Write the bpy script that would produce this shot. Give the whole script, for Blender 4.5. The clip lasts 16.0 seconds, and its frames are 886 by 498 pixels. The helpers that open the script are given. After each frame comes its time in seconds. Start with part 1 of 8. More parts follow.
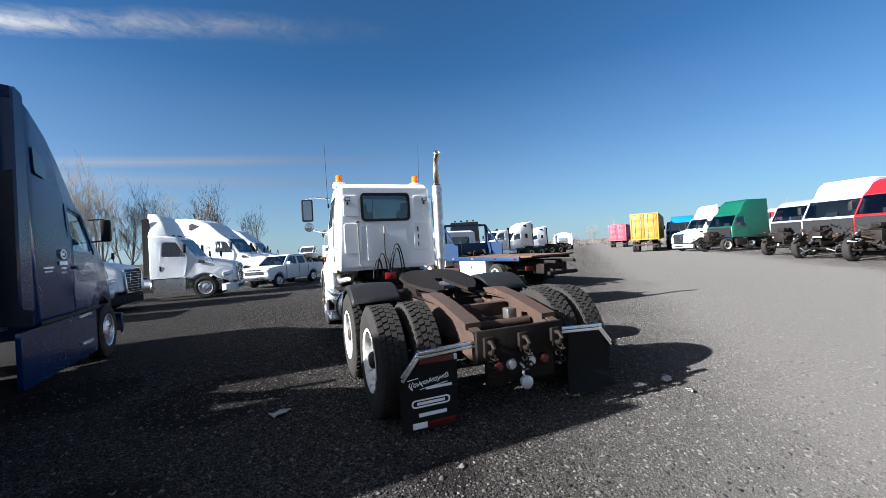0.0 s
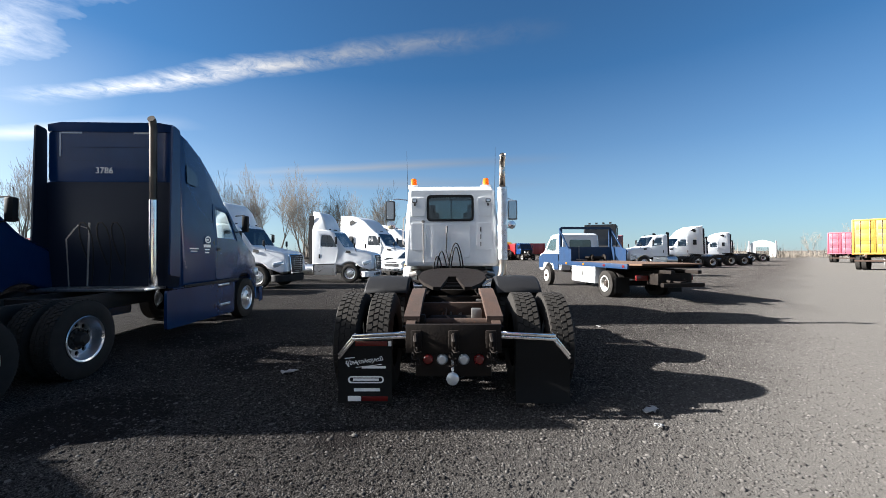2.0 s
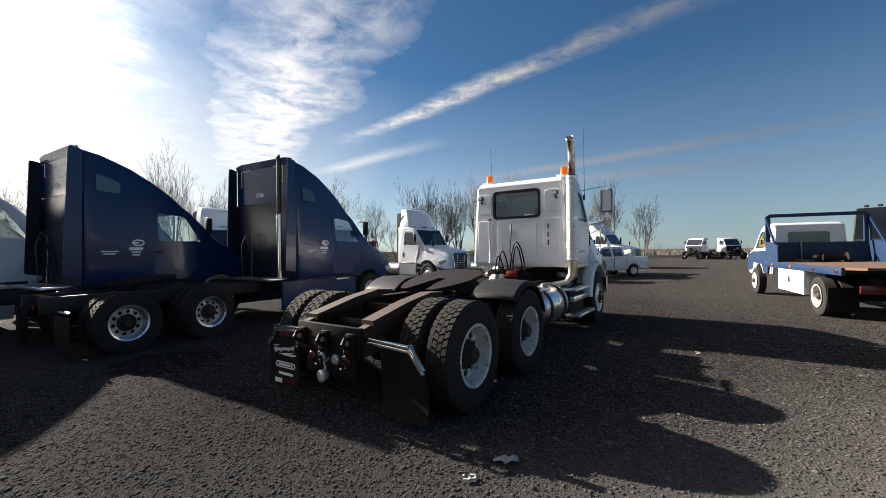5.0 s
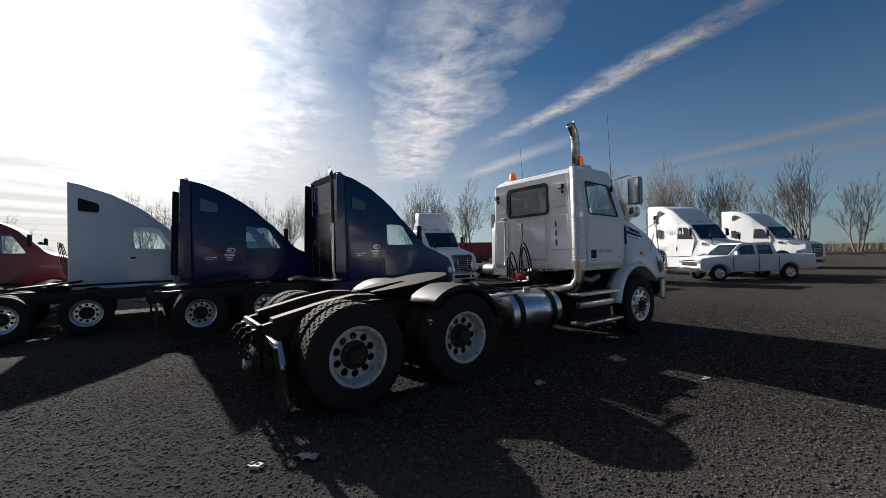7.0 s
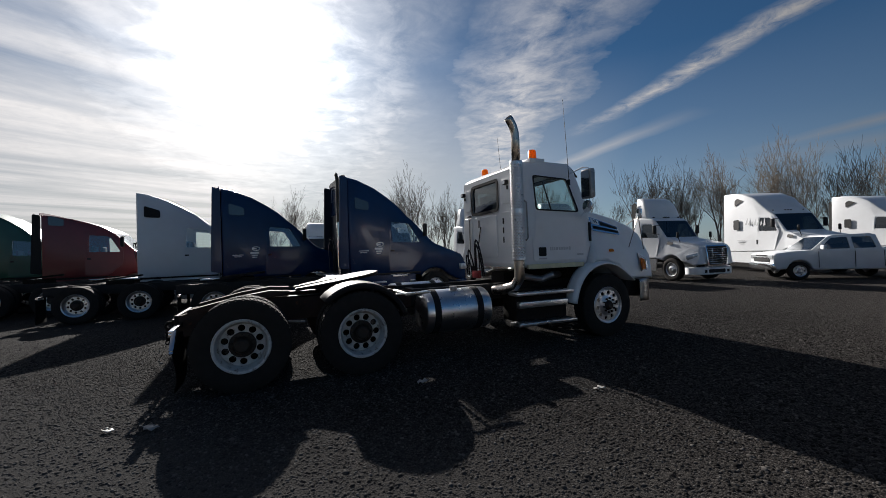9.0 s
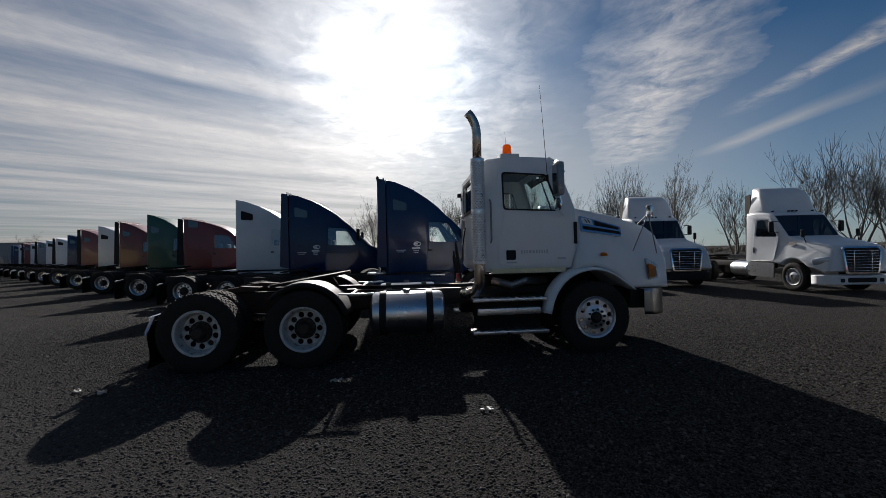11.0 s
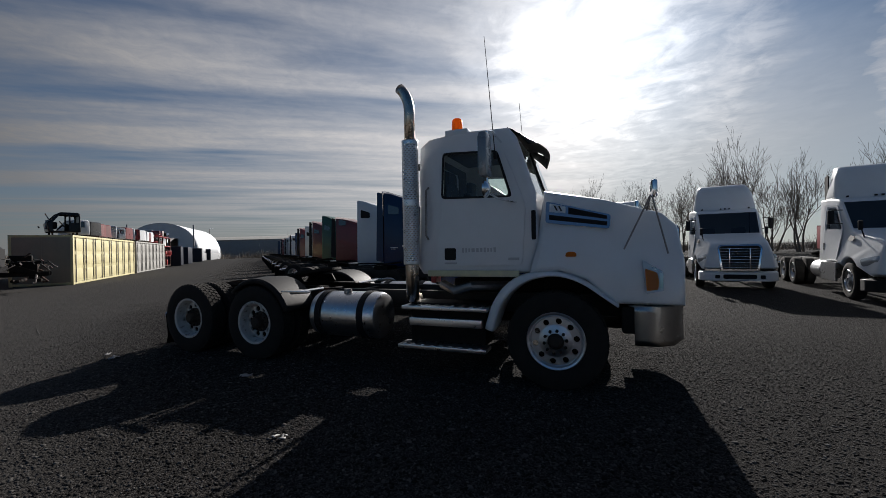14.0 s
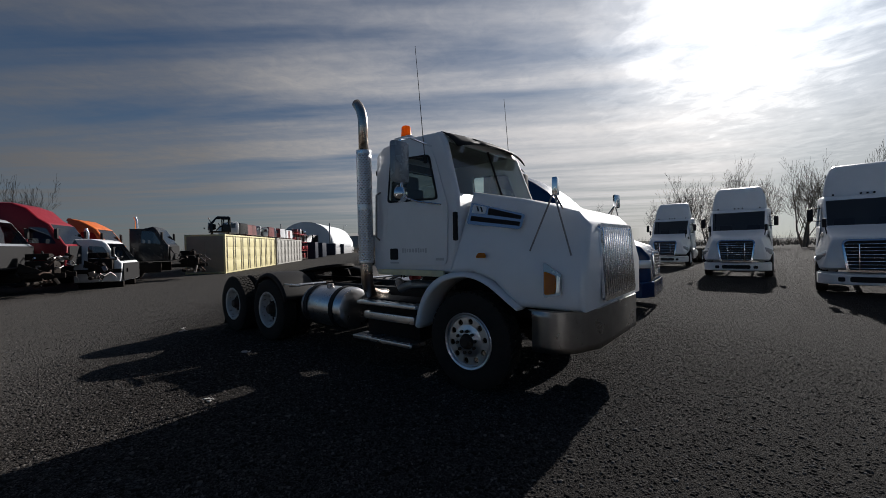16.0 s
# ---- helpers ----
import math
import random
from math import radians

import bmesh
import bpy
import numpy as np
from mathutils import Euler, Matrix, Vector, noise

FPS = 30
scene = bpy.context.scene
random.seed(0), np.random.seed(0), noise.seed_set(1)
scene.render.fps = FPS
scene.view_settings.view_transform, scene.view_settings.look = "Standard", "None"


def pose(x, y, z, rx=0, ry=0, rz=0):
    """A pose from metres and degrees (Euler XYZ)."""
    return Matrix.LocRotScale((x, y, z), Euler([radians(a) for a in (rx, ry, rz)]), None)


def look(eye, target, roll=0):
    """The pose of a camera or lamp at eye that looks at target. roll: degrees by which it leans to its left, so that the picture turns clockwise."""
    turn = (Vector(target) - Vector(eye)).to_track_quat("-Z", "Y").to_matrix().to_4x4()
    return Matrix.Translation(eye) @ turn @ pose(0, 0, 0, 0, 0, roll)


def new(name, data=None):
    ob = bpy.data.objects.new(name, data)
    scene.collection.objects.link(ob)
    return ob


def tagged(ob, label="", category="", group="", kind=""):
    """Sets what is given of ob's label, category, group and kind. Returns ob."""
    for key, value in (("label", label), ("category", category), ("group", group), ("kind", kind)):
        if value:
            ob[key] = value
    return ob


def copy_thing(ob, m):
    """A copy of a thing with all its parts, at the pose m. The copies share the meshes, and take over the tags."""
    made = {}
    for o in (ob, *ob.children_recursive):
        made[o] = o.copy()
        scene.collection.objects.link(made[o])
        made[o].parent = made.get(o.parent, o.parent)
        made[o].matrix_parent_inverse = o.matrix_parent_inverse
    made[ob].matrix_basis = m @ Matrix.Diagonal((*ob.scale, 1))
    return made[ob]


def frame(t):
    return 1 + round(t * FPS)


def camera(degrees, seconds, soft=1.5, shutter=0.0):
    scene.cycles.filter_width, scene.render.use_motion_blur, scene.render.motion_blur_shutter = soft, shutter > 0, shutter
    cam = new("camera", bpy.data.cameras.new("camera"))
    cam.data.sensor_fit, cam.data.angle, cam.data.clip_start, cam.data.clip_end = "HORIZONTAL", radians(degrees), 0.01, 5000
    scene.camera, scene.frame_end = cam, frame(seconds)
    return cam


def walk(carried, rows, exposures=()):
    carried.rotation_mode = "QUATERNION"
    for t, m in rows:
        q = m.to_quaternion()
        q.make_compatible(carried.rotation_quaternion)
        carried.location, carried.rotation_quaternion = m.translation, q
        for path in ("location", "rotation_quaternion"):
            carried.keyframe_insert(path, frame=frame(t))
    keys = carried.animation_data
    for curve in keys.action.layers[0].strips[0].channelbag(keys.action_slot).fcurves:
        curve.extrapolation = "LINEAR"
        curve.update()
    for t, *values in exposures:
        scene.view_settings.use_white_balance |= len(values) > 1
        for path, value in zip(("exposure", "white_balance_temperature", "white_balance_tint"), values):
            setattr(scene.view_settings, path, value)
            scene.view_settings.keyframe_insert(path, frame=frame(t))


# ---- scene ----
cam = camera(96.48, 16.0, soft=0.8)
PATH = [
    (0, (-1.911, -3.514, 1.554), (-0.426, 0.200, 1.537), -3.23),
    (0.5, (-1.438, -3.756, 1.519), (-0.363, 0.097, 1.523), -2.26),
    (1, (-0.998, -3.974, 1.498), (-0.197, -0.055, 1.507), -2.01),
    (1.5, (-0.512, -4.006, 1.477), (-0.207, -0.018, 1.503), -1.08),
    (2, (-0.044, -4.158, 1.489), (-0.119, -0.158, 1.521), -0.29),
    (2.5, (0.451, -4.064, 1.492), (-0.043, -0.094, 1.517), -0.12),
    (3, (0.993, -3.981, 1.498), (0.225, -0.056, 1.515), -0.14),
    (3.5, (1.512, -3.886, 1.499), (0.425, -0.036, 1.503), -0.12),
    (4, (2.107, -3.672, 1.506), (0.639, 0.049, 1.506), -0.75),
    (4.5, (2.614, -3.427, 1.506), (0.776, 0.126, 1.516), -0.80),
    (5, (3.024, -3.047, 1.515), (0.791, 0.271, 1.537), -0.61),
    (7.5, (5.261, -0.869, 1.503), (1.871, 1.254, 1.558), -1.72),
    (8, (5.606, -0.415, 1.501), (2.121, 1.548, 1.551), -1.72),
    (8.5, (5.858, 0.086, 1.498), (2.280, 1.874, 1.530), -1.84),
    (11, (6.569, 2.973, 1.513), (2.586, 3.341, 1.539), -1.26),
    (11.5, (6.451, 3.590, 1.506), (2.451, 3.656, 1.524), -1.24),
    (12, (6.289, 4.109, 1.500), (2.300, 3.802, 1.514), -1.20),
    (12.5, (6.017, 4.606, 1.508), (2.060, 4.022, 1.523), -1.08),
    (13, (5.801, 5.130, 1.499), (1.892, 4.280, 1.506), -1.04),
    (13.5, (5.482, 5.650, 1.502), (1.663, 4.460, 1.498), -1.10),
    (14, (5.335, 6.133, 1.506), (1.622, 4.644, 1.504), -1.11),
    (14.5, (5.189, 6.563, 1.505), (1.597, 4.804, 1.489), -1.01),
    (15, (4.986, 7.142, 1.530), (1.521, 5.144, 1.504), -1.05),
    (15.5, (4.803, 7.681, 1.531), (1.479, 5.456, 1.497), -1.14),
    (16, (4.456, 8.124, 1.538), (1.360, 5.592, 1.501), -1.31),
]
walk(cam, [(t, look(eye, target, roll)) for t, eye, target, roll in PATH],
     exposures=[(0, 0.78, 5750, 10), (1.0, 0.88, 5850, 10), (2.5, 0.98, 6250, 10), (4.0, 0.86, 6700, 10), (5.0, 0.58, 6700, 11), (7.5, -0.23, 6350, 12), (8.5, -0.36, 6300, 12), (11.0, -0.66, 6250, 12), (14.0, -0.68, 6250, 12), (16.0, -0.75, 6250, 12)])

# ---- world, sun ----
SUN_AZ = radians(91)        # from +y towards -x
SUN_EL = radians(25)
SUN_DIR = Vector((-math.sin(SUN_AZ) * math.cos(SUN_EL), math.cos(SUN_AZ) * math.cos(SUN_EL), math.sin(SUN_EL)))


def node(tree, kind, links=(), operation="", feature=""):
    """A node with its inputs set or linked by name."""
    n = tree.nodes.new(kind)
    if operation:
        n.operation = operation
    if feature:
        n.feature = feature
    for key, value in dict(links).items():
        if isinstance(value, bpy.types.NodeSocket):
            tree.links.new(value, n.inputs[key])
        else:
            n.inputs[key].default_value = value
    return n


def maths(tree, op, a, b=0.0, c=0.0, clamp=False):
    n = tree.nodes.new("ShaderNodeMath")
    n.operation, n.use_clamp = op, clamp
    for i, v in enumerate((a, b, c)):
        if isinstance(v, bpy.types.NodeSocket):
            tree.links.new(v, n.inputs[i])
        else:
            n.inputs[i].default_value = v
    return n.outputs[0]


def mixed(tree, fac, a, b, blend="MIX"):
    n = tree.nodes.new("ShaderNodeMix")
    n.data_type, n.blend_type = "RGBA", blend
    for i, v in ((0, fac), (6, a), (7, b)):
        if isinstance(v, bpy.types.NodeSocket):
            tree.links.new(v, n.inputs[i])
        else:
            n.inputs[i].default_value = v if i == 0 or len(v) == 4 else (*v, 1)
    return n.outputs[2]


def ramp(tree, fac, stops):
    n = tree.nodes.new("ShaderNodeValToRGB")
    tree.links.new(fac, n.inputs[0])
    e = n.color_ramp.elements
    while len(e) < len(stops):
        e.new(0.5)
    for el, (p, col) in zip(e, stops):
        el.position = p
        el.color = (col, col, col, 1) if not isinstance(col, tuple) else (*col, 1)
    return n.outputs[0]


def build_world():
    world = bpy.data.worlds.new("sky")
    scene.world = world
    world.use_nodes = True
    tr = world.node_tree
    tr.nodes.clear()
    sky = tr.nodes.new("ShaderNodeTexSky")
    sky.sky_type, sky.sun_disc = "NISHITA", False
    sky.sun_elevation, sky.sun_rotation = SUN_EL, -SUN_AZ
    sky.air_density, sky.dust_density, sky.ozone_density, sky.altitude = 1.0, 0.25, 3.5, 200
    way = tr.nodes.new("ShaderNodeTexCoord").outputs["Generated"]
    sep = node(tr, "ShaderNodeSeparateXYZ", {"Vector": way}).outputs
    up = maths(tr, "MAXIMUM", sep["Z"], 0.03)
    # the cloud layer: a flat sheet seen in perspective
    flat = node(tr, "ShaderNodeCombineXYZ", {"X": maths(tr, "DIVIDE", sep["X"], up), "Y": maths(tr, "DIVIDE", sep["Y"], up), "Z": 0.0}).outputs[0]
    warp = node(tr, "ShaderNodeTexNoise", {"Vector": flat, "Scale": 1.6, "Detail": 5.0, "Roughness": 0.6}).outputs["Color"]
    warp = node(tr, "ShaderNodeVectorMath", {0: warp, 1: (0.5, 0.5, 0.5)}, operation="SUBTRACT").outputs[0]

    def swath(a, b, w, wave):
        """A bank of cloud along a line of the sheet, soft at its edges and ends."""
        a, b = Vector((*a, 0)), Vector((*b, 0))
        u = (b - a).normalized()
        p = node(tr, "ShaderNodeVectorMath", {0: flat, 1: node(tr, "ShaderNodeVectorMath", {0: warp, 1: (wave, wave, 0)}, operation="MULTIPLY").outputs[0]}, operation="ADD").outputs[0]
        p = node(tr, "ShaderNodeVectorMath", {0: p, 1: a}, operation="SUBTRACT").outputs[0]
        along = node(tr, "ShaderNodeVectorMath", {0: p, 1: u}, operation="DOT_PRODUCT").outputs["Value"]
        across = node(tr, "ShaderNodeVectorMath", {0: p, 1: (-u.y, u.x, 0)}, operation="DOT_PRODUCT").outputs["Value"]
        side = maths(tr, "SUBTRACT", 1.0, maths(tr, "DIVIDE", maths(tr, "ABSOLUTE", across), w), clamp=True)
        n = (b - a).length
        ends = maths(tr, "MULTIPLY", maths(tr, "MULTIPLY_ADD", along, 3.0 / n, 0.3, clamp=True), maths(tr, "MULTIPLY_ADD", along, -2.0 / n, 2.1, clamp=True))
        return maths(tr, "MULTIPLY", side, ends)

    fine = node(tr, "ShaderNodeTexNoise", {"Vector": flat, "Scale": 7.0, "Detail": 9.0, "Roughness": 0.68, "Distortion": 0.6}).outputs[0]
    puff = node(tr, "ShaderNodeTexNoise", {"Vector": flat, "Scale": 4.6, "Detail": 9.0, "Roughness": 0.62, "Distortion": 0.4}).outputs[0]
    lay = node(tr, "ShaderNodeCombineXYZ", {"X": node(tr, "ShaderNodeVectorMath", {0: flat, 1: (-0.14, 0.21, 0)}, operation="DOT_PRODUCT").outputs["Value"],
                                            "Y": node(tr, "ShaderNodeVectorMath", {0: flat, 1: (0.95, 0.63, 0)}, operation="DOT_PRODUCT").outputs["Value"], "Z": 3.7}).outputs[0]
    sheet = node(tr, "ShaderNodeTexNoise", {"Vector": lay, "Scale": 0.95, "Detail": 7.0, "Roughness": 0.52, "Distortion": 0.35}).outputs[0]
    rough = maths(tr, "MULTIPLY_ADD", fine, 3.2, -0.95, clamp=True)
    ragged = maths(tr, "MULTIPLY", maths(tr, "MULTIPLY_ADD", puff, 3.2, -0.95, clamp=True), maths(tr, "MULTIPLY_ADD", fine, 1.5, 0.15, clamp=True))
    streak = maths(tr, "MULTIPLY", maths(tr, "POWER", swath((-2.6, 2.47), (0.4, 1.80), 0.13, 0.24), 1.1), rough)
    veil = maths(tr, "MULTIPLY", maths(tr, "ADD", swath((-4.0, 3.25), (-2.0, 2.95), 0.20, 0.15), swath((-2.5, 4.9), (1.2, 4.25), 0.30, 0.12)), 0.55)
    veil = maths(tr, "ADD", veil, maths(tr, "MULTIPLY", swath((-3.2, 5.6), (1.5, 5.9), 0.6, 0.3), 0.35))
    bank = maths(tr, "MULTIPLY", maths(tr, "POWER", swath((-4.4, 2.60), (-0.9, 0.90), 0.40, 0.50), 0.6), ragged)
    wisp = maths(tr, "MULTIPLY", maths(tr, "POWER", swath((-5.0, 1.15), (-1.2, 0.45), 0.26, 0.6), 0.7), ragged)
    bank = maths(tr, "MAXIMUM", bank, maths(tr, "MULTIPLY", wisp, 0.35))
    south = maths(tr, "MULTIPLY_ADD", maths(tr, "DIVIDE", sep["Y"], up), -1.0, 0.45, clamp=True)
    # the cloud cover thins out to clear sky in the east
    south = maths(tr, "MULTIPLY", south, maths(tr, "MULTIPLY_ADD", maths(tr, "DIVIDE", sep["X"], up), -0.55, 0.75, clamp=True))
    bands = maths(tr, "MULTIPLY", maths(tr, "MULTIPLY_ADD", sheet, 4.2, -1.65, clamp=True), south)
    bands = maths(tr, "MULTIPLY", bands, maths(tr, "MULTIPLY_ADD", fine, 0.8, 0.5, clamp=True))
    mask = maths(tr, "MAXIMUM", maths(tr, "MAXIMUM", streak, bank), maths(tr, "MAXIMUM", veil, bands))
    low = ramp(tr, sep["Z"], [(0.0, 0.35), (0.05, 0.6), (0.16, 1.0)])
    mask = maths(tr, "MULTIPLY", mask, low)
    near_sun = node(tr, "ShaderNodeVectorMath", {0: way, 1: SUN_DIR}, operation="DOT_PRODUCT").outputs["Value"]
    bright = ramp(tr, near_sun, [(0.0, 0.22), (0.40, 0.42), (0.70, 0.95), (0.92, 1.40)])
    cloud_col = mixed(tr, 1.0, CLOUD_COLOR, bright, "MULTIPLY")
    glow = ramp(tr, maths(tr, "ADD", near_sun, maths(tr, "MULTIPLY_ADD", puff, 0.05, -0.025)), [(0.80, 0.0), (0.90, 0.05), (0.95, 0.16), (0.978, 0.45), (0.995, 1.0)])
    tinted = mixed(tr, 1.0, sky.outputs[0], SKY_TINT, "MULTIPLY")
    # pale haze low over the horizon, milkier in the cloudy half
    haze = maths(tr, "MULTIPLY", ramp(tr, sep["Z"], [(0.0, 0.88), (0.10, 0.58), (0.24, 0.22), (0.40, 0.0)]), maths(tr, "MULTIPLY_ADD", south, 0.35, 0.62, clamp=True))
    milk = maths(tr, "MULTIPLY", south, 0.07)
    pale = mixed(tr, 1.0, mixed(tr, south, (5.8, 6.5, 7.2), (4.6, 4.6, 4.6)), ramp(tr, near_sun, [(0.0, (0.48, 0.48, 0.48)), (0.30, (0.55, 0.54, 0.53)), (0.60, (0.92, 0.86, 0.80)), (0.85, (1.0, 0.96, 0.90))]), "MULTIPLY")
    pale = mixed(tr, 1.0, pale, (2.1, 2.1, 2.1), "MULTIPLY")
    tinted = mixed(tr, maths(tr, "MAXIMUM", haze, milk), tinted, pale)
    veiled = maths(tr, "MULTIPLY", ramp(tr, near_sun, [(0.66, 0.0), (0.84, 0.40), (0.94, 0.70)]), ramp(tr, sep["Z"], [(0.0, 1.0), (0.20, 0.8), (0.42, 0.0)]))
    tinted = mixed(tr, veiled, tinted, (17.0, 16.0, 14.2))
    air = mixed(tr, maths(tr, "MULTIPLY", mask, 0.92), tinted, cloud_col)
    air = mixed(tr, 1.0, air, mixed(tr, 1.0, (30.0, 28.5, 26.0), glow, "MULTIPLY"), "ADD")
    bg = node(tr, "ShaderNodeBackground", {"Color": air, "Strength": 0.05})
    out = tr.nodes.new("ShaderNodeOutputWorld")
    tr.links.new(bg.outputs[0], out.inputs[0])


CLOUD_COLOR = (15.6, 15.0, 14.3)
SKY_TINT = (0.66, 1.06, 1.24)
build_world()
sun = new("sun", bpy.data.lights.new("sun", "SUN"))
sun.data.energy, sun.data.angle, sun.data.color = 12.5, radians(0.6), (1.0, 0.94, 0.85)
sun.matrix_world = look((0, 0, 30), Vector((0, 0, 30)) - SUN_DIR)

# ---- materials ----
MATS = {}


def surface(name, color, rough=0.5, metal=0.0, grain=None, wear=None, bump=0.0, bump_scale=40.0, coat=0.0, spec=0.5):
    """A painted, metal or mineral surface. grain: (second colour, scale, share); wear: (colour, scale, start) as irregular spots."""
    if name in MATS:
        return MATS[name]
    m = bpy.data.materials.new(name)
    m.use_nodes = True
    tr = m.node_tree
    b = tr.nodes["Principled BSDF"]
    pos = tr.nodes.new("ShaderNodeTexCoord").outputs["Object"]
    col = None
    b.inputs["Base Color"].default_value = (*color, 1)
    b.inputs["Roughness"].default_value, b.inputs["Metallic"].default_value = rough, metal
    b.inputs["Coat Weight"].default_value, b.inputs["Specular IOR Level"].default_value = coat, spec
    if grain:
        other, scale, share = grain
        n = node(tr, "ShaderNodeTexNoise", {"Vector": pos, "Scale": scale, "Detail": 5.0, "Roughness": 0.6}).outputs[0]
        col = mixed(tr, ramp(tr, n, [(0.5 - share * 0.4, 0.0), (0.5 + share * 0.4, 1.0)]), color, other)
        rr = maths(tr, "MULTIPLY_ADD", n, 0.25, max(rough - 0.12, 0.02))
        tr.links.new(rr, b.inputs["Roughness"])
    if wear:
        other, scale, start = wear
        n = node(tr, "ShaderNodeTexNoise", {"Vector": pos, "Scale": scale, "Detail": 9.0, "Roughness": 0.7}).outputs[0]
        col = mixed(tr, ramp(tr, n, [(start, 0.0), (start + 0.12, 1.0)]), col or color, other)
    if col:
        tr.links.new(col, b.inputs["Base Color"])
    if bump:
        n = node(tr, "ShaderNodeTexNoise", {"Vector": pos, "Scale": bump_scale, "Detail": 6.0}).outputs[0]
        bp = node(tr, "ShaderNodeBump", {"Height": n, "Strength": bump, "Distance": 0.01})
        tr.links.new(bp.outputs[0], b.inputs["Normal"])
    MATS[name] = m
    return m


def pane(name, tint, gloss=0.12, dust_lit=0.0):
    """Window glass: tinted, mirror-like on its face; dust: the share of light that grime on it scatters."""
    if name in MATS:
        return MATS[name]
    m = bpy.data.materials.new(name)
    m.use_nodes = True
    tr = m.node_tree
    tr.nodes.clear()
    see = node(tr, "ShaderNodeBsdfTransparent", {"Color": (*tint, 1)})
    gl = node(tr, "ShaderNodeBsdfGlossy", {"Color": (0.9, 0.95, 1, 1), "Roughness": 0.03})
    edge = maths(tr, "POWER", node(tr, "ShaderNodeLayerWeight", {"Blend": 0.5}).outputs["Facing"], 5.0)
    mx = node(tr, "ShaderNodeMixShader", {0: maths(tr, "MULTIPLY_ADD", edge, 0.85, gloss, clamp=True), 1: see.outputs[0], 2: gl.outputs[0]})
    if dust_lit:
        film = node(tr, "ShaderNodeBsdfTranslucent", {"Color": (0.85, 0.85, 0.82, 1)})
        face = node(tr, "ShaderNodeBsdfDiffuse", {"Color": (0.6, 0.6, 0.58, 1)})
        grime = node(tr, "ShaderNodeMixShader", {0: 0.4, 1: film.outputs[0], 2: face.outputs[0]})
        blot = node(tr, "ShaderNodeTexNoise", {"Vector": tr.nodes.new("ShaderNodeTexCoord").outputs["Object"], "Scale": 2.5, "Detail": 6.0}).outputs[0]
        mx = node(tr, "ShaderNodeMixShader", {0: maths(tr, "MULTIPLY", blot, 2.0 * dust_lit, clamp=True), 1: mx.outputs[0], 2: grime.outputs[0]})
    out = tr.nodes.new("ShaderNodeOutputMaterial")
    tr.links.new(mx.outputs[0], out.inputs[0])
    MATS[name] = m
    return m


def lens(name, color):
    """Coloured plastic that lets light through."""
    m = surface(name, color, 0.18, coat=0.4)
    tr = m.node_tree
    b = tr.nodes["Principled BSDF"]
    thru = node(tr, "ShaderNodeBsdfTranslucent", {"Color": (*color, 1)})
    mx = node(tr, "ShaderNodeMixShader", {0: 0.6, 1: b.outputs[0], 2: thru.outputs[0]})
    tr.links.new(mx.outputs[0], tr.nodes["Material Output"].inputs["Surface"])
    return m


WHITE = surface("white_paint", (0.74, 0.75, 0.76), 0.32, grain=((0.66, 0.67, 0.67), 3.0, 0.9), wear=((0.40, 0.38, 0.34), 9.0, 0.72), coat=0.25, bump=0.03, bump_scale=6)
FLEET = surface("white_fleet_paint", (0.70, 0.72, 0.74), 0.35, grain=((0.60, 0.61, 0.62), 2.0, 0.9), coat=0.2)
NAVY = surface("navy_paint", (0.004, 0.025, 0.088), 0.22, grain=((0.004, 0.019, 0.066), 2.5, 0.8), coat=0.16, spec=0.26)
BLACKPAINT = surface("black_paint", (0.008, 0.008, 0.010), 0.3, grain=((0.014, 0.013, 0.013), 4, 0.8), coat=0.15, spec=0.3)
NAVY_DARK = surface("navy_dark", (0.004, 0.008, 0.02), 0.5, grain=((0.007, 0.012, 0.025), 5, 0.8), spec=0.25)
MAROON = surface("maroon_paint", (0.14, 0.012, 0.014), 0.35, grain=((0.10, 0.012, 0.012), 3, 0.9), coat=0.3)
RED = surface("red_paint", (0.30, 0.008, 0.012), 0.35, grain=((0.23, 0.008, 0.010), 3, 0.9), coat=0.3)
GREEN = surface("green_paint", (0.005, 0.075, 0.042), 0.35, grain=((0.006, 0.056, 0.034), 3, 0.9), coat=0.3)
GREY = surface("grey_paint", (0.22, 0.24, 0.27), 0.4, grain=((0.17, 0.18, 0.2), 3, 0.9), coat=0.2)
TOWBLUE = surface("tow_blue_paint", (0.0015, 0.021, 0.066), 0.5, grain=((0.002, 0.015, 0.045), 4, 0.9), wear=((0.30, 0.31, 0.32), 7, 0.66), bump=0.05)
SKYBLUE = surface("sky_blue_paint", (0.01, 0.15, 0.38), 0.4, grain=((0.01, 0.12, 0.30), 4, 0.9))
ORANGE = surface("orange_paint", (0.55, 0.12, 0.015), 0.4, grain=((0.4, 0.09, 0.012), 4, 0.9))
YELLOW = surface("yellow_paint", (0.31, 0.175, 0.012), 0.5, grain=((0.24, 0.13, 0.012), 1.2, 0.9), wear=((0.30, 0.14, 0.05), 6, 0.7))
PALEYELLOW = surface("pale_yellow_paint", (0.55, 0.50, 0.27), 0.55, grain=((0.44, 0.39, 0.21), 2, 0.9), wear=((0.28, 0.18, 0.08), 5, 0.7))
PINK = surface("pink_paint", (0.30, 0.055, 0.085), 0.5, grain=((0.24, 0.045, 0.07), 1.2, 0.9))
CONTGREY = surface("container_grey", (0.32, 0.32, 0.30), 0.55, grain=((0.24, 0.23, 0.21), 2, 0.9), wear=((0.2, 0.1, 0.05), 5, 0.7))
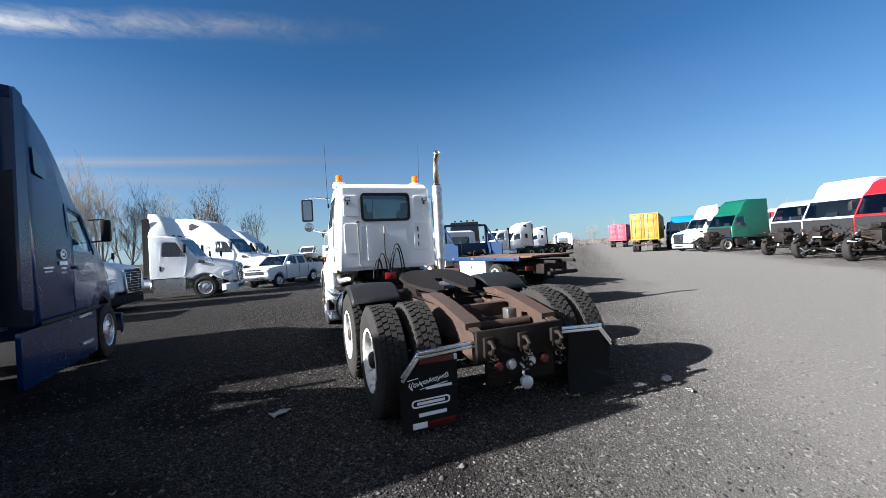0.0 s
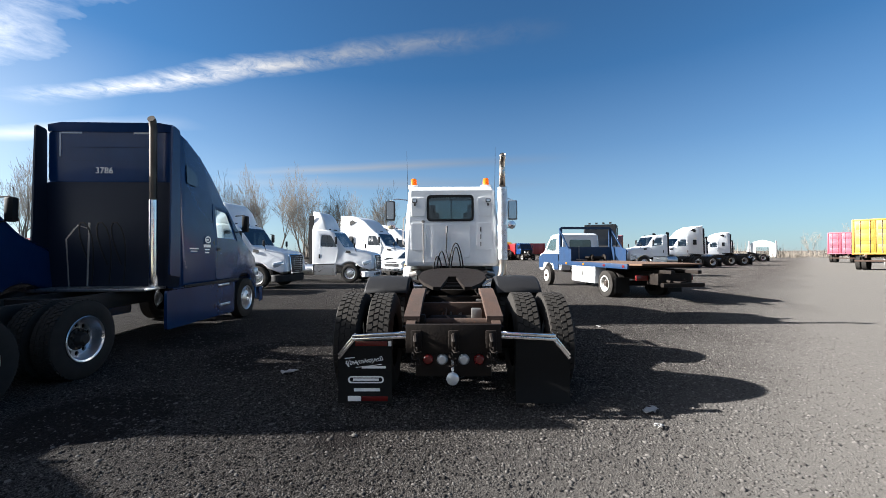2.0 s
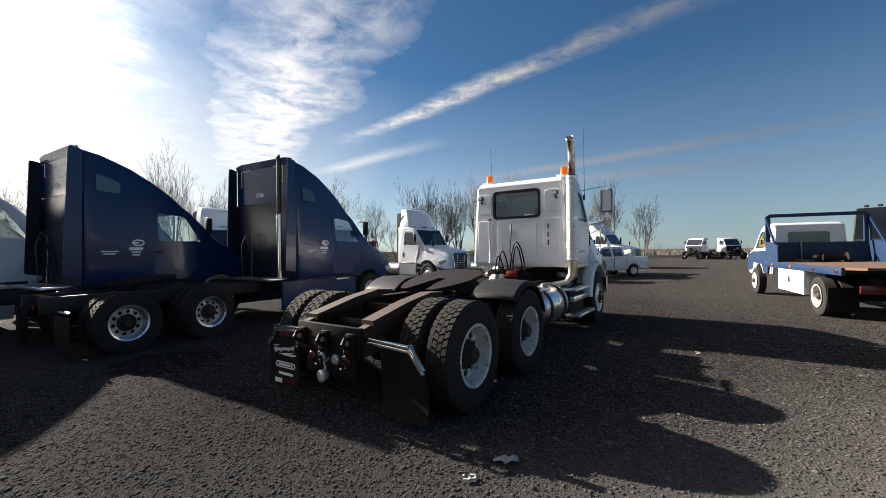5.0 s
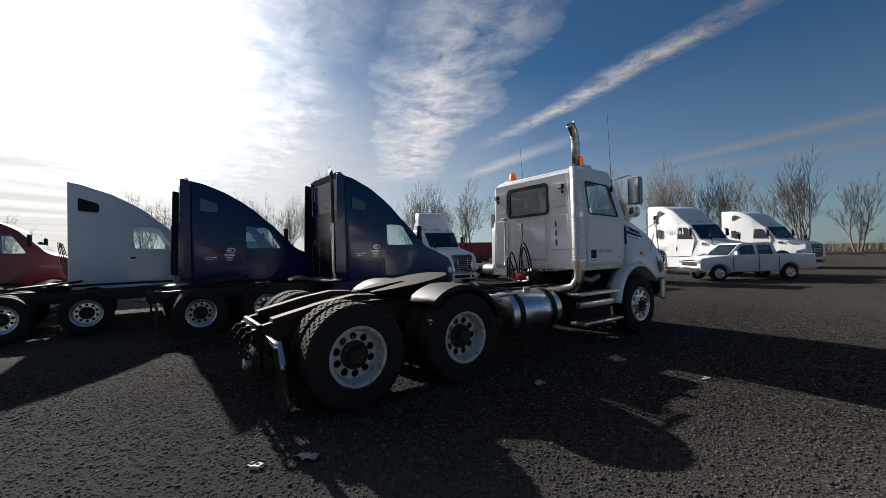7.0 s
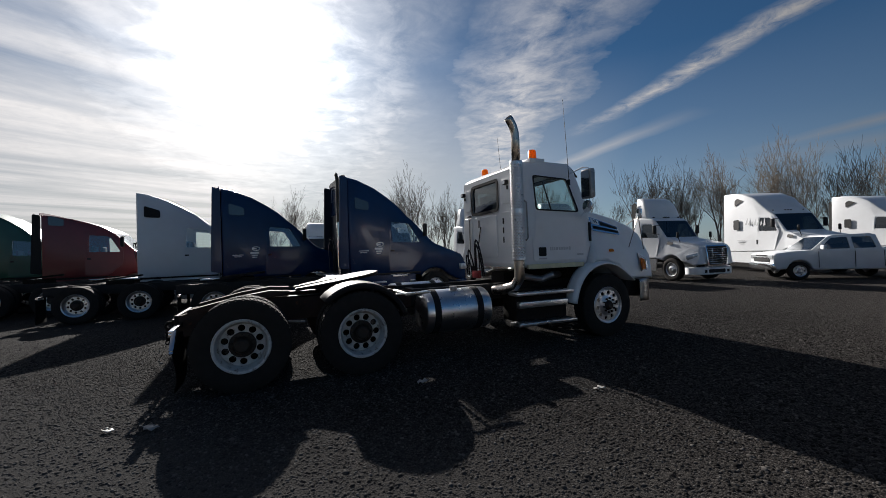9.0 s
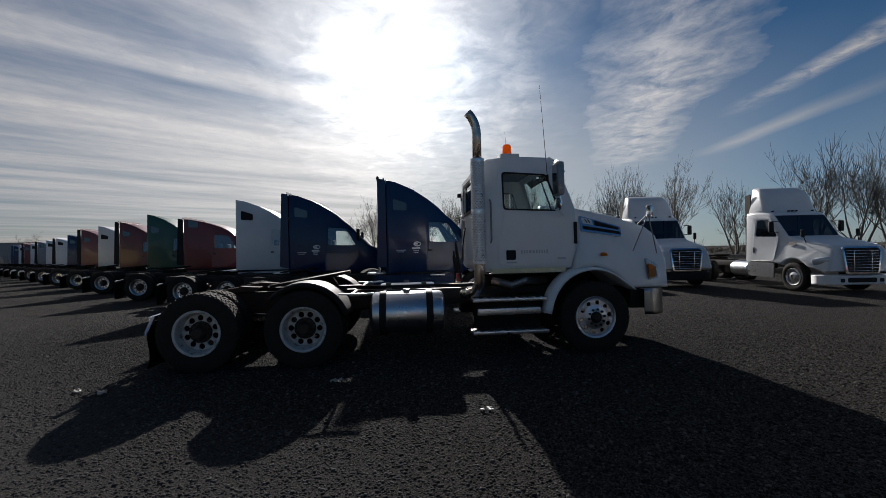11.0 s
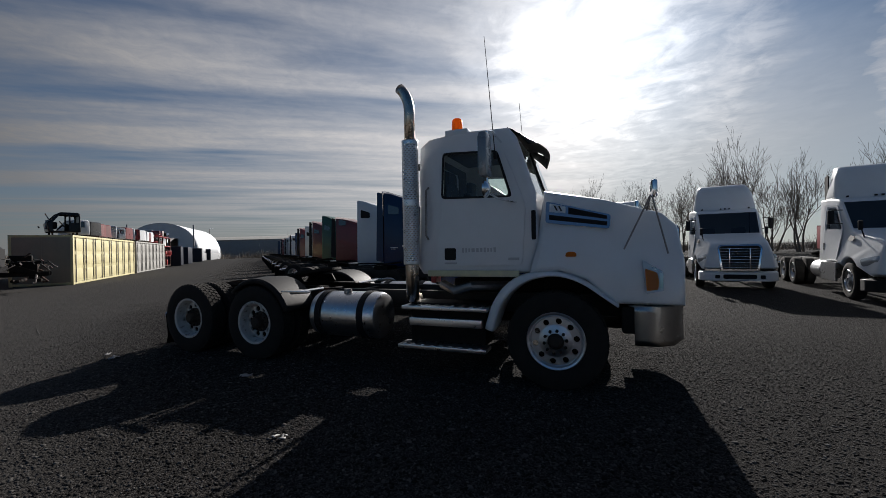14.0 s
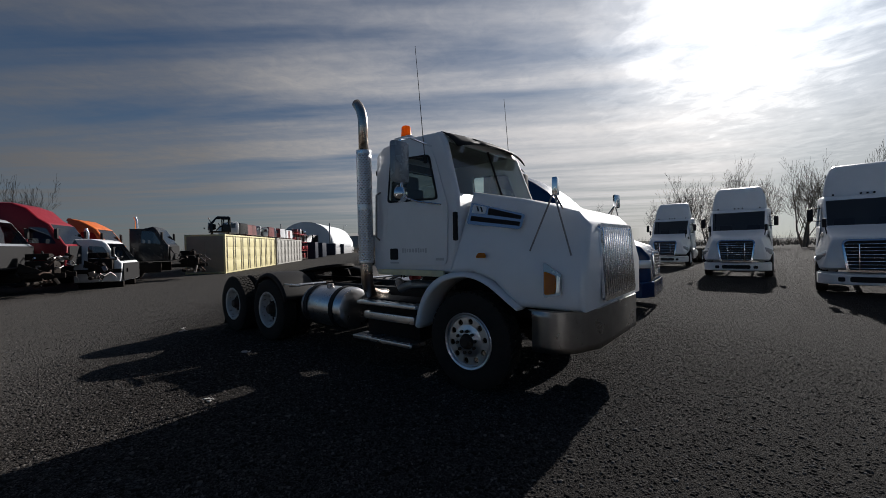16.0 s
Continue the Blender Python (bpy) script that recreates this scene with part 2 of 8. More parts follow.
CONTSIDE = surface("container_tan", (0.26, 0.23, 0.17), 0.6, grain=((0.19, 0.17, 0.13), 2, 0.9))
CHROME = surface("chrome", (0.82, 0.83, 0.85), 0.12, 1.0, grain=((0.7, 0.71, 0.73), 8, 0.7))
ALU = surface("brushed_aluminium", (0.72, 0.73, 0.75), 0.30, 1.0, grain=((0.55, 0.56, 0.58), 12, 0.8), bump=0.04, bump_scale=60)
STEEL = surface("dull_steel", (0.30, 0.29, 0.28), 0.45, 0.9, grain=((0.18, 0.16, 0.15), 10, 0.9), bump=0.08)
STACKMETAL = surface("heat_stained_pipe", (0.58, 0.55, 0.51), 0.28, 1.0, grain=((0.36, 0.27, 0.20), 3, 0.9))
RIMSHINE = surface("polished_wheel_aluminium", (0.70, 0.71, 0.73), 0.38, 1.0, grain=((0.58, 0.59, 0.61), 14, 0.7))
SCUFFED = surface("scuffed_bumper_steel", (0.42, 0.42, 0.42), 0.30, 1.0, grain=((0.26, 0.25, 0.24), 5, 0.9), wear=((0.16, 0.13, 0.11), 10, 0.62), bump=0.06)
RUST = surface("rusty_steel", (0.055, 0.024, 0.012), 0.85, 0.05, grain=((0.018, 0.012, 0.009), 4, 0.9), wear=((0.13, 0.046, 0.014), 6, 0.60), bump=0.35, bump_scale=70)
GREASE = surface("greasy_black_steel", (0.009, 0.008, 0.0075), 0.62, 0.2, grain=((0.020, 0.015, 0.012), 10, 0.9), wear=((0.050, 0.026, 0.015), 9, 0.68), bump=0.3, bump_scale=50, spec=0.12)
FRAMEBLACK = surface("chassis_black", (0.018, 0.017, 0.017), 0.6, 0.0, grain=((0.035, 0.03, 0.026), 9, 0.9), bump=0.1, spec=0.18)
PLASTIC = surface("black_plastic", (0.010, 0.010, 0.011), 0.6, grain=((0.016, 0.016, 0.017), 20, 0.8), spec=0.18)
RUBBER = surface("tyre_rubber", (0.014, 0.013, 0.012), 0.9, grain=((0.030, 0.027, 0.024), 9, 0.9), bump=0.15, bump_scale=60, spec=0.18)
FLAP = surface("mudflap_rubber", (0.006, 0.006, 0.006), 0.6, grain=((0.011, 0.011, 0.011), 12, 0.9), spec=0.14)
RIMWHITE = surface("white_wheel_steel", (0.62, 0.62, 0.60), 0.5, grain=((0.40, 0.38, 0.35), 12, 0.9), wear=((0.10, 0.075, 0.055), 13, 0.54))
HUB = surface("dark_hub", (0.03, 0.026, 0.024), 0.6, 0.3, grain=((0.06, 0.045, 0.035), 20, 0.9), spec=0.18)
AMBER = lens("amber_lens", (0.75, 0.26, 0.012))
REDLENS = surface("red_lens", (0.10, 0.006, 0.006), 0.25, coat=0.4)
CLEARLENS = surface("clear_lens", (0.55, 0.58, 0.60), 0.12, 0.5, coat=0.6)
WHITEDECAL = surface("white_print", (0.78, 0.78, 0.76), 0.6)
GREYDECAL = surface("faded_print", (0.45, 0.46, 0.47), 0.6)
TRIMSTRIP = surface("bare_edge_strip", (0.72, 0.66, 0.38), 0.45, 0.0, grain=((0.5, 0.47, 0.32), 8, 0.8))
DECKWOOD = surface("rusty_deck_plate", (0.085, 0.045, 0.025), 0.85, 0.1, grain=((0.13, 0.075, 0.045), 3, 0.9), wear=((0.17, 0.15, 0.13), 8, 0.66), bump=0.3)
SEATCLOTH = surface("seat_cloth", (0.05, 0.05, 0.055), 0.9, grain=((0.08, 0.08, 0.085), 30, 0.9), spec=0.18)
INTERIOR = surface("grey_trim", (0.13, 0.13, 0.13), 0.8, grain=((0.09, 0.09, 0.09), 10, 0.9))
BARK = surface("bare_bark", (0.115, 0.095, 0.075), 0.95, grain=((0.16, 0.14, 0.115), 6, 0.9))
GLASS = pane("window_glass", (0.80, 0.87, 0.86), 0.15)
DARKGLASS = pane("tinted_glass", (0.16, 0.18, 0.19), 0.10)
BLACKGLASS = pane("black_window_glass", (0.04, 0.045, 0.05), 0.05)
MIDGLASS = pane("smoked_window_glass", (0.36, 0.40, 0.40), 0.09)
SOOT = surface("sooty_pipe", (0.09, 0.075, 0.06), 0.4, 0.6, grain=((0.03, 0.026, 0.022), 4, 0.9))
JUNKRED = surface("weathered_red_paint", (0.125, 0.011, 0.012), 0.5, grain=((0.085, 0.010, 0.010), 2, 0.9), wear=((0.10, 0.06, 0.04), 5, 0.62))
DEEPRED = surface("deep_red_paint", (0.20, 0.006, 0.014), 0.38, grain=((0.15, 0.006, 0.012), 3, 0.9), spec=0.3)
DUSTYGLASS = pane("dusty_windscreen_glass", (0.66, 0.76, 0.75), 0.04, 0.035)
MIRRORBACK = surface("mirror_housing", (0.24, 0.26, 0.28), 0.25, 0.3, grain=((0.18, 0.19, 0.20), 8, 0.8), coat=0.2)
SCRAP = surface("dirty_plastic", (0.34, 0.34, 0.33), 0.6, grain=((0.2, 0.19, 0.18), 20, 0.9))
CANVAS = surface("white_canvas", (0.66, 0.68, 0.70), 0.75, grain=((0.56, 0.58, 0.60), 0.6, 0.9))
SHEET = surface("grey_sheet_metal", (0.28, 0.29, 0.30), 0.6, grain=((0.22, 0.22, 0.23), 0.8, 0.9))


def lane_share(tr, pos, wide):
    """How packed the ground is: 1 on the wheel way along the yard, 0 off it."""
    sep = node(tr, "ShaderNodeSeparateXYZ", {"Vector": pos}).outputs
    across = maths(tr, "ADD", maths(tr, "MULTIPLY", sep["X"], ROAD_N[0]), maths(tr, "MULTIPLY", sep["Y"], ROAD_N[1]))
    across = maths(tr, "ADD", across, maths(tr, "MULTIPLY_ADD", wide, 3.0, -1.5))
    return ramp(tr, maths(tr, "MULTIPLY_ADD", maths(tr, "ABSOLUTE", maths(tr, "ADD", across, -ROAD_MID)), -0.13, 1.0, clamp=True), [(0.30, 0.0), (0.58, 1.0)])


def ground_material():
    m = bpy.data.materials.new("crushed_gravel")
    m.use_nodes = True
    tr = m.node_tree
    b = tr.nodes["Principled BSDF"]
    pos = tr.nodes.new("ShaderNodeTexCoord").outputs["Object"]
    jig = node(tr, "ShaderNodeTexNoise", {"Vector": pos, "Scale": 25.0, "Detail": 3.0}).outputs["Color"]
    jpos = node(tr, "ShaderNodeVectorMath", {0: pos, 1: node(tr, "ShaderNodeVectorMath", {0: jig, 1: (0.03, 0.03, 0.0)}, operation="MULTIPLY").outputs[0]}, operation="ADD").outputs[0]
    big = node(tr, "ShaderNodeTexVoronoi", {"Vector": jpos, "Scale": 88.0, "Randomness": 1.0}, feature="F1")
    small = node(tr, "ShaderNodeTexVoronoi", {"Vector": jpos, "Scale": 210.0, "Randomness": 1.0}, feature="F1")
    s1 = node(tr, "ShaderNodeSeparateColor", {"Color": big.outputs["Color"]}).outputs
    s2 = node(tr, "ShaderNodeSeparateColor", {"Color": small.outputs["Color"]}).outputs
    fine = node(tr, "ShaderNodeTexNoise", {"Vector": pos, "Scale": 150.0, "Detail": 4.0, "Roughness": 0.7}).outputs[0]
    wide = node(tr, "ShaderNodeTexNoise", {"Vector": pos, "Scale": 0.30, "Detail": 6.0, "Roughness": 0.6}).outputs[0]
    stain = node(tr, "ShaderNodeTexNoise", {"Vector": pos, "Scale": 1.1, "Detail": 9.0, "Roughness": 0.68}).outputs[0]
    packed = lane_share(tr, pos, wide)
    tone = maths(tr, "ADD", maths(tr, "MULTIPLY", maths(tr, "POWER", s1[0], 2.2), 0.55), maths(tr, "MULTIPLY", maths(tr, "POWER", s2[0], 1.8), 0.45))
    loose = mixed(tr, tone, (0.0024, 0.0021, 0.0020), (0.054, 0.047, 0.043))
    # pale dust, heavier south and northeast to paint in the front-lit gravel's brightness
    dust_lit = maths(tr, "MULTIPLY_ADD", maths(tr, "MULTIPLY_ADD", wide, 3.0, maths(tr, "MULTIPLY", node(tr, "ShaderNodeSeparateXYZ", {"Vector": pos}).outputs["Y"], -1.0)), 0.22, -0.05, clamp=True)
    side = node(tr, "ShaderNodeVectorMath", {0: pos, 1: (0.080, 0.046, 0)}, operation="DOT_PRODUCT").outputs["Value"]
    dust_lit = maths(tr, "MAXIMUM", dust_lit, maths(tr, "MULTIPLY_ADD", wide, 0.32, side, clamp=True))
    loose = mixed(tr, dust_lit, loose, mixed(tr, tone, (0.009, 0.0080, 0.0074), (0.142, 0.128, 0.118)))
    loose = mixed(tr, ramp(tr, wide, [(0.40, 0.0), (0.72, 0.5)]), loose, (0.017, 0.015, 0.0135))
    road = mixed(tr, maths(tr, "MULTIPLY_ADD", fine, 0.5, maths(tr, "MULTIPLY", tone, 0.35)), (0.053, 0.050, 0.046), (0.122, 0.114, 0.106))
    # single pale pebbles
    loose = mixed(tr, ramp(tr, s1[2], [(0.90, 0.0), (0.96, 0.8)]), loose, (0.105, 0.098, 0.090))
    loose = mixed(tr, ramp(tr, s2[2], [(0.88, 0.0), (0.95, 0.9)]), loose, (0.135, 0.124, 0.113))
    col = mixed(tr, maths(tr, "MULTIPLY", packed, 0.92), loose, road)
    spots = maths(tr, "MULTIPLY", ramp(tr, stain, [(0.60, 0.0), (0.70, 0.55), (0.8, 0.75)]), maths(tr, "MULTIPLY_ADD", packed, -0.9, 1.0))
    col = mixed(tr, spots, col, (0.022, 0.020, 0.019))
    # oil dropped behind the truck; the three wide patches beside it also paint shade
    for centre, wide_at in (((-0.95, -1.0, 0), 0.34), ((-1.25, -0.55, 0), 0.22), ((-2.7, 1.6, 0), 0.9), ((-3.3, -0.6, 0), 0.75), ((-4.4, 2.6, 0), 0.8)):
        far = node(tr, "ShaderNodeVectorMath", {0: pos, 1: centre}, operation="DISTANCE").outputs["Value"]
        edge = maths(tr, "MULTIPLY_ADD", stain, 0.5, maths(tr, "SUBTRACT", wide_at - 0.25, far))
        col = mixed(tr, maths(tr, "MULTIPLY", maths(tr, "MULTIPLY", edge, 6.0, clamp=True), 0.8), col, (0.012, 0.010, 0.010))
    tr.links.new(col, b.inputs["Base Color"])
    b.inputs["Roughness"].default_value = 0.95
    b.inputs["Diffuse Roughness"].default_value = 1.0
    b.inputs["Specular IOR Level"].default_value = 0.05
    lumps = maths(tr, "ADD", maths(tr, "MULTIPLY", maths(tr, "SUBTRACT", 1.0, big.outputs["Distance"]), 0.9), maths(tr, "MULTIPLY", maths(tr, "SUBTRACT", 1.0, small.outputs["Distance"]), 0.45))
    lumps = maths(tr, "ADD", lumps, maths(tr, "MULTIPLY", s1[1], 0.8))
    height = maths(tr, "MULTIPLY", lumps, maths(tr, "MULTIPLY_ADD", packed, -0.72, 1.0))
    height = maths(tr, "ADD", height, maths(tr, "MULTIPLY", fine, 0.25))
    bp = node(tr, "ShaderNodeBump", {"Height": height, "Strength": 0.85, "Distance": 0.013})
    tr.links.new(bp.outputs[0], b.inputs["Normal"])
    return m


def stone_material():
    m = bpy.data.materials.new("loose_stones")
    m.use_nodes = True
    tr = m.node_tree
    b = tr.nodes["Principled BSDF"]
    lot = tr.nodes.new("ShaderNodeNewGeometry").outputs["Random Per Island"]
    pos = tr.nodes.new("ShaderNodeTexCoord").outputs["Object"]
    fine = node(tr, "ShaderNodeTexNoise", {"Vector": pos, "Scale": 180.0, "Detail": 3.0}).outputs[0]
    col = mixed(tr, maths(tr, "POWER", lot, 4.0), (0.008, 0.0073, 0.0068), (0.19, 0.176, 0.163))
    wide = node(tr, "ShaderNodeTexNoise", {"Vector": pos, "Scale": 0.30, "Detail": 6.0, "Roughness": 0.6}).outputs[0]
    pale = mixed(tr, lot, (0.050, 0.046, 0.043), (0.112, 0.105, 0.098))
    col = mixed(tr, maths(tr, "MULTIPLY", fine, 0.4), col, (0.046, 0.042, 0.038))
    col = mixed(tr, lane_share(tr, pos, wide), col, pale)
    tr.links.new(col, b.inputs["Base Color"])
    b.inputs["Roughness"].default_value = 0.92
    b.inputs["Diffuse Roughness"].default_value = 1.0
    b.inputs["Specular IOR Level"].default_value = 0.06
    return m


ROAD_U = Vector((-0.67, -0.742, 0))     # along the yard road
ROAD_N = Vector((0.742, -0.67, 0))      # across it, away from the row of trucks
ROAD_MID = 6.0
GRAVEL = ground_material()
STONE = stone_material()

# ---- tools for meshes ----
def mesh_of(name, bm, material, smooth=True):
    me = bpy.data.meshes.new(name)
    bmesh.ops.recalc_face_normals(bm, faces=bm.faces)
    bm.to_mesh(me)
    bm.free()
    if smooth:
        me.shade_smooth()
        me.set_sharp_from_angle(angle=radians(35))
    for mm in material if isinstance(material, (list, tuple)) else (material,):
        me.materials.append(mm)
    return me


def part(name, bm, material, parent, label="", at=None):
    """Links a bmesh (or a ready mesh) as one mesh object under a thing or a part."""
    me = bm if isinstance(bm, bpy.types.Mesh) else mesh_of(name, bm, material)
    ob = new(name, me)
    ob.parent = parent
    if at is not None:
        ob.matrix_basis = at
    if label:
        tagged(ob, label)
    return ob


def thing(name, label, category, at=None, group="", kind=""):
    ob = new(name)
    ob.empty_display_size = 0.3
    if at is not None:
        ob.matrix_basis = at
    return tagged(ob, label, category, group, kind)


def lone(name, bm, material, label, category, group="", kind="", at=None):
    ob = new(name, mesh_of(name, bm, material))
    if at is not None:
        ob.matrix_basis = at
    return tagged(ob, label, category, group, kind)


def B():
    return bmesh.new()


def box(bm, c, s, bevel=0.0, turn=None, taper=1.0):
    """A box centred at c of size s, bevelled; taper narrows its top."""
    m = Matrix.Translation(c) @ (turn or Matrix()) @ Matrix.Diagonal((*s, 1))
    vs = bmesh.ops.create_cube(bm, size=1.0, matrix=m)["verts"]
    if taper != 1.0:
        for v in vs:
            if v.co.z > c[2]:
                v.co.x = c[0] + (v.co.x - c[0]) * taper
                v.co.y = c[1] + (v.co.y - c[1]) * taper
    if bevel:
        es = {e for v in vs for e in v.link_edges}
        bmesh.ops.bevel(bm, geom=list(es), offset=bevel, segments=2, affect="EDGES", profile=0.6)
    return bm


def tube(bm, pts, r, seg=10, caps=True):
    """A round bar along points; r one radius or one a point."""
    pts = [Vector(p) for p in pts]
    rs = r if isinstance(r, (list, tuple)) else [r] * len(pts)
    rings, side = [], None
    for i, p in enumerate(pts):
        d = (pts[min(i + 1, len(pts) - 1)] - pts[max(i - 1, 0)]).normalized()
        if side is None:
            side = d.orthogonal().normalized()
        side = (side - d * side.dot(d)).normalized()
        up = d.cross(side)
        rings.append([bm.verts.new(p + (side * math.cos(a) + up * math.sin(a)) * rs[i]) for a in (2 * math.pi * k / seg for k in range(seg))])
    for a, b in zip(rings, rings[1:]):
        for k in range(seg):
            bm.faces.new((a[k], a[(k + 1) % seg], b[(k + 1) % seg], b[k]))
    if caps:
        bm.faces.new(rings[0][::-1])
        bm.faces.new(rings[-1])
    return bm


def lathe(bm, prof, seg=32, m=None, close=False):
    """Turns a profile of (radius, along x) about the x axis."""
    m = m or Matrix()
    rings = []
    for r, x in prof:
        rings.append([bm.verts.new(m @ Vector((x, r * math.cos(a), r * math.sin(a)))) for a in (2 * math.pi * k / seg for k in range(seg))])
    if close:
        rings.append(rings[0])
    for a, b in zip(rings, rings[1:]):
        for k in range(seg):
            bm.faces.new((a[k], a[(k + 1) % seg], b[(k + 1) % seg], b[k]))
    return bm


def slab(bm, poly, to3, thick, holes=()):
    """A plate from an outline with holes: to3(u, v, d) gives places, d from 0 to thick."""
    edges, loops = [], []
    for ring in (poly, *holes):
        vs = [bm.verts.new(to3(u, v, 0)) for u, v in ring]
        loops.append(vs)
        edges += [bm.edges.new((vs[i], vs[(i + 1) % len(vs)])) for i in range(len(vs))]
    if holes:
        fs = [f for f in bmesh.ops.triangle_fill(bm, edges=edges, use_beauty=True)["geom"] if isinstance(f, bmesh.types.BMFace)]
    else:
        fs = [bm.faces.new(loops[0])]
    if thick:
        front = {}
        for ring, vs in zip((poly, *holes), loops):
            for (u, v), a in zip(ring, vs):
                front[a] = bm.verts.new(to3(u, v, thick))
        for f in fs:
            bm.faces.new([front[v] for v in f.verts][::-1])
        for vs in loops:
            for i in range(len(vs)):
                a, b = vs[i], vs[(i + 1) % len(vs)]
                bm.faces.new((a, b, front[b], front[a]))
    return bm


def rounded(x0, y0, x1, y1, r, n=4):
    """An outline of a rectangle with round corners."""
    out = []
    for cx, cy, a0 in ((x1 - r, y1 - r, 0), (x0 + r, y1 - r, 90), (x0 + r, y0 + r, 180), (x1 - r, y0 + r, 270)):
        for k in range(n + 1):
            a = radians(a0 + 90 * k / n)
            out.append((cx + r * math.cos(a), cy + r * math.sin(a)))
    return out


def soften(poly, r=0.05, n=3):
    """Rounds the corners of an outline."""
    out, c = [], len(poly)
    for i in range(c):
        p, a, b = Vector(poly[i]), Vector(poly[i - 1]), Vector(poly[(i + 1) % c])
        da, db = (a - p), (b - p)
        rr = min(r, da.length * 0.45, db.length * 0.45)
        s, e = p + da.normalized() * rr, p + db.normalized() * rr
        for k in range(n + 1):
            t = k / n
            q = s * (1 - t) ** 2 + p * 2 * t * (1 - t) + e * t * t
            out.append((q.x, q.y))
    return out


def shell(prof, width, r=0.06, holes=(), glazed=(), thick=0.03, skip=(), inner=True):
    """A hollow cab body from a side outline prof of (y, z), counter-clockwise seen from +x; width(y, z) is its half width.
    Round edges of radius r join the sides to the skin across. holes: window outlines in the sides. glazed: numbers of the edges that are
    glass, skip: edges left open. Returns the body's mesh and the panes' mesh."""
    n = len(prof)
    P = [Vector(p) for p in prof]
    nor = []
    for i in range(n):
        d1, d2 = (P[i] - P[i - 1]).normalized(), (P[(i + 1) % n] - P[i]).normalized()
        n1, n2 = Vector((d1.y, -d1.x)), Vector((d2.y, -d2.x))
        s = (n1 + n2)
        s = s / max(s.length_squared / 2, 0.6) if s.length > 1e-6 else n1
        nor.append(s)
    bm, gl = B(), B()
    K = 3
    rows = []
    for i in range(n):
        row = []
        for k in range(K + 1):
            a = radians(90 * k / K)
            q = P[i] - nor[i] * (r * (1 - math.sin(a)))
            row.append((q, r * (1 - math.cos(a))))
        rows.append(row)

    def pt(i, k, s):
        q, inset = rows[i][k]
        return Vector((s * (width(P[i].x, P[i].y) - inset), q.x, q.y))

    vr = {(i, k, s): bm.verts.new(pt(i, k, s)) for i in range(n) for k in range(K + 1) for s in (-1, 1)}
    for i in range(n):
        j = (i + 1) % n
        for s in (-1, 1):
            for k in range(K):
                bm.faces.new((vr[i, k, s], vr[j, k, s], vr[j, k + 1, s], vr[i, k + 1, s]))
        quad = (vr[i, K, 1], vr[j, K, 1], vr[j, K, -1], vr[i, K, -1])
        if i in skip:
            continue
        if i in glazed:
            gl.faces.new([gl.verts.new(v.co) for v in quad])
        else:
            bm.faces.new(quad)
    for s in (-1, 1):
        ring = [vr[i, 0, s] for i in range(n)]
        edges = [bm.edges.get((ring[i], ring[(i + 1) % n])) or bm.edges.new((ring[i], ring[(i + 1) % n])) for i in range(n)]
        for h in holes:
            vs = [bm.verts.new((s * width(u, v), u, v)) for u, v in h]
            edges += [bm.edges.new((vs[k], vs[(k + 1) % len(vs)])) for k in range(len(vs))]
            gl.faces.new([gl.verts.new((s * (width(u, v) - 0.02), u, v)) for u, v in h])
            if thick:
                wi = [bm.verts.new((s * (width(u, v) - thick), u, v)) for u, v in h]
                for k in range(len(vs)):
                    k2 = (k + 1) % len(vs)
                    bm.faces.new((vs[k], vs[k2], wi[k2], wi[k]))
        bmesh.ops.triangle_fill(bm, edges=edges, use_beauty=True)
    return bm, gl


def lettering(name, text, size, material, parent, at, label=""):
    cu = bpy.data.curves.new(name, "FONT")
    cu.body, cu.size, cu.align_x, cu.align_y, cu.extrude = text, size, "CENTER", "CENTER", 0.001
    tmp = bpy.data.objects.new(name, cu)
    me = bpy.data.meshes.new_from_object(tmp)
    bpy.data.objects.remove(tmp)
    me.materials.clear()
    me.materials.append(material)
    return part(name, me, material, parent, label, at)

# ---- wheels, shared by all the vehicles; axis x, outer face to +x ----
def tyre_mesh(name, R, rim, w, blocks=44, lugs=True, only=False):
    """The carcass, or (only) the lugs of its tread."""
    bm = B()
    h = w / 2
    prof = [(rim, -h * 0.78), (rim + 0.02, -h * 0.86), (rim + (R - rim) * 0.45, -h), (R - 0.045, -h * 0.93), (R - 0.014, -h * 0.80), (R - 0.012, 0),
            (R - 0.014, h * 0.80), (R - 0.045, h * 0.93), (rim + (R - rim) * 0.45, h), (rim + 0.02, h * 0.86), (rim, h * 0.78)]
    if not only:
        lathe(bm, prof, 40)
    if only:
        cols = [(-0.76, -0.42), (-0.36, -0.03), (0.03, 0.36), (0.42, 0.76)]
        for k in range(blocks):
            for c, (x0, x1) in enumerate(cols):
                a0 = 2 * math.pi * (k + (0.5 if c % 2 else 0.0)) / blocks
                a1 = a0 + 2 * math.pi / blocks * 0.72
                lean = 0.03 * (1 if c < 2 else -1)
                lo, hi = [], []
                for x, a in ((x0, a0), (x1, a0 + lean), (x1, a1 + lean), (x0, a1)):
                    lo.append(bm.verts.new((x * h, (R - 0.016) * math.cos(a), (R - 0.016) * math.sin(a))))
                    hi.append(bm.verts.new((x * h, R * math.cos(a), R * math.sin(a))))
                bm.faces.new(hi)
                for i in range(4):
                    bm.faces.new((lo[i], lo[(i + 1) % 4], hi[(i + 1) % 4], hi[i]))
    return mesh_of(name, bm, RUBBER)


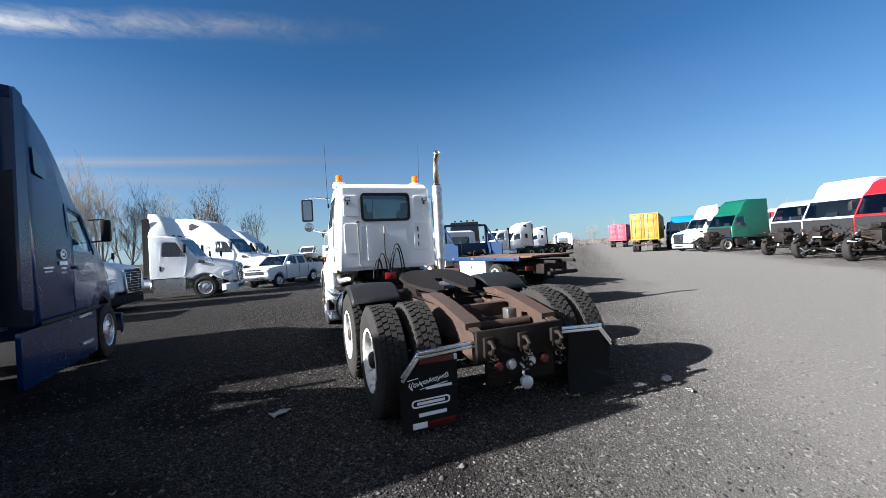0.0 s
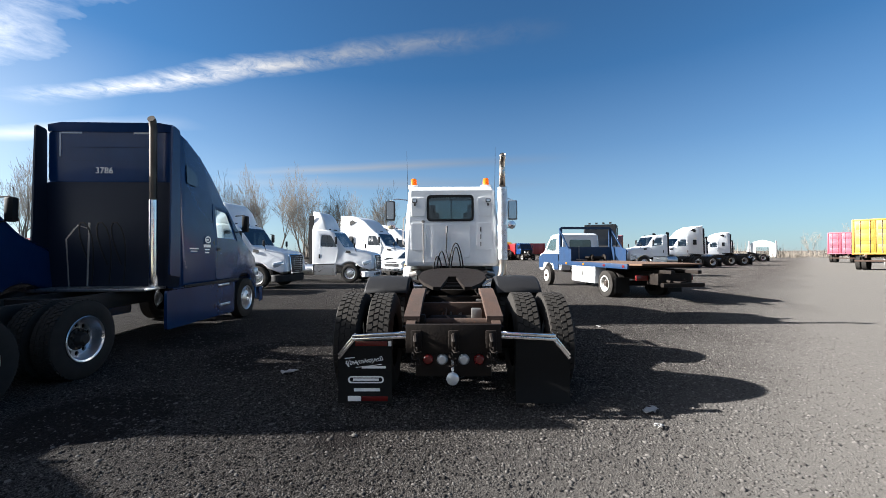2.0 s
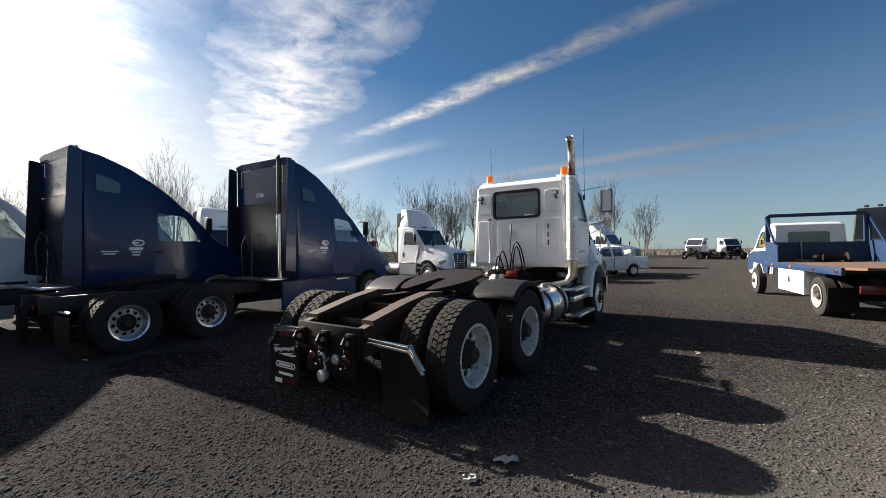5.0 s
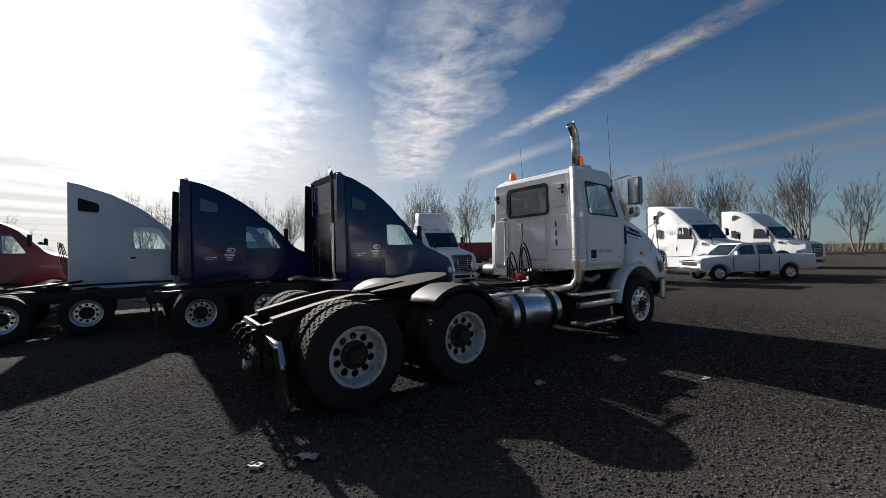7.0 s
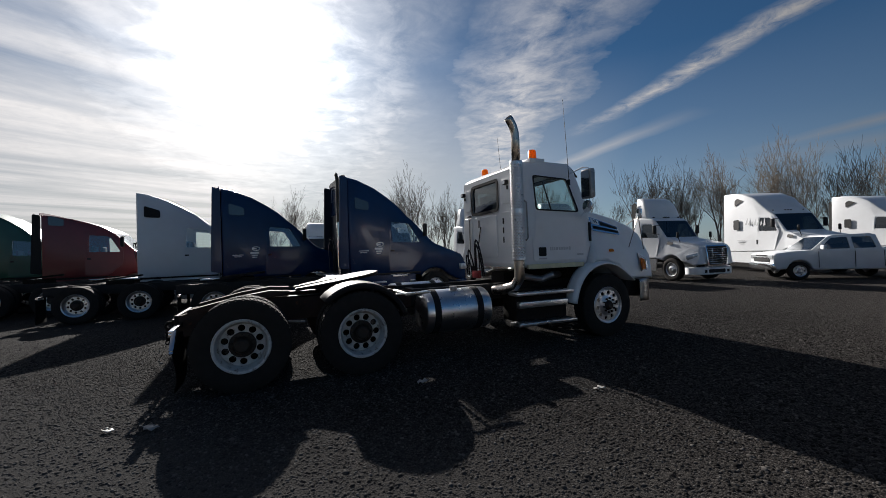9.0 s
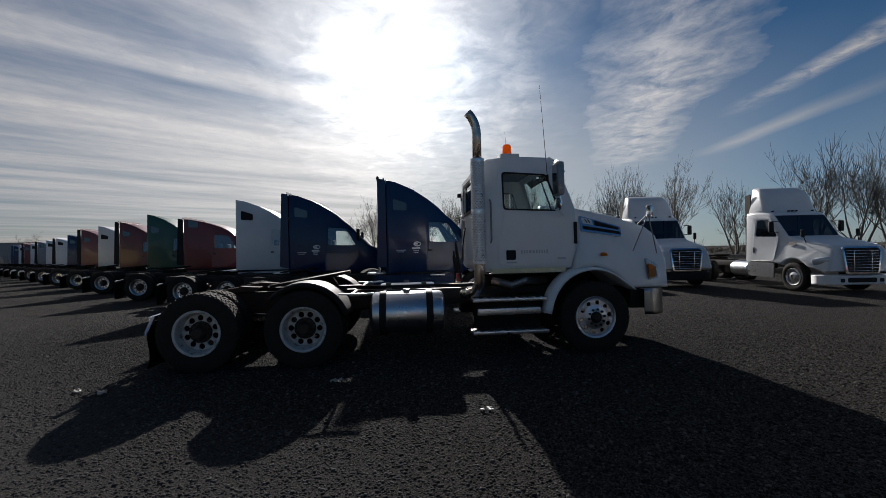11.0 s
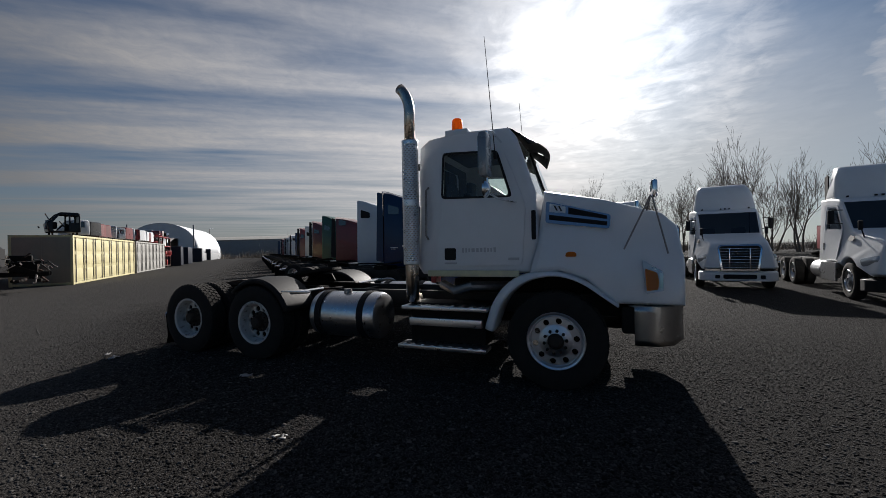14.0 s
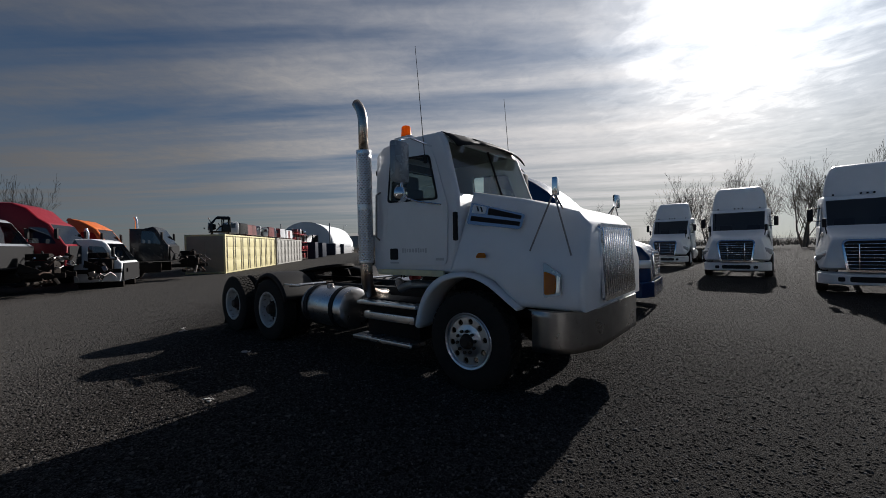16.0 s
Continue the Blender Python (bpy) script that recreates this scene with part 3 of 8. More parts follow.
def disc_with_holes(bm, r0, r1, x0, x1, hr, count, n=10):
    """A ring plate from radius r0 at x0 to r1 at x1 with round openings."""
    rm = r0 * 0.3 + r1 * 0.7 if x1 > 0 else (r0 + r1) / 2
    ra, rb = rm - 1.22 * hr, min(rm + 1.22 * hr, r1 - 0.004)
    xm = x0 + (x1 - x0) * (rm - r0) / (r1 - r0)
    ring = lambda r, k: [(r * math.cos(a), r * math.sin(a)) for a in (2 * math.pi * i / k for i in range(k))]
    holes = [ring(ra, 30)]
    for k in range(count):
        a = 2 * math.pi * k / count
        cx, cy = rm * math.cos(a), rm * math.sin(a)
        holes.append([(cx + u, cy + v) for u, v in ring(hr, n)])
    # the band with the openings is flat, the rings beside it slope
    slab(bm, ring(rb, 40), lambda u, v, d: (xm - d, u, v), 0.02, holes)
    lathe(bm, [(r0, x0 - 0.02), (r0, x0), (ra, xm)], 30)
    lathe(bm, [(rb, xm), (r1, x1), (r1, x1 - 0.02)], 40)


def rim_mesh(name, mat, deep, R=0.292, hr=0.032, count=10):
    """deep: the outer wheel of a pair, dished inwards; else the convex front wheel."""
    bm = B()
    if deep:
        lathe(bm, [(R + 0.012, 0.125), (R + 0.004, 0.132), (R - 0.02, 0.122), (R - 0.035, 0.08), (R - 0.04, 0.0), (R - 0.055, -0.02)], 40)
        disc_with_holes(bm, 0.135, R - 0.05, 0.02, -0.02, hr, count)
    else:
        lathe(bm, [(R + 0.012, 0.125), (R + 0.004, 0.134), (R - 0.016, 0.126), (R - 0.028, 0.10)], 40)
        disc_with_holes(bm, min(0.085, R * 0.4), R - 0.026, 0.135, 0.098, hr, count)
    return mesh_of(name, bm, mat)


def hub_mesh(name, mat, deep, nuts=10):
    bm = B()
    x = 0.015 if deep else 0.13
    top = 0.11 if deep else 0.06
    k = 1.0 if deep else 0.62
    lathe(bm, [(0.0, x + top), (0.055, x + top), (0.075, x + top - 0.015), (0.085, x + top * 0.5), (0.10 * k + 0.03 * (1 - k), x + 0.02), (0.14 * k, x + 0.012), (0.145 * k, x - 0.01), (0.145 * k, x - 0.06)] if deep else
          [(0.0, x + top), (0.045, x + top), (0.062, x + top - 0.012), (0.072, x + top * 0.5), (0.078, x + 0.01), (0.086, x - 0.01), (0.086, x - 0.06)], 24)
    return mesh_of(name, bm, mat)


TYRE = tyre_mesh("tyre", 0.52, 0.285, 0.275)
TREAD = tyre_mesh("tread", 0.52, 0.285, 0.275, only=True)
TYRE_FAR = tyre_mesh("tyre_far", 0.51, 0.285, 0.275, lugs=False)
TYRE_SMALL = tyre_mesh("tyre_small", 0.37, 0.215, 0.24, lugs=False)
TYRE_TOW = tyre_mesh("tyre_tow", 0.45, 0.25, 0.235, lugs=False)
RIM_DEEP = rim_mesh("rim_deep", RIMWHITE, True, hr=0.040)
RIM_DEEP_ALU = rim_mesh("rim_deep_alu", ALU, True)
RIM_FRONT = rim_mesh("rim_front", RIMSHINE, False)
RIM_FRONT_ALU = rim_mesh("rim_front_alu", ALU, False, hr=0.028)
RIM_SMALL = rim_mesh("rim_small", ALU, False, R=0.215, hr=0.034, count=5)
RIM_TOW = rim_mesh("rim_tow", RIMWHITE, True, R=0.255)
RIM_TOWF = rim_mesh("rim_tow_front", RIMWHITE, False, R=0.255)
HUB_DEEP = hub_mesh("hub_deep", HUB, True)
HUB_FRONT = hub_mesh("hub_front", HUB, False)
HUB_ALU = hub_mesh("hub_alu", ALU, True)


def nut_mesh():
    bm = B()
    tube(bm, [(0, 0, 0), (0.028, 0, 0), (0.035, 0, 0)], [0.017, 0.017, 0.010], 6)
    return mesh_of("lug_nut", bm, HUB)


NUT = nut_mesh()


def wheel(parent, x, y, z, tyre, rim, hub, inner=0.0, turn=0.0, grow=1.0):
    """A wheel under its vehicle; inner: how far inwards the second tyre of a pair sits."""
    m = Matrix.Translation((x, y, z)) @ (pose(0, 0, 0, 0, 0, 180) if x < 0 else Matrix()) @ pose(0, 0, 0, turn) @ Matrix.Scale(grow, 4)
    w = part("wheel", rim, None, parent, at=m)
    part("tyre", tyre, None, w)
    part("hub", hub, None, w)
    if tyre is TYRE:
        tagged(part("tread", TREAD, None, w), kind="stuff")
        x0 = 0.14 if hub is HUB_FRONT else 0.022
        for k in range(10):
            a = 2 * math.pi * k / 10
            part("lug_nut", NUT, None, w, at=Matrix.Translation((x0, 0.115 * math.cos(a), 0.115 * math.sin(a))))
    if inner:
        part("inner_tyre", tyre, None, w, at=Matrix.Translation((-inner, 0, 0)))
        if tyre is TYRE:
            tagged(part("inner_tread", TREAD, None, w, at=Matrix.Translation((-inner, 0, 0))), kind="stuff")
    return w

# ---- ground ----
def build_ground():
    bm = B()
    s = 2500.0
    xs = [-s, -300, -80, -40, -20, -12, -6, 0, 6, 12, 20, 40, 80, 300, s]
    grid = [[bm.verts.new((x, y, 0)) for x in xs] for y in xs]
    for i in range(len(xs) - 1):
        for j in range(len(xs) - 1):
            bm.faces.new((grid[i][j], grid[i][j + 1], grid[i + 1][j + 1], grid[i + 1][j]))
    lone("ground", bm, GRAVEL, "grey crushed gravel yard with pale packed driving lane", "ground", kind="structure")


build_ground()


# ---- the white day cab tractor ----
def lin(x, *stops):
    """Straight lines between stops (x, value)."""
    for (x0, v0), (x1, v1) in zip(stops, stops[1:]):
        if x <= x1:
            return v0 + (v1 - v0) * max(0.0, (x - x0) / (x1 - x0))
    return stops[-1][1]


def cab_width(y, z):
    return lin(z, (1.2, 1.03), (2.1, 1.05), (3.05, 0.93))


def hood_width(y, z):
    back = lin(z, (1.0, 1.16), (1.35, 1.15), (1.6, 1.08), (2.3, 0.80))
    front = lin(z, (0.9, 1.08), (1.3, 1.04), (1.6, 0.92), (2.0, 0.66))
    return lin(y, (5.6, back), (6.3, back * 0.7 + front * 0.3), (7.1, front))


REAR, MID = 0.05, 1.47     # the two drive axles


def main_truck():
    T = thing("tractor_truck", "white day cab semi tractor with rusty bare frame, parked on gravel", "truck", pose(-0.02, 0.20, 0) @ Matrix.Scale(0.945, 4))
    # chassis
    bm = B()
    for s in (-1, 1):
        prof = [(-0.72, 0.60), (0.0, 0.70), (2.4, 0.74), (2.4, 1.0), (0.35, 1.02), (-0.1, 1.0), (-0.72, 0.86)]
        slab(bm, prof, lambda u, v, d, s=s: (s * (0.47 - d), u, v), 0.012)
        slab(bm, [(-0.72, 0.85), (-0.1, 0.99), (0.35, 1.01), (2.4, 0.99), (2.4, 1.005), (0.35, 1.025), (-0.1, 1.005), (-0.72, 0.865)], lambda u, v, d, s=s: (s * (0.47 - d), u, v), 0.09)
        slab(bm, [(-0.72, 0.60), (0.0, 0.70), (2.4, 0.74), (2.4, 0.725), (0.0, 0.685), (-0.72, 0.585)], lambda u, v, d, s=s: (s * (0.47 - d), u, v), 0.09)
    part("rear_frame_rail", bm, RUST, T, "rusty frame rails")
    bm = B()
    for s in (-1, 1):
        box(bm, (s * 0.43, 4.6, 0.87), (0.085, 4.4, 0.26), 0.01)
    part("front_frame_rail", bm, FRAMEBLACK, T)
    for y in (0.25, 0.95, 1.95, 2.6, 3.4):
        bm = B()
        box(bm, (0, y, 0.86), (0.86, 0.10, 0.20), 0.01)
        part("crossmember", bm, GREASE if y > 0.3 else RUST, T)
    bm = B()
    tube(bm, [(-0.42, -0.25, 0.80), (0.42, -0.25, 0.80)], 0.05, 12)
    part("cross_tube", bm, RUST, T, "rusty round cross tube")
    # rear crossmember with tow pins, gladhands and lamps
    bm = B()
    box(bm, (0, -0.745, 0.735), (0.93, 0.05, 0.28), 0.012)
    box(bm, (0, -0.72, 0.51), (0.74, 0.04, 0.30), 0.01)
    part("rear_crossmember", bm, GREASE, T, "greasy rear crossmember plate")
    for x in (-0.36, 0.0, 0.36):
        bm = B()
        tube(bm, [(x, -0.77, 0.78), (x, -0.86, 0.78), (x, -0.89, 0.74), (x, -0.86, 0.69), (x, -0.77, 0.68)], 0.022, 8)
        box(bm, (x, -0.79, 0.73), (0.10, 0.04, 0.18), 0.01)
        for k in range(6):
            lathe(bm, [(0.026, -0.008), (0.034, 0), (0.026, 0.008), (0.018, 0)], 10, Matrix.Translation((x + 0.03 * math.sin(k * 2.1), -0.86, 0.66 - 0.032 * k)) @ pose(0, 0, 0, 0, 90 * (k % 2), 35), close=True)
        part("tow_shackle", bm, GREASE, T, "steel tow pin with short chain")
    for x in (-0.11, 0.10):
        bm = B()
        lathe(bm, [(0.0, 0.03), (0.035, 0.027), (0.052, 0.012), (0.055, 0.0), (0.055, -0.03)], 20, Matrix.Translation((x, -0.75, 0.53)) @ pose(0, 0, 0, 0, 0, -90))
        part("reverse_lamp", bm, CLEARLENS, T, "round clear lamp")
    for x in (-0.25, 0.25):
        bm = B()
        lathe(bm, [(0.0, 0.03), (0.035, 0.027), (0.052, 0.012), (0.055, 0.0), (0.055, -0.03)], 20, Matrix.Translation((x, -0.75, 0.53)) @ pose(0, 0, 0, 0, 0, -90))
        part("tail_lamp", bm, REDLENS, T, "round red lamp")
    bm = B()
    lathe(bm, [(0.0, 0.02), (0.045, 0.018), (0.060, 0.008), (0.063, -0.005), (0.055, -0.05), (0.03, -0.08), (0.0, -0.085)], 24, Matrix.Translation((-0.01, -0.84, 0.37)) @ pose(0, 0, 0, 0, 0, -90))
    tube(bm, [(-0.01, -0.78, 0.43), (-0.01, -0.80, 0.5), (-0.01, -0.74, 0.52)], 0.014, 8)
    part("work_lamp", bm, CLEARLENS, T, "round work lamp hanging under the frame")
    # air tanks, valves and lines between the rails
    bay = random.Random(12)
    for x, y in ((-0.22, 0.02), (0.22, 0.45)):
        bm = B()
        lathe(bm, [(0.0, -0.30), (0.07, -0.29), (0.10, -0.25), (0.10, 0.25), (0.07, 0.29), (0.0, 0.30)], 18, Matrix.Translation((0, y, 0.74)))
        part("air_tank", bm, GREASE, T, "greasy air tank")
    for k in range(12):
        bm = B()
        x, y = bay.uniform(-0.36, 0.36), bay.uniform(-0.65, -0.1)
        pts = [Vector((x, y, 0.72 + bay.uniform(-0.05, 0.15)))]
        for j in range(5):
            pts.append(pts[-1] + Vector((bay.uniform(-0.10, 0.10), bay.uniform(0.1, 0.3), bay.uniform(-0.07, 0.08))))
        tube(bm, [Vector((max(-0.38, min(0.38, q.x)), q.y, max(0.62, min(0.95, q.z)))) for q in pts], bay.uniform(0.008, 0.018), 6)
        part("air_line", bm, bay.choice((PLASTIC, GREASE, RUST, STEEL)), T)
    for k in range(8):
        bm = B()
        box(bm, (bay.choice((-1, 1)) * bay.uniform(0.25, 0.38), bay.uniform(-0.55, 1.0), bay.uniform(0.72, 0.9)), (bay.uniform(0.05, 0.12), bay.uniform(0.06, 0.16), bay.uniform(0.06, 0.14)), 0.015)
        part("valve_block", bm, bay.choice((GREASE, RUST, STEEL)), T)
    # brackets and flaps
    for s in (-1, 1):
        bm = B()
        a, b, c = Vector((s * 0.47, -0.72, 0.76)), Vector((s * 0.985, -0.68, 0.735)), Vector((s * 1.135, -0.66, 0.55))
        for p, q in ((a, b), (b, c)):
            d = (q - p).normalized()
            mid = (p + q) / 2
            turn = Matrix.Rotation(-math.atan2(d.z, d.x), 4, "Y")
            for dz in (0.017, -0.017):
                box(bm, mid + Vector((0, 0, dz)), ((q - p).length + 0.03, 0.05, 0.03), 0.009, turn)
        part("flap_bracket", bm, CHROME, T, "polished bent mudflap bracket")
        bm = B()
        z0, z1 = (0.07, 0.70)
        n = 8
        for k in range(n):
            u0, u1 = k / n, (k + 1) / n
            def pt(x, u, d=0.0, s=s):
                bend = 0.05 * math.sin(u * 3.0) * (1 if s < 0 else 2.2)
                return Vector((s * x, -0.66 + bend * (1 - u) * 0.6 + d, z0 + (z1 - 0.13 * max(0, x - 1.0) / 0.16 - z0) * u))
            for d in (0.0, 0.012):
                bm.faces.new([bm.verts.new(pt(x, u, d)) for x, u in ((0.62, u0), (1.0, u0), (1.0, u1), (0.62, u1))])
                bm.faces.new([bm.verts.new(pt(x, u, d)) for x, u in ((1.0, u0), (1.16, u0), (1.16, u1), (1.0, u1))])
        bmesh.ops.remove_doubles(bm, verts=bm.verts, dist=0.0005)
        flap = part("mudflap", bm, FLAP, T, "black rubber mudflap")
        if s < 0:
            for z, x0, x1, mat, nm in ((0.665, -0.98, -0.66, REDLENS, "reflector"), (0.115, -0.92, -0.66, REDLENS, "reflector"), (0.115, -1.06, -0.93, WHITEDECAL, "reflector"), (0.665, -0.65, -0.62, WHITEDECAL, "reflector")):
                bm = B()
                box(bm, ((x0 + x1) / 2, -0.664 + (0.0 if z > 0.5 else 0.006), z), (x1 - x0, 0.008, 0.05), 0.002)
                part(nm, bm, mat, flap)
            # emblem: plain oval outline and strokes
            bm = B()
            slab(bm, rounded(-1.06, 0.265, -0.70, 0.335, 0.034, 6), lambda u, v, d: (u, -0.645 - d, v), 0.004, [rounded(-1.045, 0.278, -0.715, 0.322, 0.021, 6)])
            box(bm, (-0.88, -0.647, 0.30), (0.26, 0.006, 0.022), 0.0)
            part("emblem", bm, WHITEDECAL, flap, "white outlined plain emblem")
            bm = B()
            wave = []
            for k in range(60):
                u = k / 59
                tall = 0.036 if k < 7 else 0.016 + 0.014 * (k % 13 in (4, 5, 6))
                wave.append((-1.08 + 0.37 * u + 0.010 * math.sin(k * 2.1), -0.655, 0.46 + 0.05 * u + tall * math.sin(k * 1.25)))
            tube(bm, wave, 0.0045, 5)
            tube(bm, [(-1.09, -0.655, 0.515), (-0.99, -0.655, 0.525)], 0.005, 5)
            tube(bm, [(-0.98, -0.655, 0.425), (-0.72, -0.655, 0.455)], 0.0035, 5)
            part("print", bm, WHITEDECAL, flap, "slanting white pen-like flourish")
            for c, w, h in (((-0.80, -0.651, 0.425), 0.24, 0.022), ((-0.87, -0.650, 0.20), 0.26, 0.030)):
                bm = B()
                box(bm, c, (w, 0.006, h))
                part("print_bar", bm, WHITEDECAL, flap)
    # axles
    for y in (REAR, MID):
        bm = B()
        tube(bm, [(-0.95, y, 0.52), (0.95, y, 0.52)], 0.075, 12)
        lathe(bm, [(0.02, -0.26), (0.15, -0.2), (0.215, -0.08), (0.225, 0.05), (0.17, 0.18), (0.05, 0.26)], 20, Matrix.Translation((0.05, y, 0.54)))
        for s in (-1, 1):
            box(bm, (s * 0.43, y, 0.66), (0.10, 0.55, 0.10), 0.02)
            tube(bm, [(s * 0.43, y - 0.28, 0.62), (s * 0.43, y - 0.28, 0.76)], [0.12, 0.13], 14)
            tube(bm, [(s * 0.30, y + 0.15, 0.55), (s * 0.36, y + 0.35, 0.86)], 0.03, 8)
        part("drive_axle", bm, GREASE, T, "greasy drive axle with airbags")
    bm = B()
    tube(bm, [(0, 1.5, 0.62), (0, 3.6, 0.78)], 0.05, 10)
    part("drive_shaft", bm, GREASE, T)
    for s in (-1, 1):
        wheel(T, s * 1.14, REAR, 0.55, TYRE, RIM_DEEP, HUB_DEEP, 0.325, 20, 1.055)
        wheel(T, s * 1.14, MID, 0.55, TYRE, RIM_DEEP, HUB_DEEP, 0.325, 70, 1.055)
        wheel(T, s * 1.04, 5.79, 0.55, TYRE, RIM_FRONT, HUB_FRONT, 0, 9, 1.055)
    # half fenders over the forward drive axle
    for s in (-1, 1):
        bm = B()
        n = 14
        rows = []
        for k in range(n + 1):
            a = radians(18 + 118 * k / n)
            row = []
            for x, dr in ((0.60, -0.05), (0.605, 0.0), (0.63, 0.02), (0.92, 0.035), (1.21, 0.02), (1.235, 0.0), (1.24, -0.05)):
                row.append(bm.verts.new((s * (x + 0.03), MID + (0.645 + dr) * math.cos(a), 0.54 + (0.645 + dr) * math.sin(a))))
            rows.append(row)
        for r0, r1 in zip(rows, rows[1:]):
            for i in range(6):
                bm.faces.new((r0[i], r0[i + 1], r1[i + 1], r1[i]))
        f = part("quarter_fender", bm, PLASTIC, T, "black half-round fender over the drive tyres")
        f.modifiers.new("thick", "SOLIDIFY").thickness = 0.012
        bm = B()
        tube(bm, [(s * 0.5, 2.12, 1.0), (s * 1.2, 2.12, 1.0), (s * 1.2, 2.42, 1.02)], 0.022, 8)
        box(bm, (s * 1.2, 2.2, 1.02), (0.05, 0.5, 0.022), 0.006)
        part("fender_bracket", bm, ALU, T, "bright fender bracket")
    # fifth wheel
    bm = B()
    half = [(0.0, 0.62), (0.22, 0.60), (0.40, 0.48), (0.49, 0.28), (0.50, -0.10), (0.40, -0.42), (0.26, -0.66), (0.16, -0.66), (0.10, -0.30), (0.06, -0.02)]
    out = half + [(-x, y) for x, y in reversed(half[1:])]
    tilt = Matrix.Translation((0, 1.35, 1.17)) @ pose(0, 0, 0, 9)
    slab(bm, out, lambda u, v, d: tilt @ Vector((u, v, d)), 0.045)
    for s in (-1, 1):
        slab(bm, [(-0.35, -0.16), (0.35, -0.16), (0.25, 0.0), (-0.25, 0.0)], lambda u, v, d, s=s: Vector((s * (0.40 + d), 1.35 + u, 1.17 + v)), 0.03)
        box(bm, (s * 0.40, 1.35, 1.01), (0.14, 1.5, 0.03), 0.006)
    part("fifth_wheel", bm, GREASE, T, "greasy fifth wheel coupling plate")
    for s in (-1, 1):
        bm = B()
        slab(bm, [(-0.62, 0.87), (0.2, 1.03), (0.55, 1.05), (0.62, 1.10), (0.35, 1.12), (-0.05, 1.06), (-0.62, 0.93)], lambda u, v, d, s=s: (s * (0.34 + d), u, v), 0.16)
        part("guide_ramp", bm, RUST, T, "rusty fifth wheel guide ramp")
    # tanks, batteries, steps
    for s in (-1, 1):
        bm = B()
        lathe(bm, [(0.0, 2.39), (0.24, 2.392), (0.300, 2.42), (0.320, 2.46), (0.320, 3.42), (0.300, 3.46), (0.24, 3.488), (0.0, 3.49)], 36, Matrix.Translation((s * 0.88, 0, 0.69)) @ pose(0, 0, 0, 0, 0, 90) @ Matrix.Scale(1, 4))
        tank = part("fuel_tank", bm, ALU, T, "polished aluminium cylindrical fuel tank")
        for y in (2.57, 3.26):
            bm = B()
            lathe(bm, [(0.322, -0.05), (0.334, -0.045), (0.334, 0.045), (0.322, 0.05)], 36, Matrix.Translation((s * 0.88, y, 0.69)) @ pose(0, 0, 0, 0, 0, 90))
            part("tank_strap", bm, PLASTIC, tank, "black tank strap")
        bm = B()
        lathe(bm, [(0.0, 0.05), (0.05, 0.05), (0.055, 0.03), (0.055, -0.03)], 16, Matrix.Translation((s * 0.95, 2.92, 1.0)) @ pose(0, 0, 0, 0, -90, 0))
        part("filler_cap", bm, STEEL, tank)
        for z, y0, y1, x in ((0.86, 3.90, 5.02, 1.20), (0.39, 3.88, 5.02, 1.27)):
            bm = B()
            box(bm, (s * (x - 0.13), (y0 + y1) / 2, z), (0.26, y1 - y0, 0.05), 0.01)
            for k in range(9):
                box(bm, (s * (x - 0.13), y0 + 0.08 + k * (y1 - y0 - 0.16) / 8, z + 0.028), (0.20, 0.05, 0.008), 0.002)
            part("step", bm, ALU, T, "ribbed aluminium cab step")
        bm = B()
        box(bm, (s * 1.02, 4.46, 0.68), (0.24, 0.96, 0.10), 0.01)
        part("battery_box_lid", bm, ALU, T, "aluminium battery box edge")
        bm = B()
        box(bm, (s * 0.86, 4.47, 0.66), (0.40, 1.0, 0.50), 0.02)
        part("battery_box", bm, GREASE, T, "dark battery box behind the steps")
        bm = B()
        tube(bm, [(s * 0.75, 4.3, 1.12), (s * 0.95, 4.55, 1.06), (s * 0.95, 4.75, 1.12), (s * 0.6, 5.2, 1.1)], 0.06, 10)
        part("exhaust_elbow", bm, STEEL, T)
        box_bm = B()
        box(box_bm, (s * 1.055, 4.80, 1.285), (0.03, 1.16, 0.075), 0.005)
        part("sill_strip", box_bm, TRIMSTRIP, T, "pale bare strip under the door")
    # engine, gearbox
    bm = B()
    box(bm, (0, 6.1, 1.25), (0.6, 1.1, 0.75), 0.05)
    box(bm, (0, 4.9, 0.95), (0.5, 1.3, 0.45), 0.08)
    tube(bm, [(-0.75, 5.85, 0.5), (0.75, 5.85, 0.5)], 0.06, 10)
    box(bm, (0, 5.85, 0.62), (0.9, 1.4, 0.06), 0.02)
    part("engine", bm, GREASE, T)
    # exhaust stack
    bm = B()
    pipe = [(1.11, 4.02, 2.9), (1.11, 4.02, 3.35)]
    for k in range(7):
        a = radians(k * 9)
        pipe.append((1.11, 4.02 - 0.32 * (1 - math.cos(a)), 3.35 + 0.40 * math.sin(a)))
    tube(bm, pipe, 0.068, 18, caps=False)
    tube(bm, [(1.11, 4.02, 1.30), (1.11, 4.02, 2.95)], 0.083, 18)
    tube(bm, [(1.11, 4.02, 1.32), (1.10, 4.02, 1.12), (1.02, 3.98, 0.98), (0.8, 3.9, 0.92), (0.6, 3.85, 0.9)], 0.085, 16)
    stack = part("exhaust_pipe", bm, STACKMETAL, T, "tall heat-stained exhaust stack with curved tip")
    stack.modifiers.new("thick", "SOLIDIFY").thickness = 0.004
    bm = B()
    seg, rows_n = 28, 130
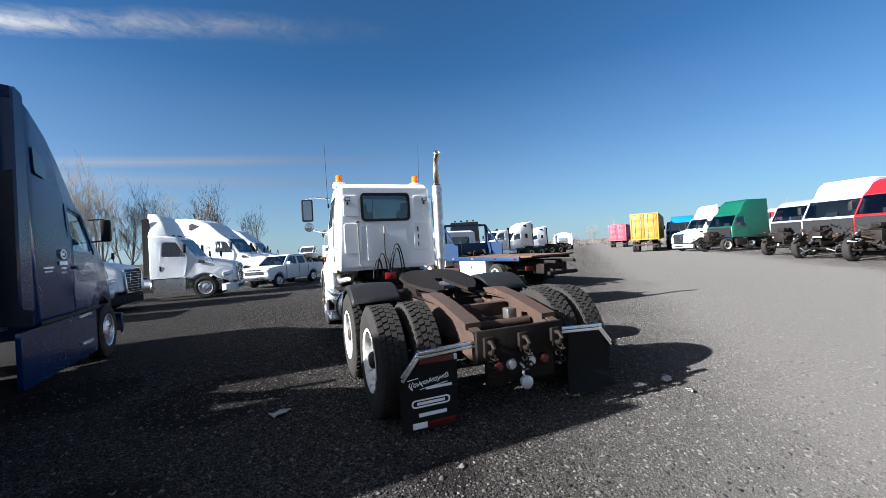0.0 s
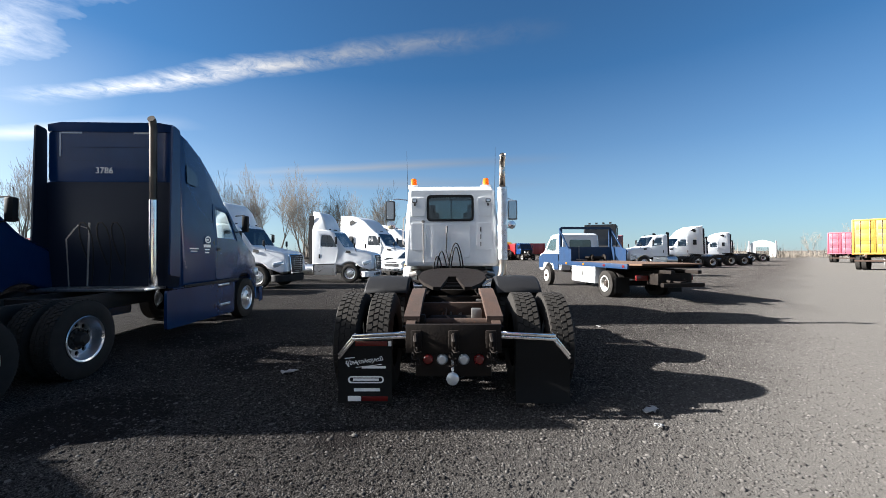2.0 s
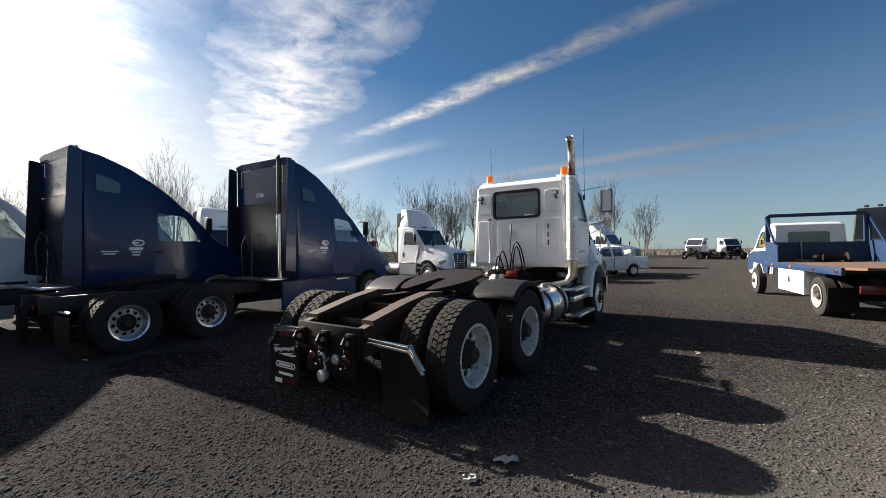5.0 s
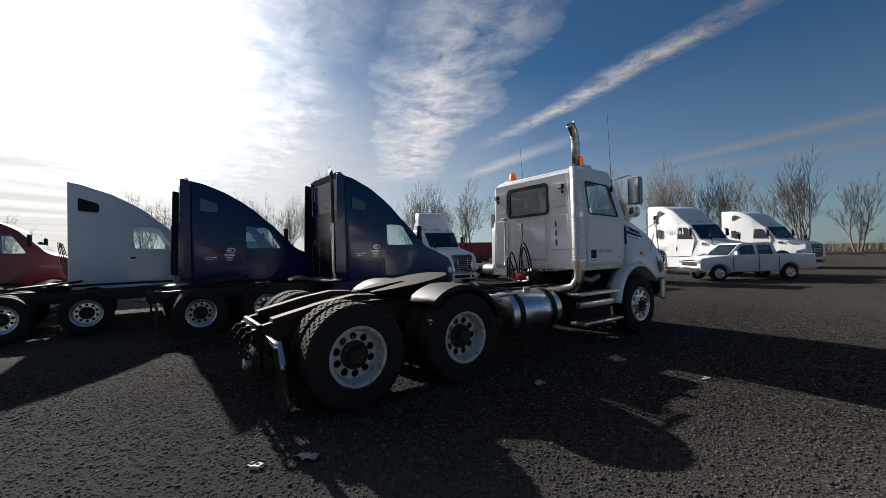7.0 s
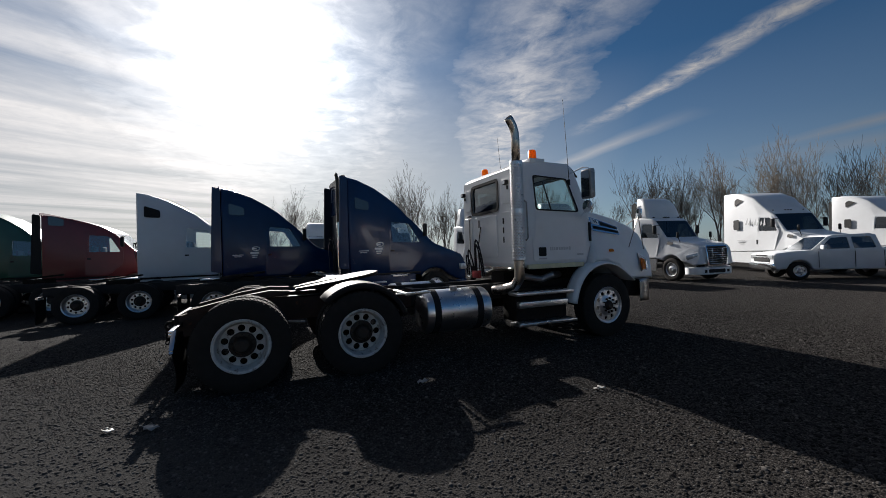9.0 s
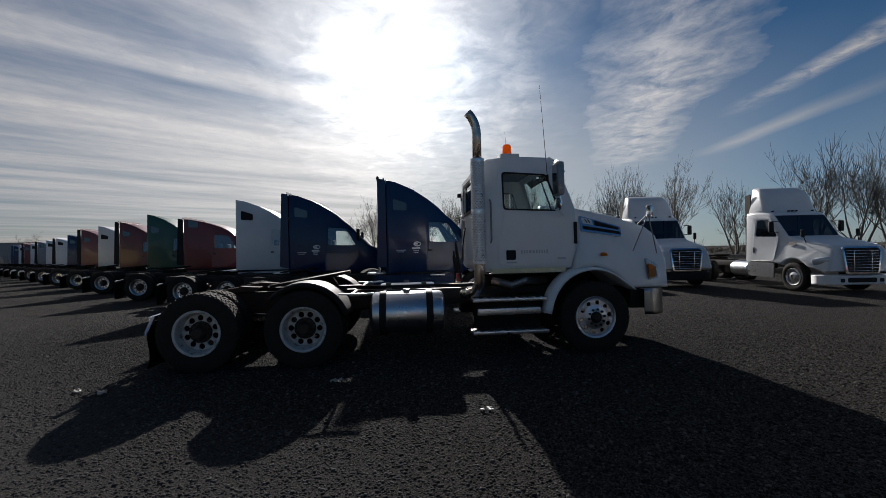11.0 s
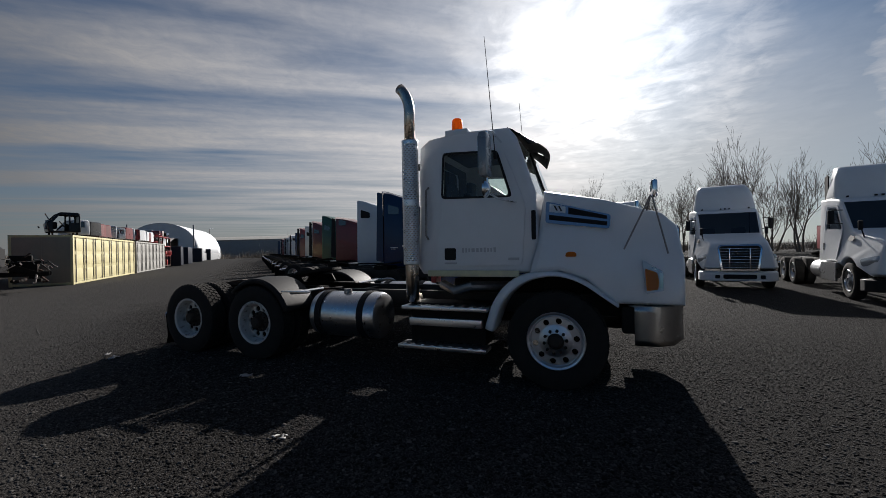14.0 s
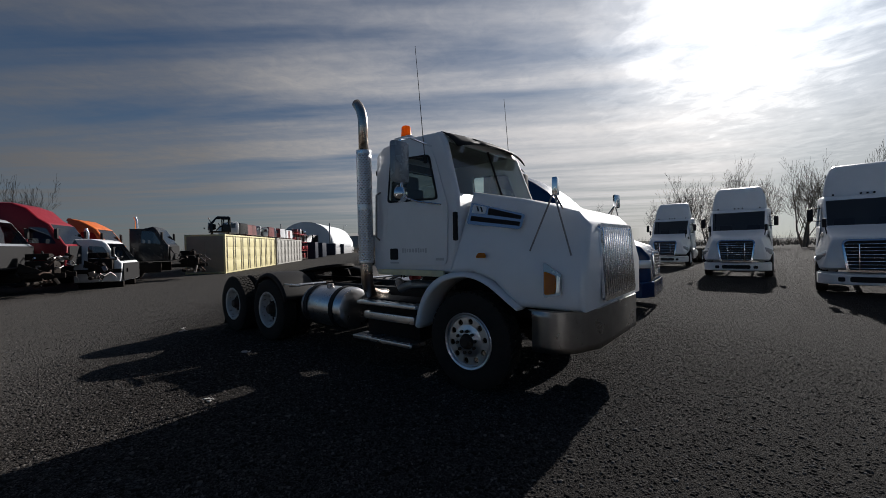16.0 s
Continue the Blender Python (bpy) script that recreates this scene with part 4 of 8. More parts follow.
    grid = [[bm.verts.new((1.11 + 0.105 * math.cos(2 * math.pi * k / seg), 4.02 + 0.105 * math.sin(2 * math.pi * k / seg), 1.40 + 1.58 * j / rows_n)) for k in range(seg)] for j in range(rows_n + 1)]
    for j in range(rows_n):
        for k in range(seg):
            if 3 < j < rows_n - 4 and j % 2 == 0 and (k + j // 2) % 2 == 0 and not (61 < j < 68):
                continue
            bm.faces.new((grid[j][k], grid[j][(k + 1) % seg], grid[j + 1][(k + 1) % seg], grid[j + 1][k]))
    g = part("heat_guard", bm, ALU, stack, "perforated chrome heat guard")
    g.modifiers.new("thick", "SOLIDIFY").thickness = 0.003
    # cab
    prof = [(4.12, 1.27), (5.50, 1.29), (5.60, 1.62), (5.58, 2.24), (5.35, 2.93), (5.25, 3.06), (4.6, 3.08), (4.2, 3.03), (4.075, 2.93), (4.06, 1.36)]
    win = soften([(4.43, 2.23), (5.30, 2.20), (5.12, 2.76), (4.43, 2.80)], 0.05)
    body, gl = shell(prof, cab_width, 0.07, [win], glazed=(3,), skip=(8,))
    cab = part("cab", body, WHITE, T, "white painted day cab shell")
    cab.modifiers.new("thick", "SOLIDIFY").thickness = 0.02
    pn = part("cab_glass", gl, DUSTYGLASS, cab, "dusty windscreen and door glass")
    pn.visible_shadow = False
    bm = B()
    zt, zb = 2.93, 1.36
    wall = [(-cab_width(4, zb) + 0.07, zb), (cab_width(4, zb) - 0.07, zb), (cab_width(4, zt) - 0.07, zt), (-cab_width(4, zt) + 0.07, zt)]
    rear_win = rounded(-0.50, 2.29, 0.45, 2.79, 0.07)
    slab(bm, wall, lambda u, v, d: (u, 4.062 + d, v), 0.03, [rear_win])
    part("cab_back_wall", bm, WHITE, cab, "white pressed back wall of the cab")
    for r in [(s * 0.72 - 0.17, 1.62, s * 0.72 + 0.17, 2.22) for s in (-1, 1)] + [(s * 0.73 - 0.15, 2.36, s * 0.73 + 0.15, 2.78) for s in (-1, 1)] + [(-0.45, 1.45, 0.40, 2.2)]:
        bm = B()
        slab(bm, rounded(*r, 0.05), lambda u, v, d: (u, 4.06 - d, v), 0.014)
        bmesh.ops.bevel(bm, geom=[e for e in bm.edges if e.calc_length() < 0.5 or True], offset=0.004, segments=1, affect="EDGES")
        part("pressed_panel", bm, WHITE, cab)
    for k in range(3):
        bm = B()
        box(bm, (0.64, 4.04, 1.75 + 0.16 * k), (0.02, 0.02, 0.10), 0.005)
        part("vent_slot", bm, PLASTIC, cab)
    bm = B()
    slab(bm, rounded(-0.54, 2.25, 0.49, 2.83, 0.09), lambda u, v, d: (u, 4.05 - d, v), 0.012, [rounded(-0.49, 2.30, 0.44, 2.78, 0.06)])
    part("window_seal", bm, PLASTIC, cab)
    bm = B()
    slab(bm, rounded(-0.50, 2.29, 0.45, 2.79, 0.07), lambda u, v, d: (u, 4.07 + d, v), 0.005)
    pn = part("rear_window", bm, MIDGLASS, cab, "rear cab window")
    pn.visible_shadow = False
    for s in (-1, 1):
        bm = B()
        box(bm, (s * 0.80, 4.0, 2.70), (0.11, 0.07, 0.08), 0.02)
        box(bm, (s * 0.80, 4.04, 2.62), (0.03, 0.03, 0.06))
        lampb = part("back_lamp", bm, PLASTIC, cab, "black work lamp on the cab back")
        bm = B()
        slab(bm, rounded(s * 0.80 - 0.04, 2.67, s * 0.80 + 0.04, 2.73, 0.015), lambda u, v, d: (u, 3.964 - d, v), 0.004)
        part("lens", bm, CLEARLENS, lampb)
        # door
        o = soften([(4.34, 1.37), (5.42, 1.39), (5.47, 2.1), (5.22, 2.72), (5.14, 2.85), (4.36, 2.87)], 0.07)
        h = soften([(4.43, 2.23), (5.30, 2.20), (5.12, 2.76), (4.43, 2.80)], 0.05)
        bm = B()
        slab(bm, o, lambda u, v, d, s=s: (s * (cab_width(u, v) + 0.004 + d), u, v), 0.012, [h])
        door = part("door", bm, WHITE, cab, "white cab door, closed")
        bm = B()
        slab(bm, soften([(4.415, 2.215), (5.32, 2.185), (5.13, 2.775), (4.415, 2.815)], 0.06), lambda u, v, d, s=s: (s * (cab_width(u, v) + 0.012 + d), u, v), 0.010, [soften([(4.44, 2.24), (5.28, 2.21), (5.11, 2.75), (4.44, 2.79)], 0.05)])
        part("window_seal", bm, PLASTIC, door)
        bm = B()
        slab(bm, rounded(4.45, 1.45, 4.60, 1.60, 0.02), lambda u, v, d, s=s: (s * (1.045 + d), u, v), 0.010)
        part("door_handle", bm, PLASTIC, door, "black paddle door handle")
        bm = B()
        box(bm, (s * 1.05, 4.53, 1.41), (0.006, 0.16, 0.022))
        part("door_plate", bm, GREYDECAL, door)
        bm = B()
        box(bm, (s * 1.052, 5.32, 1.46), (0.006, 0.13, 0.03))
        part("door_plate", bm, GREYDECAL, door)
        if s > 0:
            bm = B()
            rnd = random.Random(8)
            x = 4.68
            while x < 5.12:
                w = rnd.uniform(0.02, 0.04)
                box(bm, (1.052, x + w / 2, 1.57), (0.003, w, 0.06 * rnd.uniform(0.7, 1)), 0)
                x += w + 0.018
            part("door_print", bm, GREYDECAL, door, "faint worn print as bars")
    # cab inside
    bm = B()
    slab(bm, [(-0.93, 1.42), (0.93, 1.42), (0.88, 2.90), (-0.88, 2.90)], lambda u, v, d: (u, 4.105 + d, v), 0.012, [rear_win])
    part("rear_lining", bm, INTERIOR, cab, "dark cab lining")
    bm = B()
    box(bm, (0, 4.68, 2.985), (1.66, 1.06, 0.02), 0.005)
    part("roof_lining", bm, INTERIOR, cab)
    for s in (-1, 1):
        bm = B()
        slab(bm, soften([(4.36, 1.40), (5.42, 1.41), (5.40, 2.17), (4.36, 2.20)], 0.05), lambda u, v, d, s=s: (s * (cab_width(u, v) - 0.05 - d), u, v), 0.012)
        part("door_lining", bm, INTERIOR, cab)
    bm = B()
    for x in (-0.5, 0.5):
        box(bm, (x, 4.55, 1.75), (0.5, 0.5, 0.14), 0.05)
        box(bm, (x, 4.32, 2.1), (0.48, 0.14, 0.75), 0.06)
        box(bm, (x, 4.33, 2.55), (0.28, 0.10, 0.20), 0.04)
    part("seat", bm, SEATCLOTH, cab, "dark cloth cab seats")
    bm = B()
    box(bm, (0, 5.35, 1.9), (1.9, 0.4, 0.45), 0.08)
    box(bm, (0, 4.8, 1.34), (1.95, 1.3, 0.06))
    part("dashboard", bm, INTERIOR, cab)
    bm = B()
    lathe(bm, [(0.21, -0.012), (0.225, 0), (0.21, 0.012), (0.197, 0)], 28, Matrix.Translation((-0.5, 5.03, 2.12)) @ pose(0, 0, 0, 0, 0, 90) @ pose(0, 0, 0, 0, 30, 0), close=True)
    tube(bm, [(-0.5, 5.03, 2.12), (-0.5, 5.3, 1.95)], 0.03, 8)
    tube(bm, [(-0.70, 5.03, 2.12), (-0.3, 5.03, 2.12)], 0.012, 6)
    part("steering_wheel", bm, PLASTIC, cab)
    # visor
    bm = B()
    n = 14
    rows = []
    for k in range(n + 1):
        x = -0.86 + 1.72 * k / n
        c = 1 - (x / 0.86) ** 2
        row = []
        for j in range(5):
            u = j / 4
            row.append(bm.verts.new((x, 5.23 + (0.13 * c + 0.26) * u, 3.07 - 0.17 * u ** 1.6 + 0.015 * c - 0.06 * u * (x / 0.86) ** 4)))
        rows.append(row)
    for a, b in zip(rows, rows[1:]):
        for j in range(4):
            if j == 2 and rows.index(a) in (3, 10):
                continue
            bm.faces.new((a[j], a[j + 1], b[j + 1], b[j]))
    v = part("sun_visor", bm, PLASTIC, T, "dark visor over the windscreen")
    v.modifiers.new("thick", "SOLIDIFY").thickness = 0.012
    bm = B()
    tube(bm, [(0, 5.592, 2.25), (0, 5.365, 2.92)], 0.014, 6)
    part("windscreen_divider", bm, PLASTIC, cab)
    for s in (-1, 1):
        bm = B()
        tube(bm, [(s * 1.03, 4.22, 1.72), (s * 1.09, 4.22, 1.76), (s * 1.07, 4.22, 2.34), (s * 1.00, 4.22, 2.38)], 0.014, 8)
        part("grab_handle", bm, STEEL, cab, "steel grab handle")
    # roof things
    for x in (-0.87, 0.80):
        bm = B()
        box(bm, (x, 4.58, 3.065), (0.24, 0.30, 0.10), 0.02)
        base = part("beacon_mount", bm, WHITE, T, "white beacon mounting box")
        bm = B()
        lathe(bm, [(0.0, 0.165), (0.05, 0.162), (0.066, 0.14), (0.074, 0.0), (0.078, -0.01)], 20, Matrix.Translation((x, 4.56, 3.115)) @ pose(0, 0, 0, 0, -90, 0))
        part("beacon", bm, AMBER, base, "amber warning beacon")
    for x in (-0.6, -0.25, 0, 0.25, 0.6):
        bm = B()
        lathe(bm, [(0.0, 0.035), (0.035, 0.03), (0.05, 0.0)], 12, Matrix.Translation((x, 5.12, 3.065)) @ pose(0, 0, 0, 0, -90, 0))
        part("marker_lamp", bm, AMBER, T, "amber roof marker lamp")
    for s, top in ((-1, 4.05), (1, 4.12)):
        bm = B()
        tube(bm, [(s * 1.06, 5.12, 2.72), (s * 1.08, 5.02, top)], [0.006, 0.003], 6)
        box(bm, (s * 1.05, 5.12, 2.70), (0.04, 0.04, 0.10), 0.01)
        part("antenna", bm, PLASTIC, T, "thin whip antenna")
    # mirrors
    for s in (-1, 1):
        bm = B()
        box(bm, (s * 1.50, 5.12, 2.60), (0.24, 0.10, 0.48), 0.04)
        mir = part("side_mirror", bm, MIRRORBACK if s > 0 else PLASTIC, T, "tall side mirror on a tube arm")
        bm = B()
        slab(bm, rounded(s * 1.5 - 0.085, 2.39, s * 1.5 + 0.085, 2.81, 0.03), lambda u, v, d: (u, 5.066 - d, v), 0.003)
        # mirror metal toned down to give a dim reflection
        part("mirror_glass", bm, surface("dim_mirror", (0.42, 0.43, 0.45), 0.10, 1.0), mir)
        bm = B()
        lathe(bm, [(0.0, 0.05), (0.07, 0.03), (0.1, 0.0), (0.1, -0.02), (0.0, -0.03)], 20, Matrix.Translation((s * 1.48, 5.12, 2.24)) @ pose(0, 0, 0, 0, 0, 90))
        part("convex_mirror", bm, CHROME, mir, "round convex mirror")
        bm = B()
        tube(bm, [(s * 1.0, 5.18, 2.86), (s * 1.35, 5.16, 2.90), (s * 1.5, 5.14, 2.86), (s * 1.5, 5.14, 2.2), (s * 1.30, 5.2, 2.15), (s * 1.05, 5.36, 2.12)], 0.013, 8)
        part("mirror_arm", bm, CHROME, mir)
    # hood
    prof = [(5.50, 1.27), (5.62, 1.30), (5.85, 1.32), (6.12, 1.22), (6.30, 1.05), (6.40, 0.97), (7.06, 0.96), (7.08, 1.40), (7.04, 1.80), (6.90, 1.95), (6.3, 2.13), (5.64, 2.27), (5.585, 1.6)]
    bm, _ = shell(prof, hood_width, 0.07)
    hood = part("hood", bm, WHITE, T, "white sloping bonnet with wheel arch")
    for s in (-1, 1):
        # fender lip and its rear leg
        bm = B()
        arc = [(5.10, 0.62), (5.16, 0.86), (5.27, 1.04), (5.42, 1.17), (5.62, 1.25), (5.85, 1.27), (6.08, 1.19), (6.26, 1.05), (6.42, 0.94)]
        wid = [0.13, 0.13, 0.13, 0.12, 0.08, 0.06, 0.05, 0.05, 0.04]
        rows = []
        for i, (y, z) in enumerate(arc):
            d = Vector(arc[min(i + 1, 8)]) - Vector(arc[max(i - 1, 0)])
            nn = Vector((-d.y, d.x)).normalized()
            o = Vector((y, z)) + nn * wid[i]
            row = [bm.verts.new((s * 0.86, y, z)), bm.verts.new((s * 1.20, y, z)), bm.verts.new((s * 1.215, y + nn.x * 0.02, z + nn.y * 0.02)), bm.verts.new((s * (1.20 if i < 4 else 1.17), o.x, o.y)), bm.verts.new((s * 1.0, o.x, o.y))]
            rows.append(row)
        for a, b in zip(rows, rows[1:]):
            for j in range(4):
                bm.faces.new((a[j], a[j + 1], b[j + 1], b[j]))
        f = part("front_fender", bm, WHITE, hood, "white front fender lip")
        sm = f.modifiers.new("smooth", "SUBSURF")
        sm.levels = sm.render_levels = 2
        f.modifiers.new("thick", "SOLIDIFY").thickness = 0.012
        # air intake with bars
        def side(y, z, d=0.0, s=s):
            return Vector((s * (hood_width(y, z) + 0.004 + d), y, z))
        bm = B()
        slab(bm, soften([(5.68, 1.87), (6.36, 1.78), (6.38, 1.94), (5.68, 2.13)], 0.03), side_fn(s, 0.0), 0.012)
        intake = part("air_intake", bm, CHROME, hood, "chrome framed side air intake")
        bm = B()
        slab(bm, [(5.72, 1.91), (6.34, 1.82), (6.34, 1.862), (5.72, 1.965)], side_fn(s, 0.014), 0.004)
        part("intake_slot", bm, PLASTIC, intake)
        bm = B()
        slab(bm, [(5.93, 1.965), (6.34, 1.895), (6.34, 1.93), (5.93, 2.045)], side_fn(s, 0.014), 0.004)
        part("intake_slot", bm, PLASTIC, intake)
        bm = B()
        slab(bm, soften([(5.72, 2.0), (5.90, 1.975), (5.90, 2.055), (5.72, 2.10)], 0.01), side_fn(s, 0.013), 0.004)
        em = part("emblem_plate", bm, FLEET, intake, "pale emblem plate with a dark shape")
        for k in range(2):
            bm = B()
            slab(bm, [(5.765 + 0.05 * k, 2.075 - 0.008 * k), (5.785 + 0.05 * k, 2.072 - 0.008 * k), (5.815 + 0.05 * k, 2.01 - 0.008 * k), (5.795 + 0.05 * k, 2.013 - 0.008 * k)], side_fn(s, 0.018), 0.003)
            part("emblem_shape", bm, PLASTIC, em)
        bm = B()
        slab(bm, soften([(5.90, 1.48), (6.03, 1.48), (6.01, 1.535), (5.92, 1.535)], 0.025), side_fn(s, 0.03), 0.012)
        part("marker_lamp", bm, AMBER, hood, "amber side marker")
        bm = B()
        slab(bm, soften([(6.69, 1.09), (6.86, 1.12), (6.86, 1.32), (6.665, 1.44)], 0.02), side_fn(s, 0.005), 0.02)
        tl = part("turn_lamp_frame", bm, SCUFFED, hood)
        bm = B()
        slab(bm, soften([(6.70, 1.12), (6.805, 1.135), (6.815, 1.22), (6.80, 1.31), (6.69, 1.35)], 0.02), side_fn(s, 0.027), 0.012)
        part("turn_lamp", bm, AMBER, tl, "amber turn signal lens")
        bm = B()
        slab(bm, soften([(6.82, 1.15), (6.85, 1.155), (6.85, 1.30), (6.82, 1.305)], 0.008), side_fn(s, 0.027), 0.012)
        part("lens", bm, CLEARLENS, tl)
        # hood mirror on three legs
        bm = B()
        top = Vector((s * 1.02, 6.77, 2.13))
        for foot in ((s * hood_width(6.5, 1.55), 6.50, 1.55), (s * hood_width(6.92, 1.5), 6.92, 1.5), (s * hood_width(6.75, 1.98), 6.75, 1.98)):
            tube(bm, [foot, top], 0.009, 8)
        part("mirror_leg", bm, STEEL, hood)
        bm = B()
        box(bm, top + Vector((0, 0.02, 0.05)), (0.11, 0.06, 0.19), 0.028, pose(0, 0, 0, 0, 0, 12 * s))
        part("hood_mirror", bm, CHROME, hood, "upright rounded hood mirror")
        bm = B()
        box(bm, (s * (hood_width(5.55, 1.7) - 0.005), 5.555, 1.85), (0.05, 0.05, 0.34), 0.015)
        part("hood_latch", bm, PLASTIC, hood)
    bm = B()
    slab(bm, rounded(-0.60, 1.02, 0.60, 1.82, 0.06), lambda u, v, d: (u, 7.085 + d - max(0, v - 1.4) * 0.1, v), 0.03, [rounded(-0.55, 1.07, 0.55, 1.77, 0.05)])
    for k in range(15):
        x = -0.52 + 1.04 * k / 14
        box(bm, (x, 7.09, 1.42), (0.028, 0.03, 0.72), 0.006, Matrix.Rotation(0.05, 4, "X"))
    grille = part("grille", bm, CHROME, T, "chrome grille of upright bars")
    bm = B()
    slab(bm, rounded(-0.56, 1.06, 0.56, 1.78, 0.05), lambda u, v, d: (u, 7.075 - d - max(0, v - 1.4) * 0.1, v), 0.01)
    part("grille_backing", bm, PLASTIC, grille)
    # bumper
    bm = B()
    plan = [(-1.17, 6.58), (-1.16, 6.80), (-1.05, 6.95), (-0.7, 7.09), (0.7, 7.09), (1.05, 6.95), (1.16, 6.80), (1.17, 6.58)]
    rows = []
    for x, y in plan:
        rows.append([bm.verts.new((x, y, z)) for z in (0.56, 0.62, 0.90, 0.96)] + [bm.verts.new((x * 0.97, y - 0.06, 0.97))])
    for a, b in zip(rows, rows[1:]):
        for j in range(4):
            bm.faces.new((a[j], a[j + 1], b[j + 1], b[j]))
    bp = part("bumper", bm, SCUFFED, T, "wrapped chrome front bumper, scuffed")
    bp.modifiers.new("thick", "SOLIDIFY").thickness = 0.01
    bm = B()
    box(bm, (0, 6.72, 0.78), (1.9, 0.5, 0.30), 0.03)
    part("bumper_bracket", bm, FRAMEBLACK, T)
    # hoses on the cab back
    bm = B()
    tube(bm, [(-0.10, 4.00, 2.02), (-0.12, 3.94, 1.6), (-0.05, 3.92, 1.35), (0.0, 3.9, 1.15)], 0.012, 6)
    for x0, x1, h in ((-0.33, -0.10, 0.38), (-0.08, 0.26, 0.52), (-0.02, 0.2, 0.45), (-0.40, -0.2, 0.30)):
        pts = [(x0 + (x1 - x0) * t, 3.85 - 0.06 * math.sin(math.pi * t), 1.12 + h * 1.25 * math.sin(math.pi * t) ** 0.7) for t in (k / 10 for k in range(11))]
        tube(bm, pts, 0.014, 7)
    part("air_hose", bm, PLASTIC, T, "looped black air and cable lines")
    bm = B()
    tube(bm, [(-0.10, 3.97, 2.0), (-0.10, 3.97, 2.14)], 0.022, 8)
    part("hose_hanger", bm, STEEL, T)
    bm = B()
    tube(bm, [(-0.62, 4.03, 2.2), (-0.62, 4.03, 1.42), (-0.60, 3.98, 1.35)], 0.012, 6)
    box(bm, (-0.62, 4.03, 2.25), (0.07, 0.05, 0.05), 0.01)
    part("grab_handle", bm, STEEL, T)
    bm = B()
    box(bm, (-0.05, 3.86, 1.14), (0.22, 0.08, 0.14), 0.02)
    part("air_valve", bm, RED, T, "red air line valve block")
    return T


def side_fn(s, lift):
    """Places on the flank of the hood, lifted off it."""
    return lambda u, v, d: (s * (hood_width(u, v) + 0.004 + lift + d), u, v)


main_truck()

# ---- other tractors; origin on the ground under the front axle, nose to +y ----
def arch(y, r=0.60, z=0.5, bottom=0.55, n=7):
    """The wheel arch of a side outline, from back to front."""
    a0 = math.asin((bottom - z) / r)
    return [(y - r * math.cos(a0 + (math.pi - 2 * a0) * k / n), z + r * math.sin(a0 + (math.pi - 2 * a0) * k / n)) for k in range(n + 1)]


def chassis(T, back, tandem, rim, hub, tail=True, fender=True, far=True):
    ty = TYRE_FAR if far else TYRE
    bm = B()
    for s in (-1, 1):
        box(bm, (s * 0.43, (back + tandem[1] - 0.8) / 2, 0.86), (0.09, abs(back - tandem[1]) + 1.0, 0.26), 0.01)
    for y in (tandem[1] - 0.7, tandem[1] + 0.66, tandem[0] + 0.6):
        box(bm, (0, y, 0.86), (0.9, 0.1, 0.24), 0.01)
    for y in tandem:
        tube(bm, [(-0.95, y, 0.51), (0.95, y, 0.51)], 0.08, 10)
        box(bm, (0, y, 0.55), (0.4, 0.4, 0.36), 0.08)
    part("chassis_frame", bm, FRAMEBLACK, T)
    bm = B()
    half = [(0.0, 0.55), (0.22, 0.52), (0.40, 0.40), (0.48, 0.1), (0.42, -0.40), (0.24, -0.6), (0.15, -0.6), (0.08, -0.1)]
    ym = (tandem[0] + tandem[1]) / 2
    slab(bm, half + [(-x, y) for x, y in reversed(half[1:])], lambda u, v, d: (u, ym + v, 1.14 + d + v * 0.1), 0.05)
    box(bm, (0, ym, 1.04), (0.8, 0.5, 0.14), 0.02)
    part("fifth_wheel", bm, GREASE, T, "greasy fifth wheel plate")
    for s in (-1, 1):
        for y in tandem:
            wheel(T, s * 1.08, y, 0.51, ty, rim, hub, 0.33, 33 * y)
        if tail:
            bm = B()
            box(bm, (s * 0.93, tandem[1] - 0.78, 0.40), (0.60, 0.015, 0.62), 0.004)
            part("mudflap", bm, FLAP, T)
            bm = B()
            tube(bm, [(s * 0.45, tandem[1] - 0.76, 0.78), (s * 1.2, tandem[1] - 0.76, 0.76)], 0.03, 8)
            part("flap_bracket", bm, CHROME, T)
            bm = B()
            box(bm, (s * 0.34, tandem[1] - 0.80, 0.78), (0.20, 0.04, 0.10), 0.01)
            part("tail_lamp", bm, REDLENS, T, "red tail lamp")


def cab_inside(T, y, z, w):
    bm = B()
    for x in (-0.5, 0.5):
        box(bm, (x, y, z), (0.5, 0.5, 0.14), 0.05)
        box(bm, (x, y - 0.24, z + 0.38), (0.48, 0.14, 0.75), 0.06)
    part("seat", bm, SEATCLOTH, T)
    bm = B()
    box(bm, (0, y + 0.75, z + 0.15), (w * 1.85, 0.35, 0.4), 0.06)
    part("dashboard", bm, INTERIOR, T)


def plate(T, name, poly, x, thick, mat, label="", both=True):
    for s in (-1, 1) if both else (1,):
        bm = B()
        slab(bm, poly, (lambda u, v, d, s=s: (s * ((x(u, v) if callable(x) else x) + d), u, v)), thick)
        part(name, bm, mat, T, label)


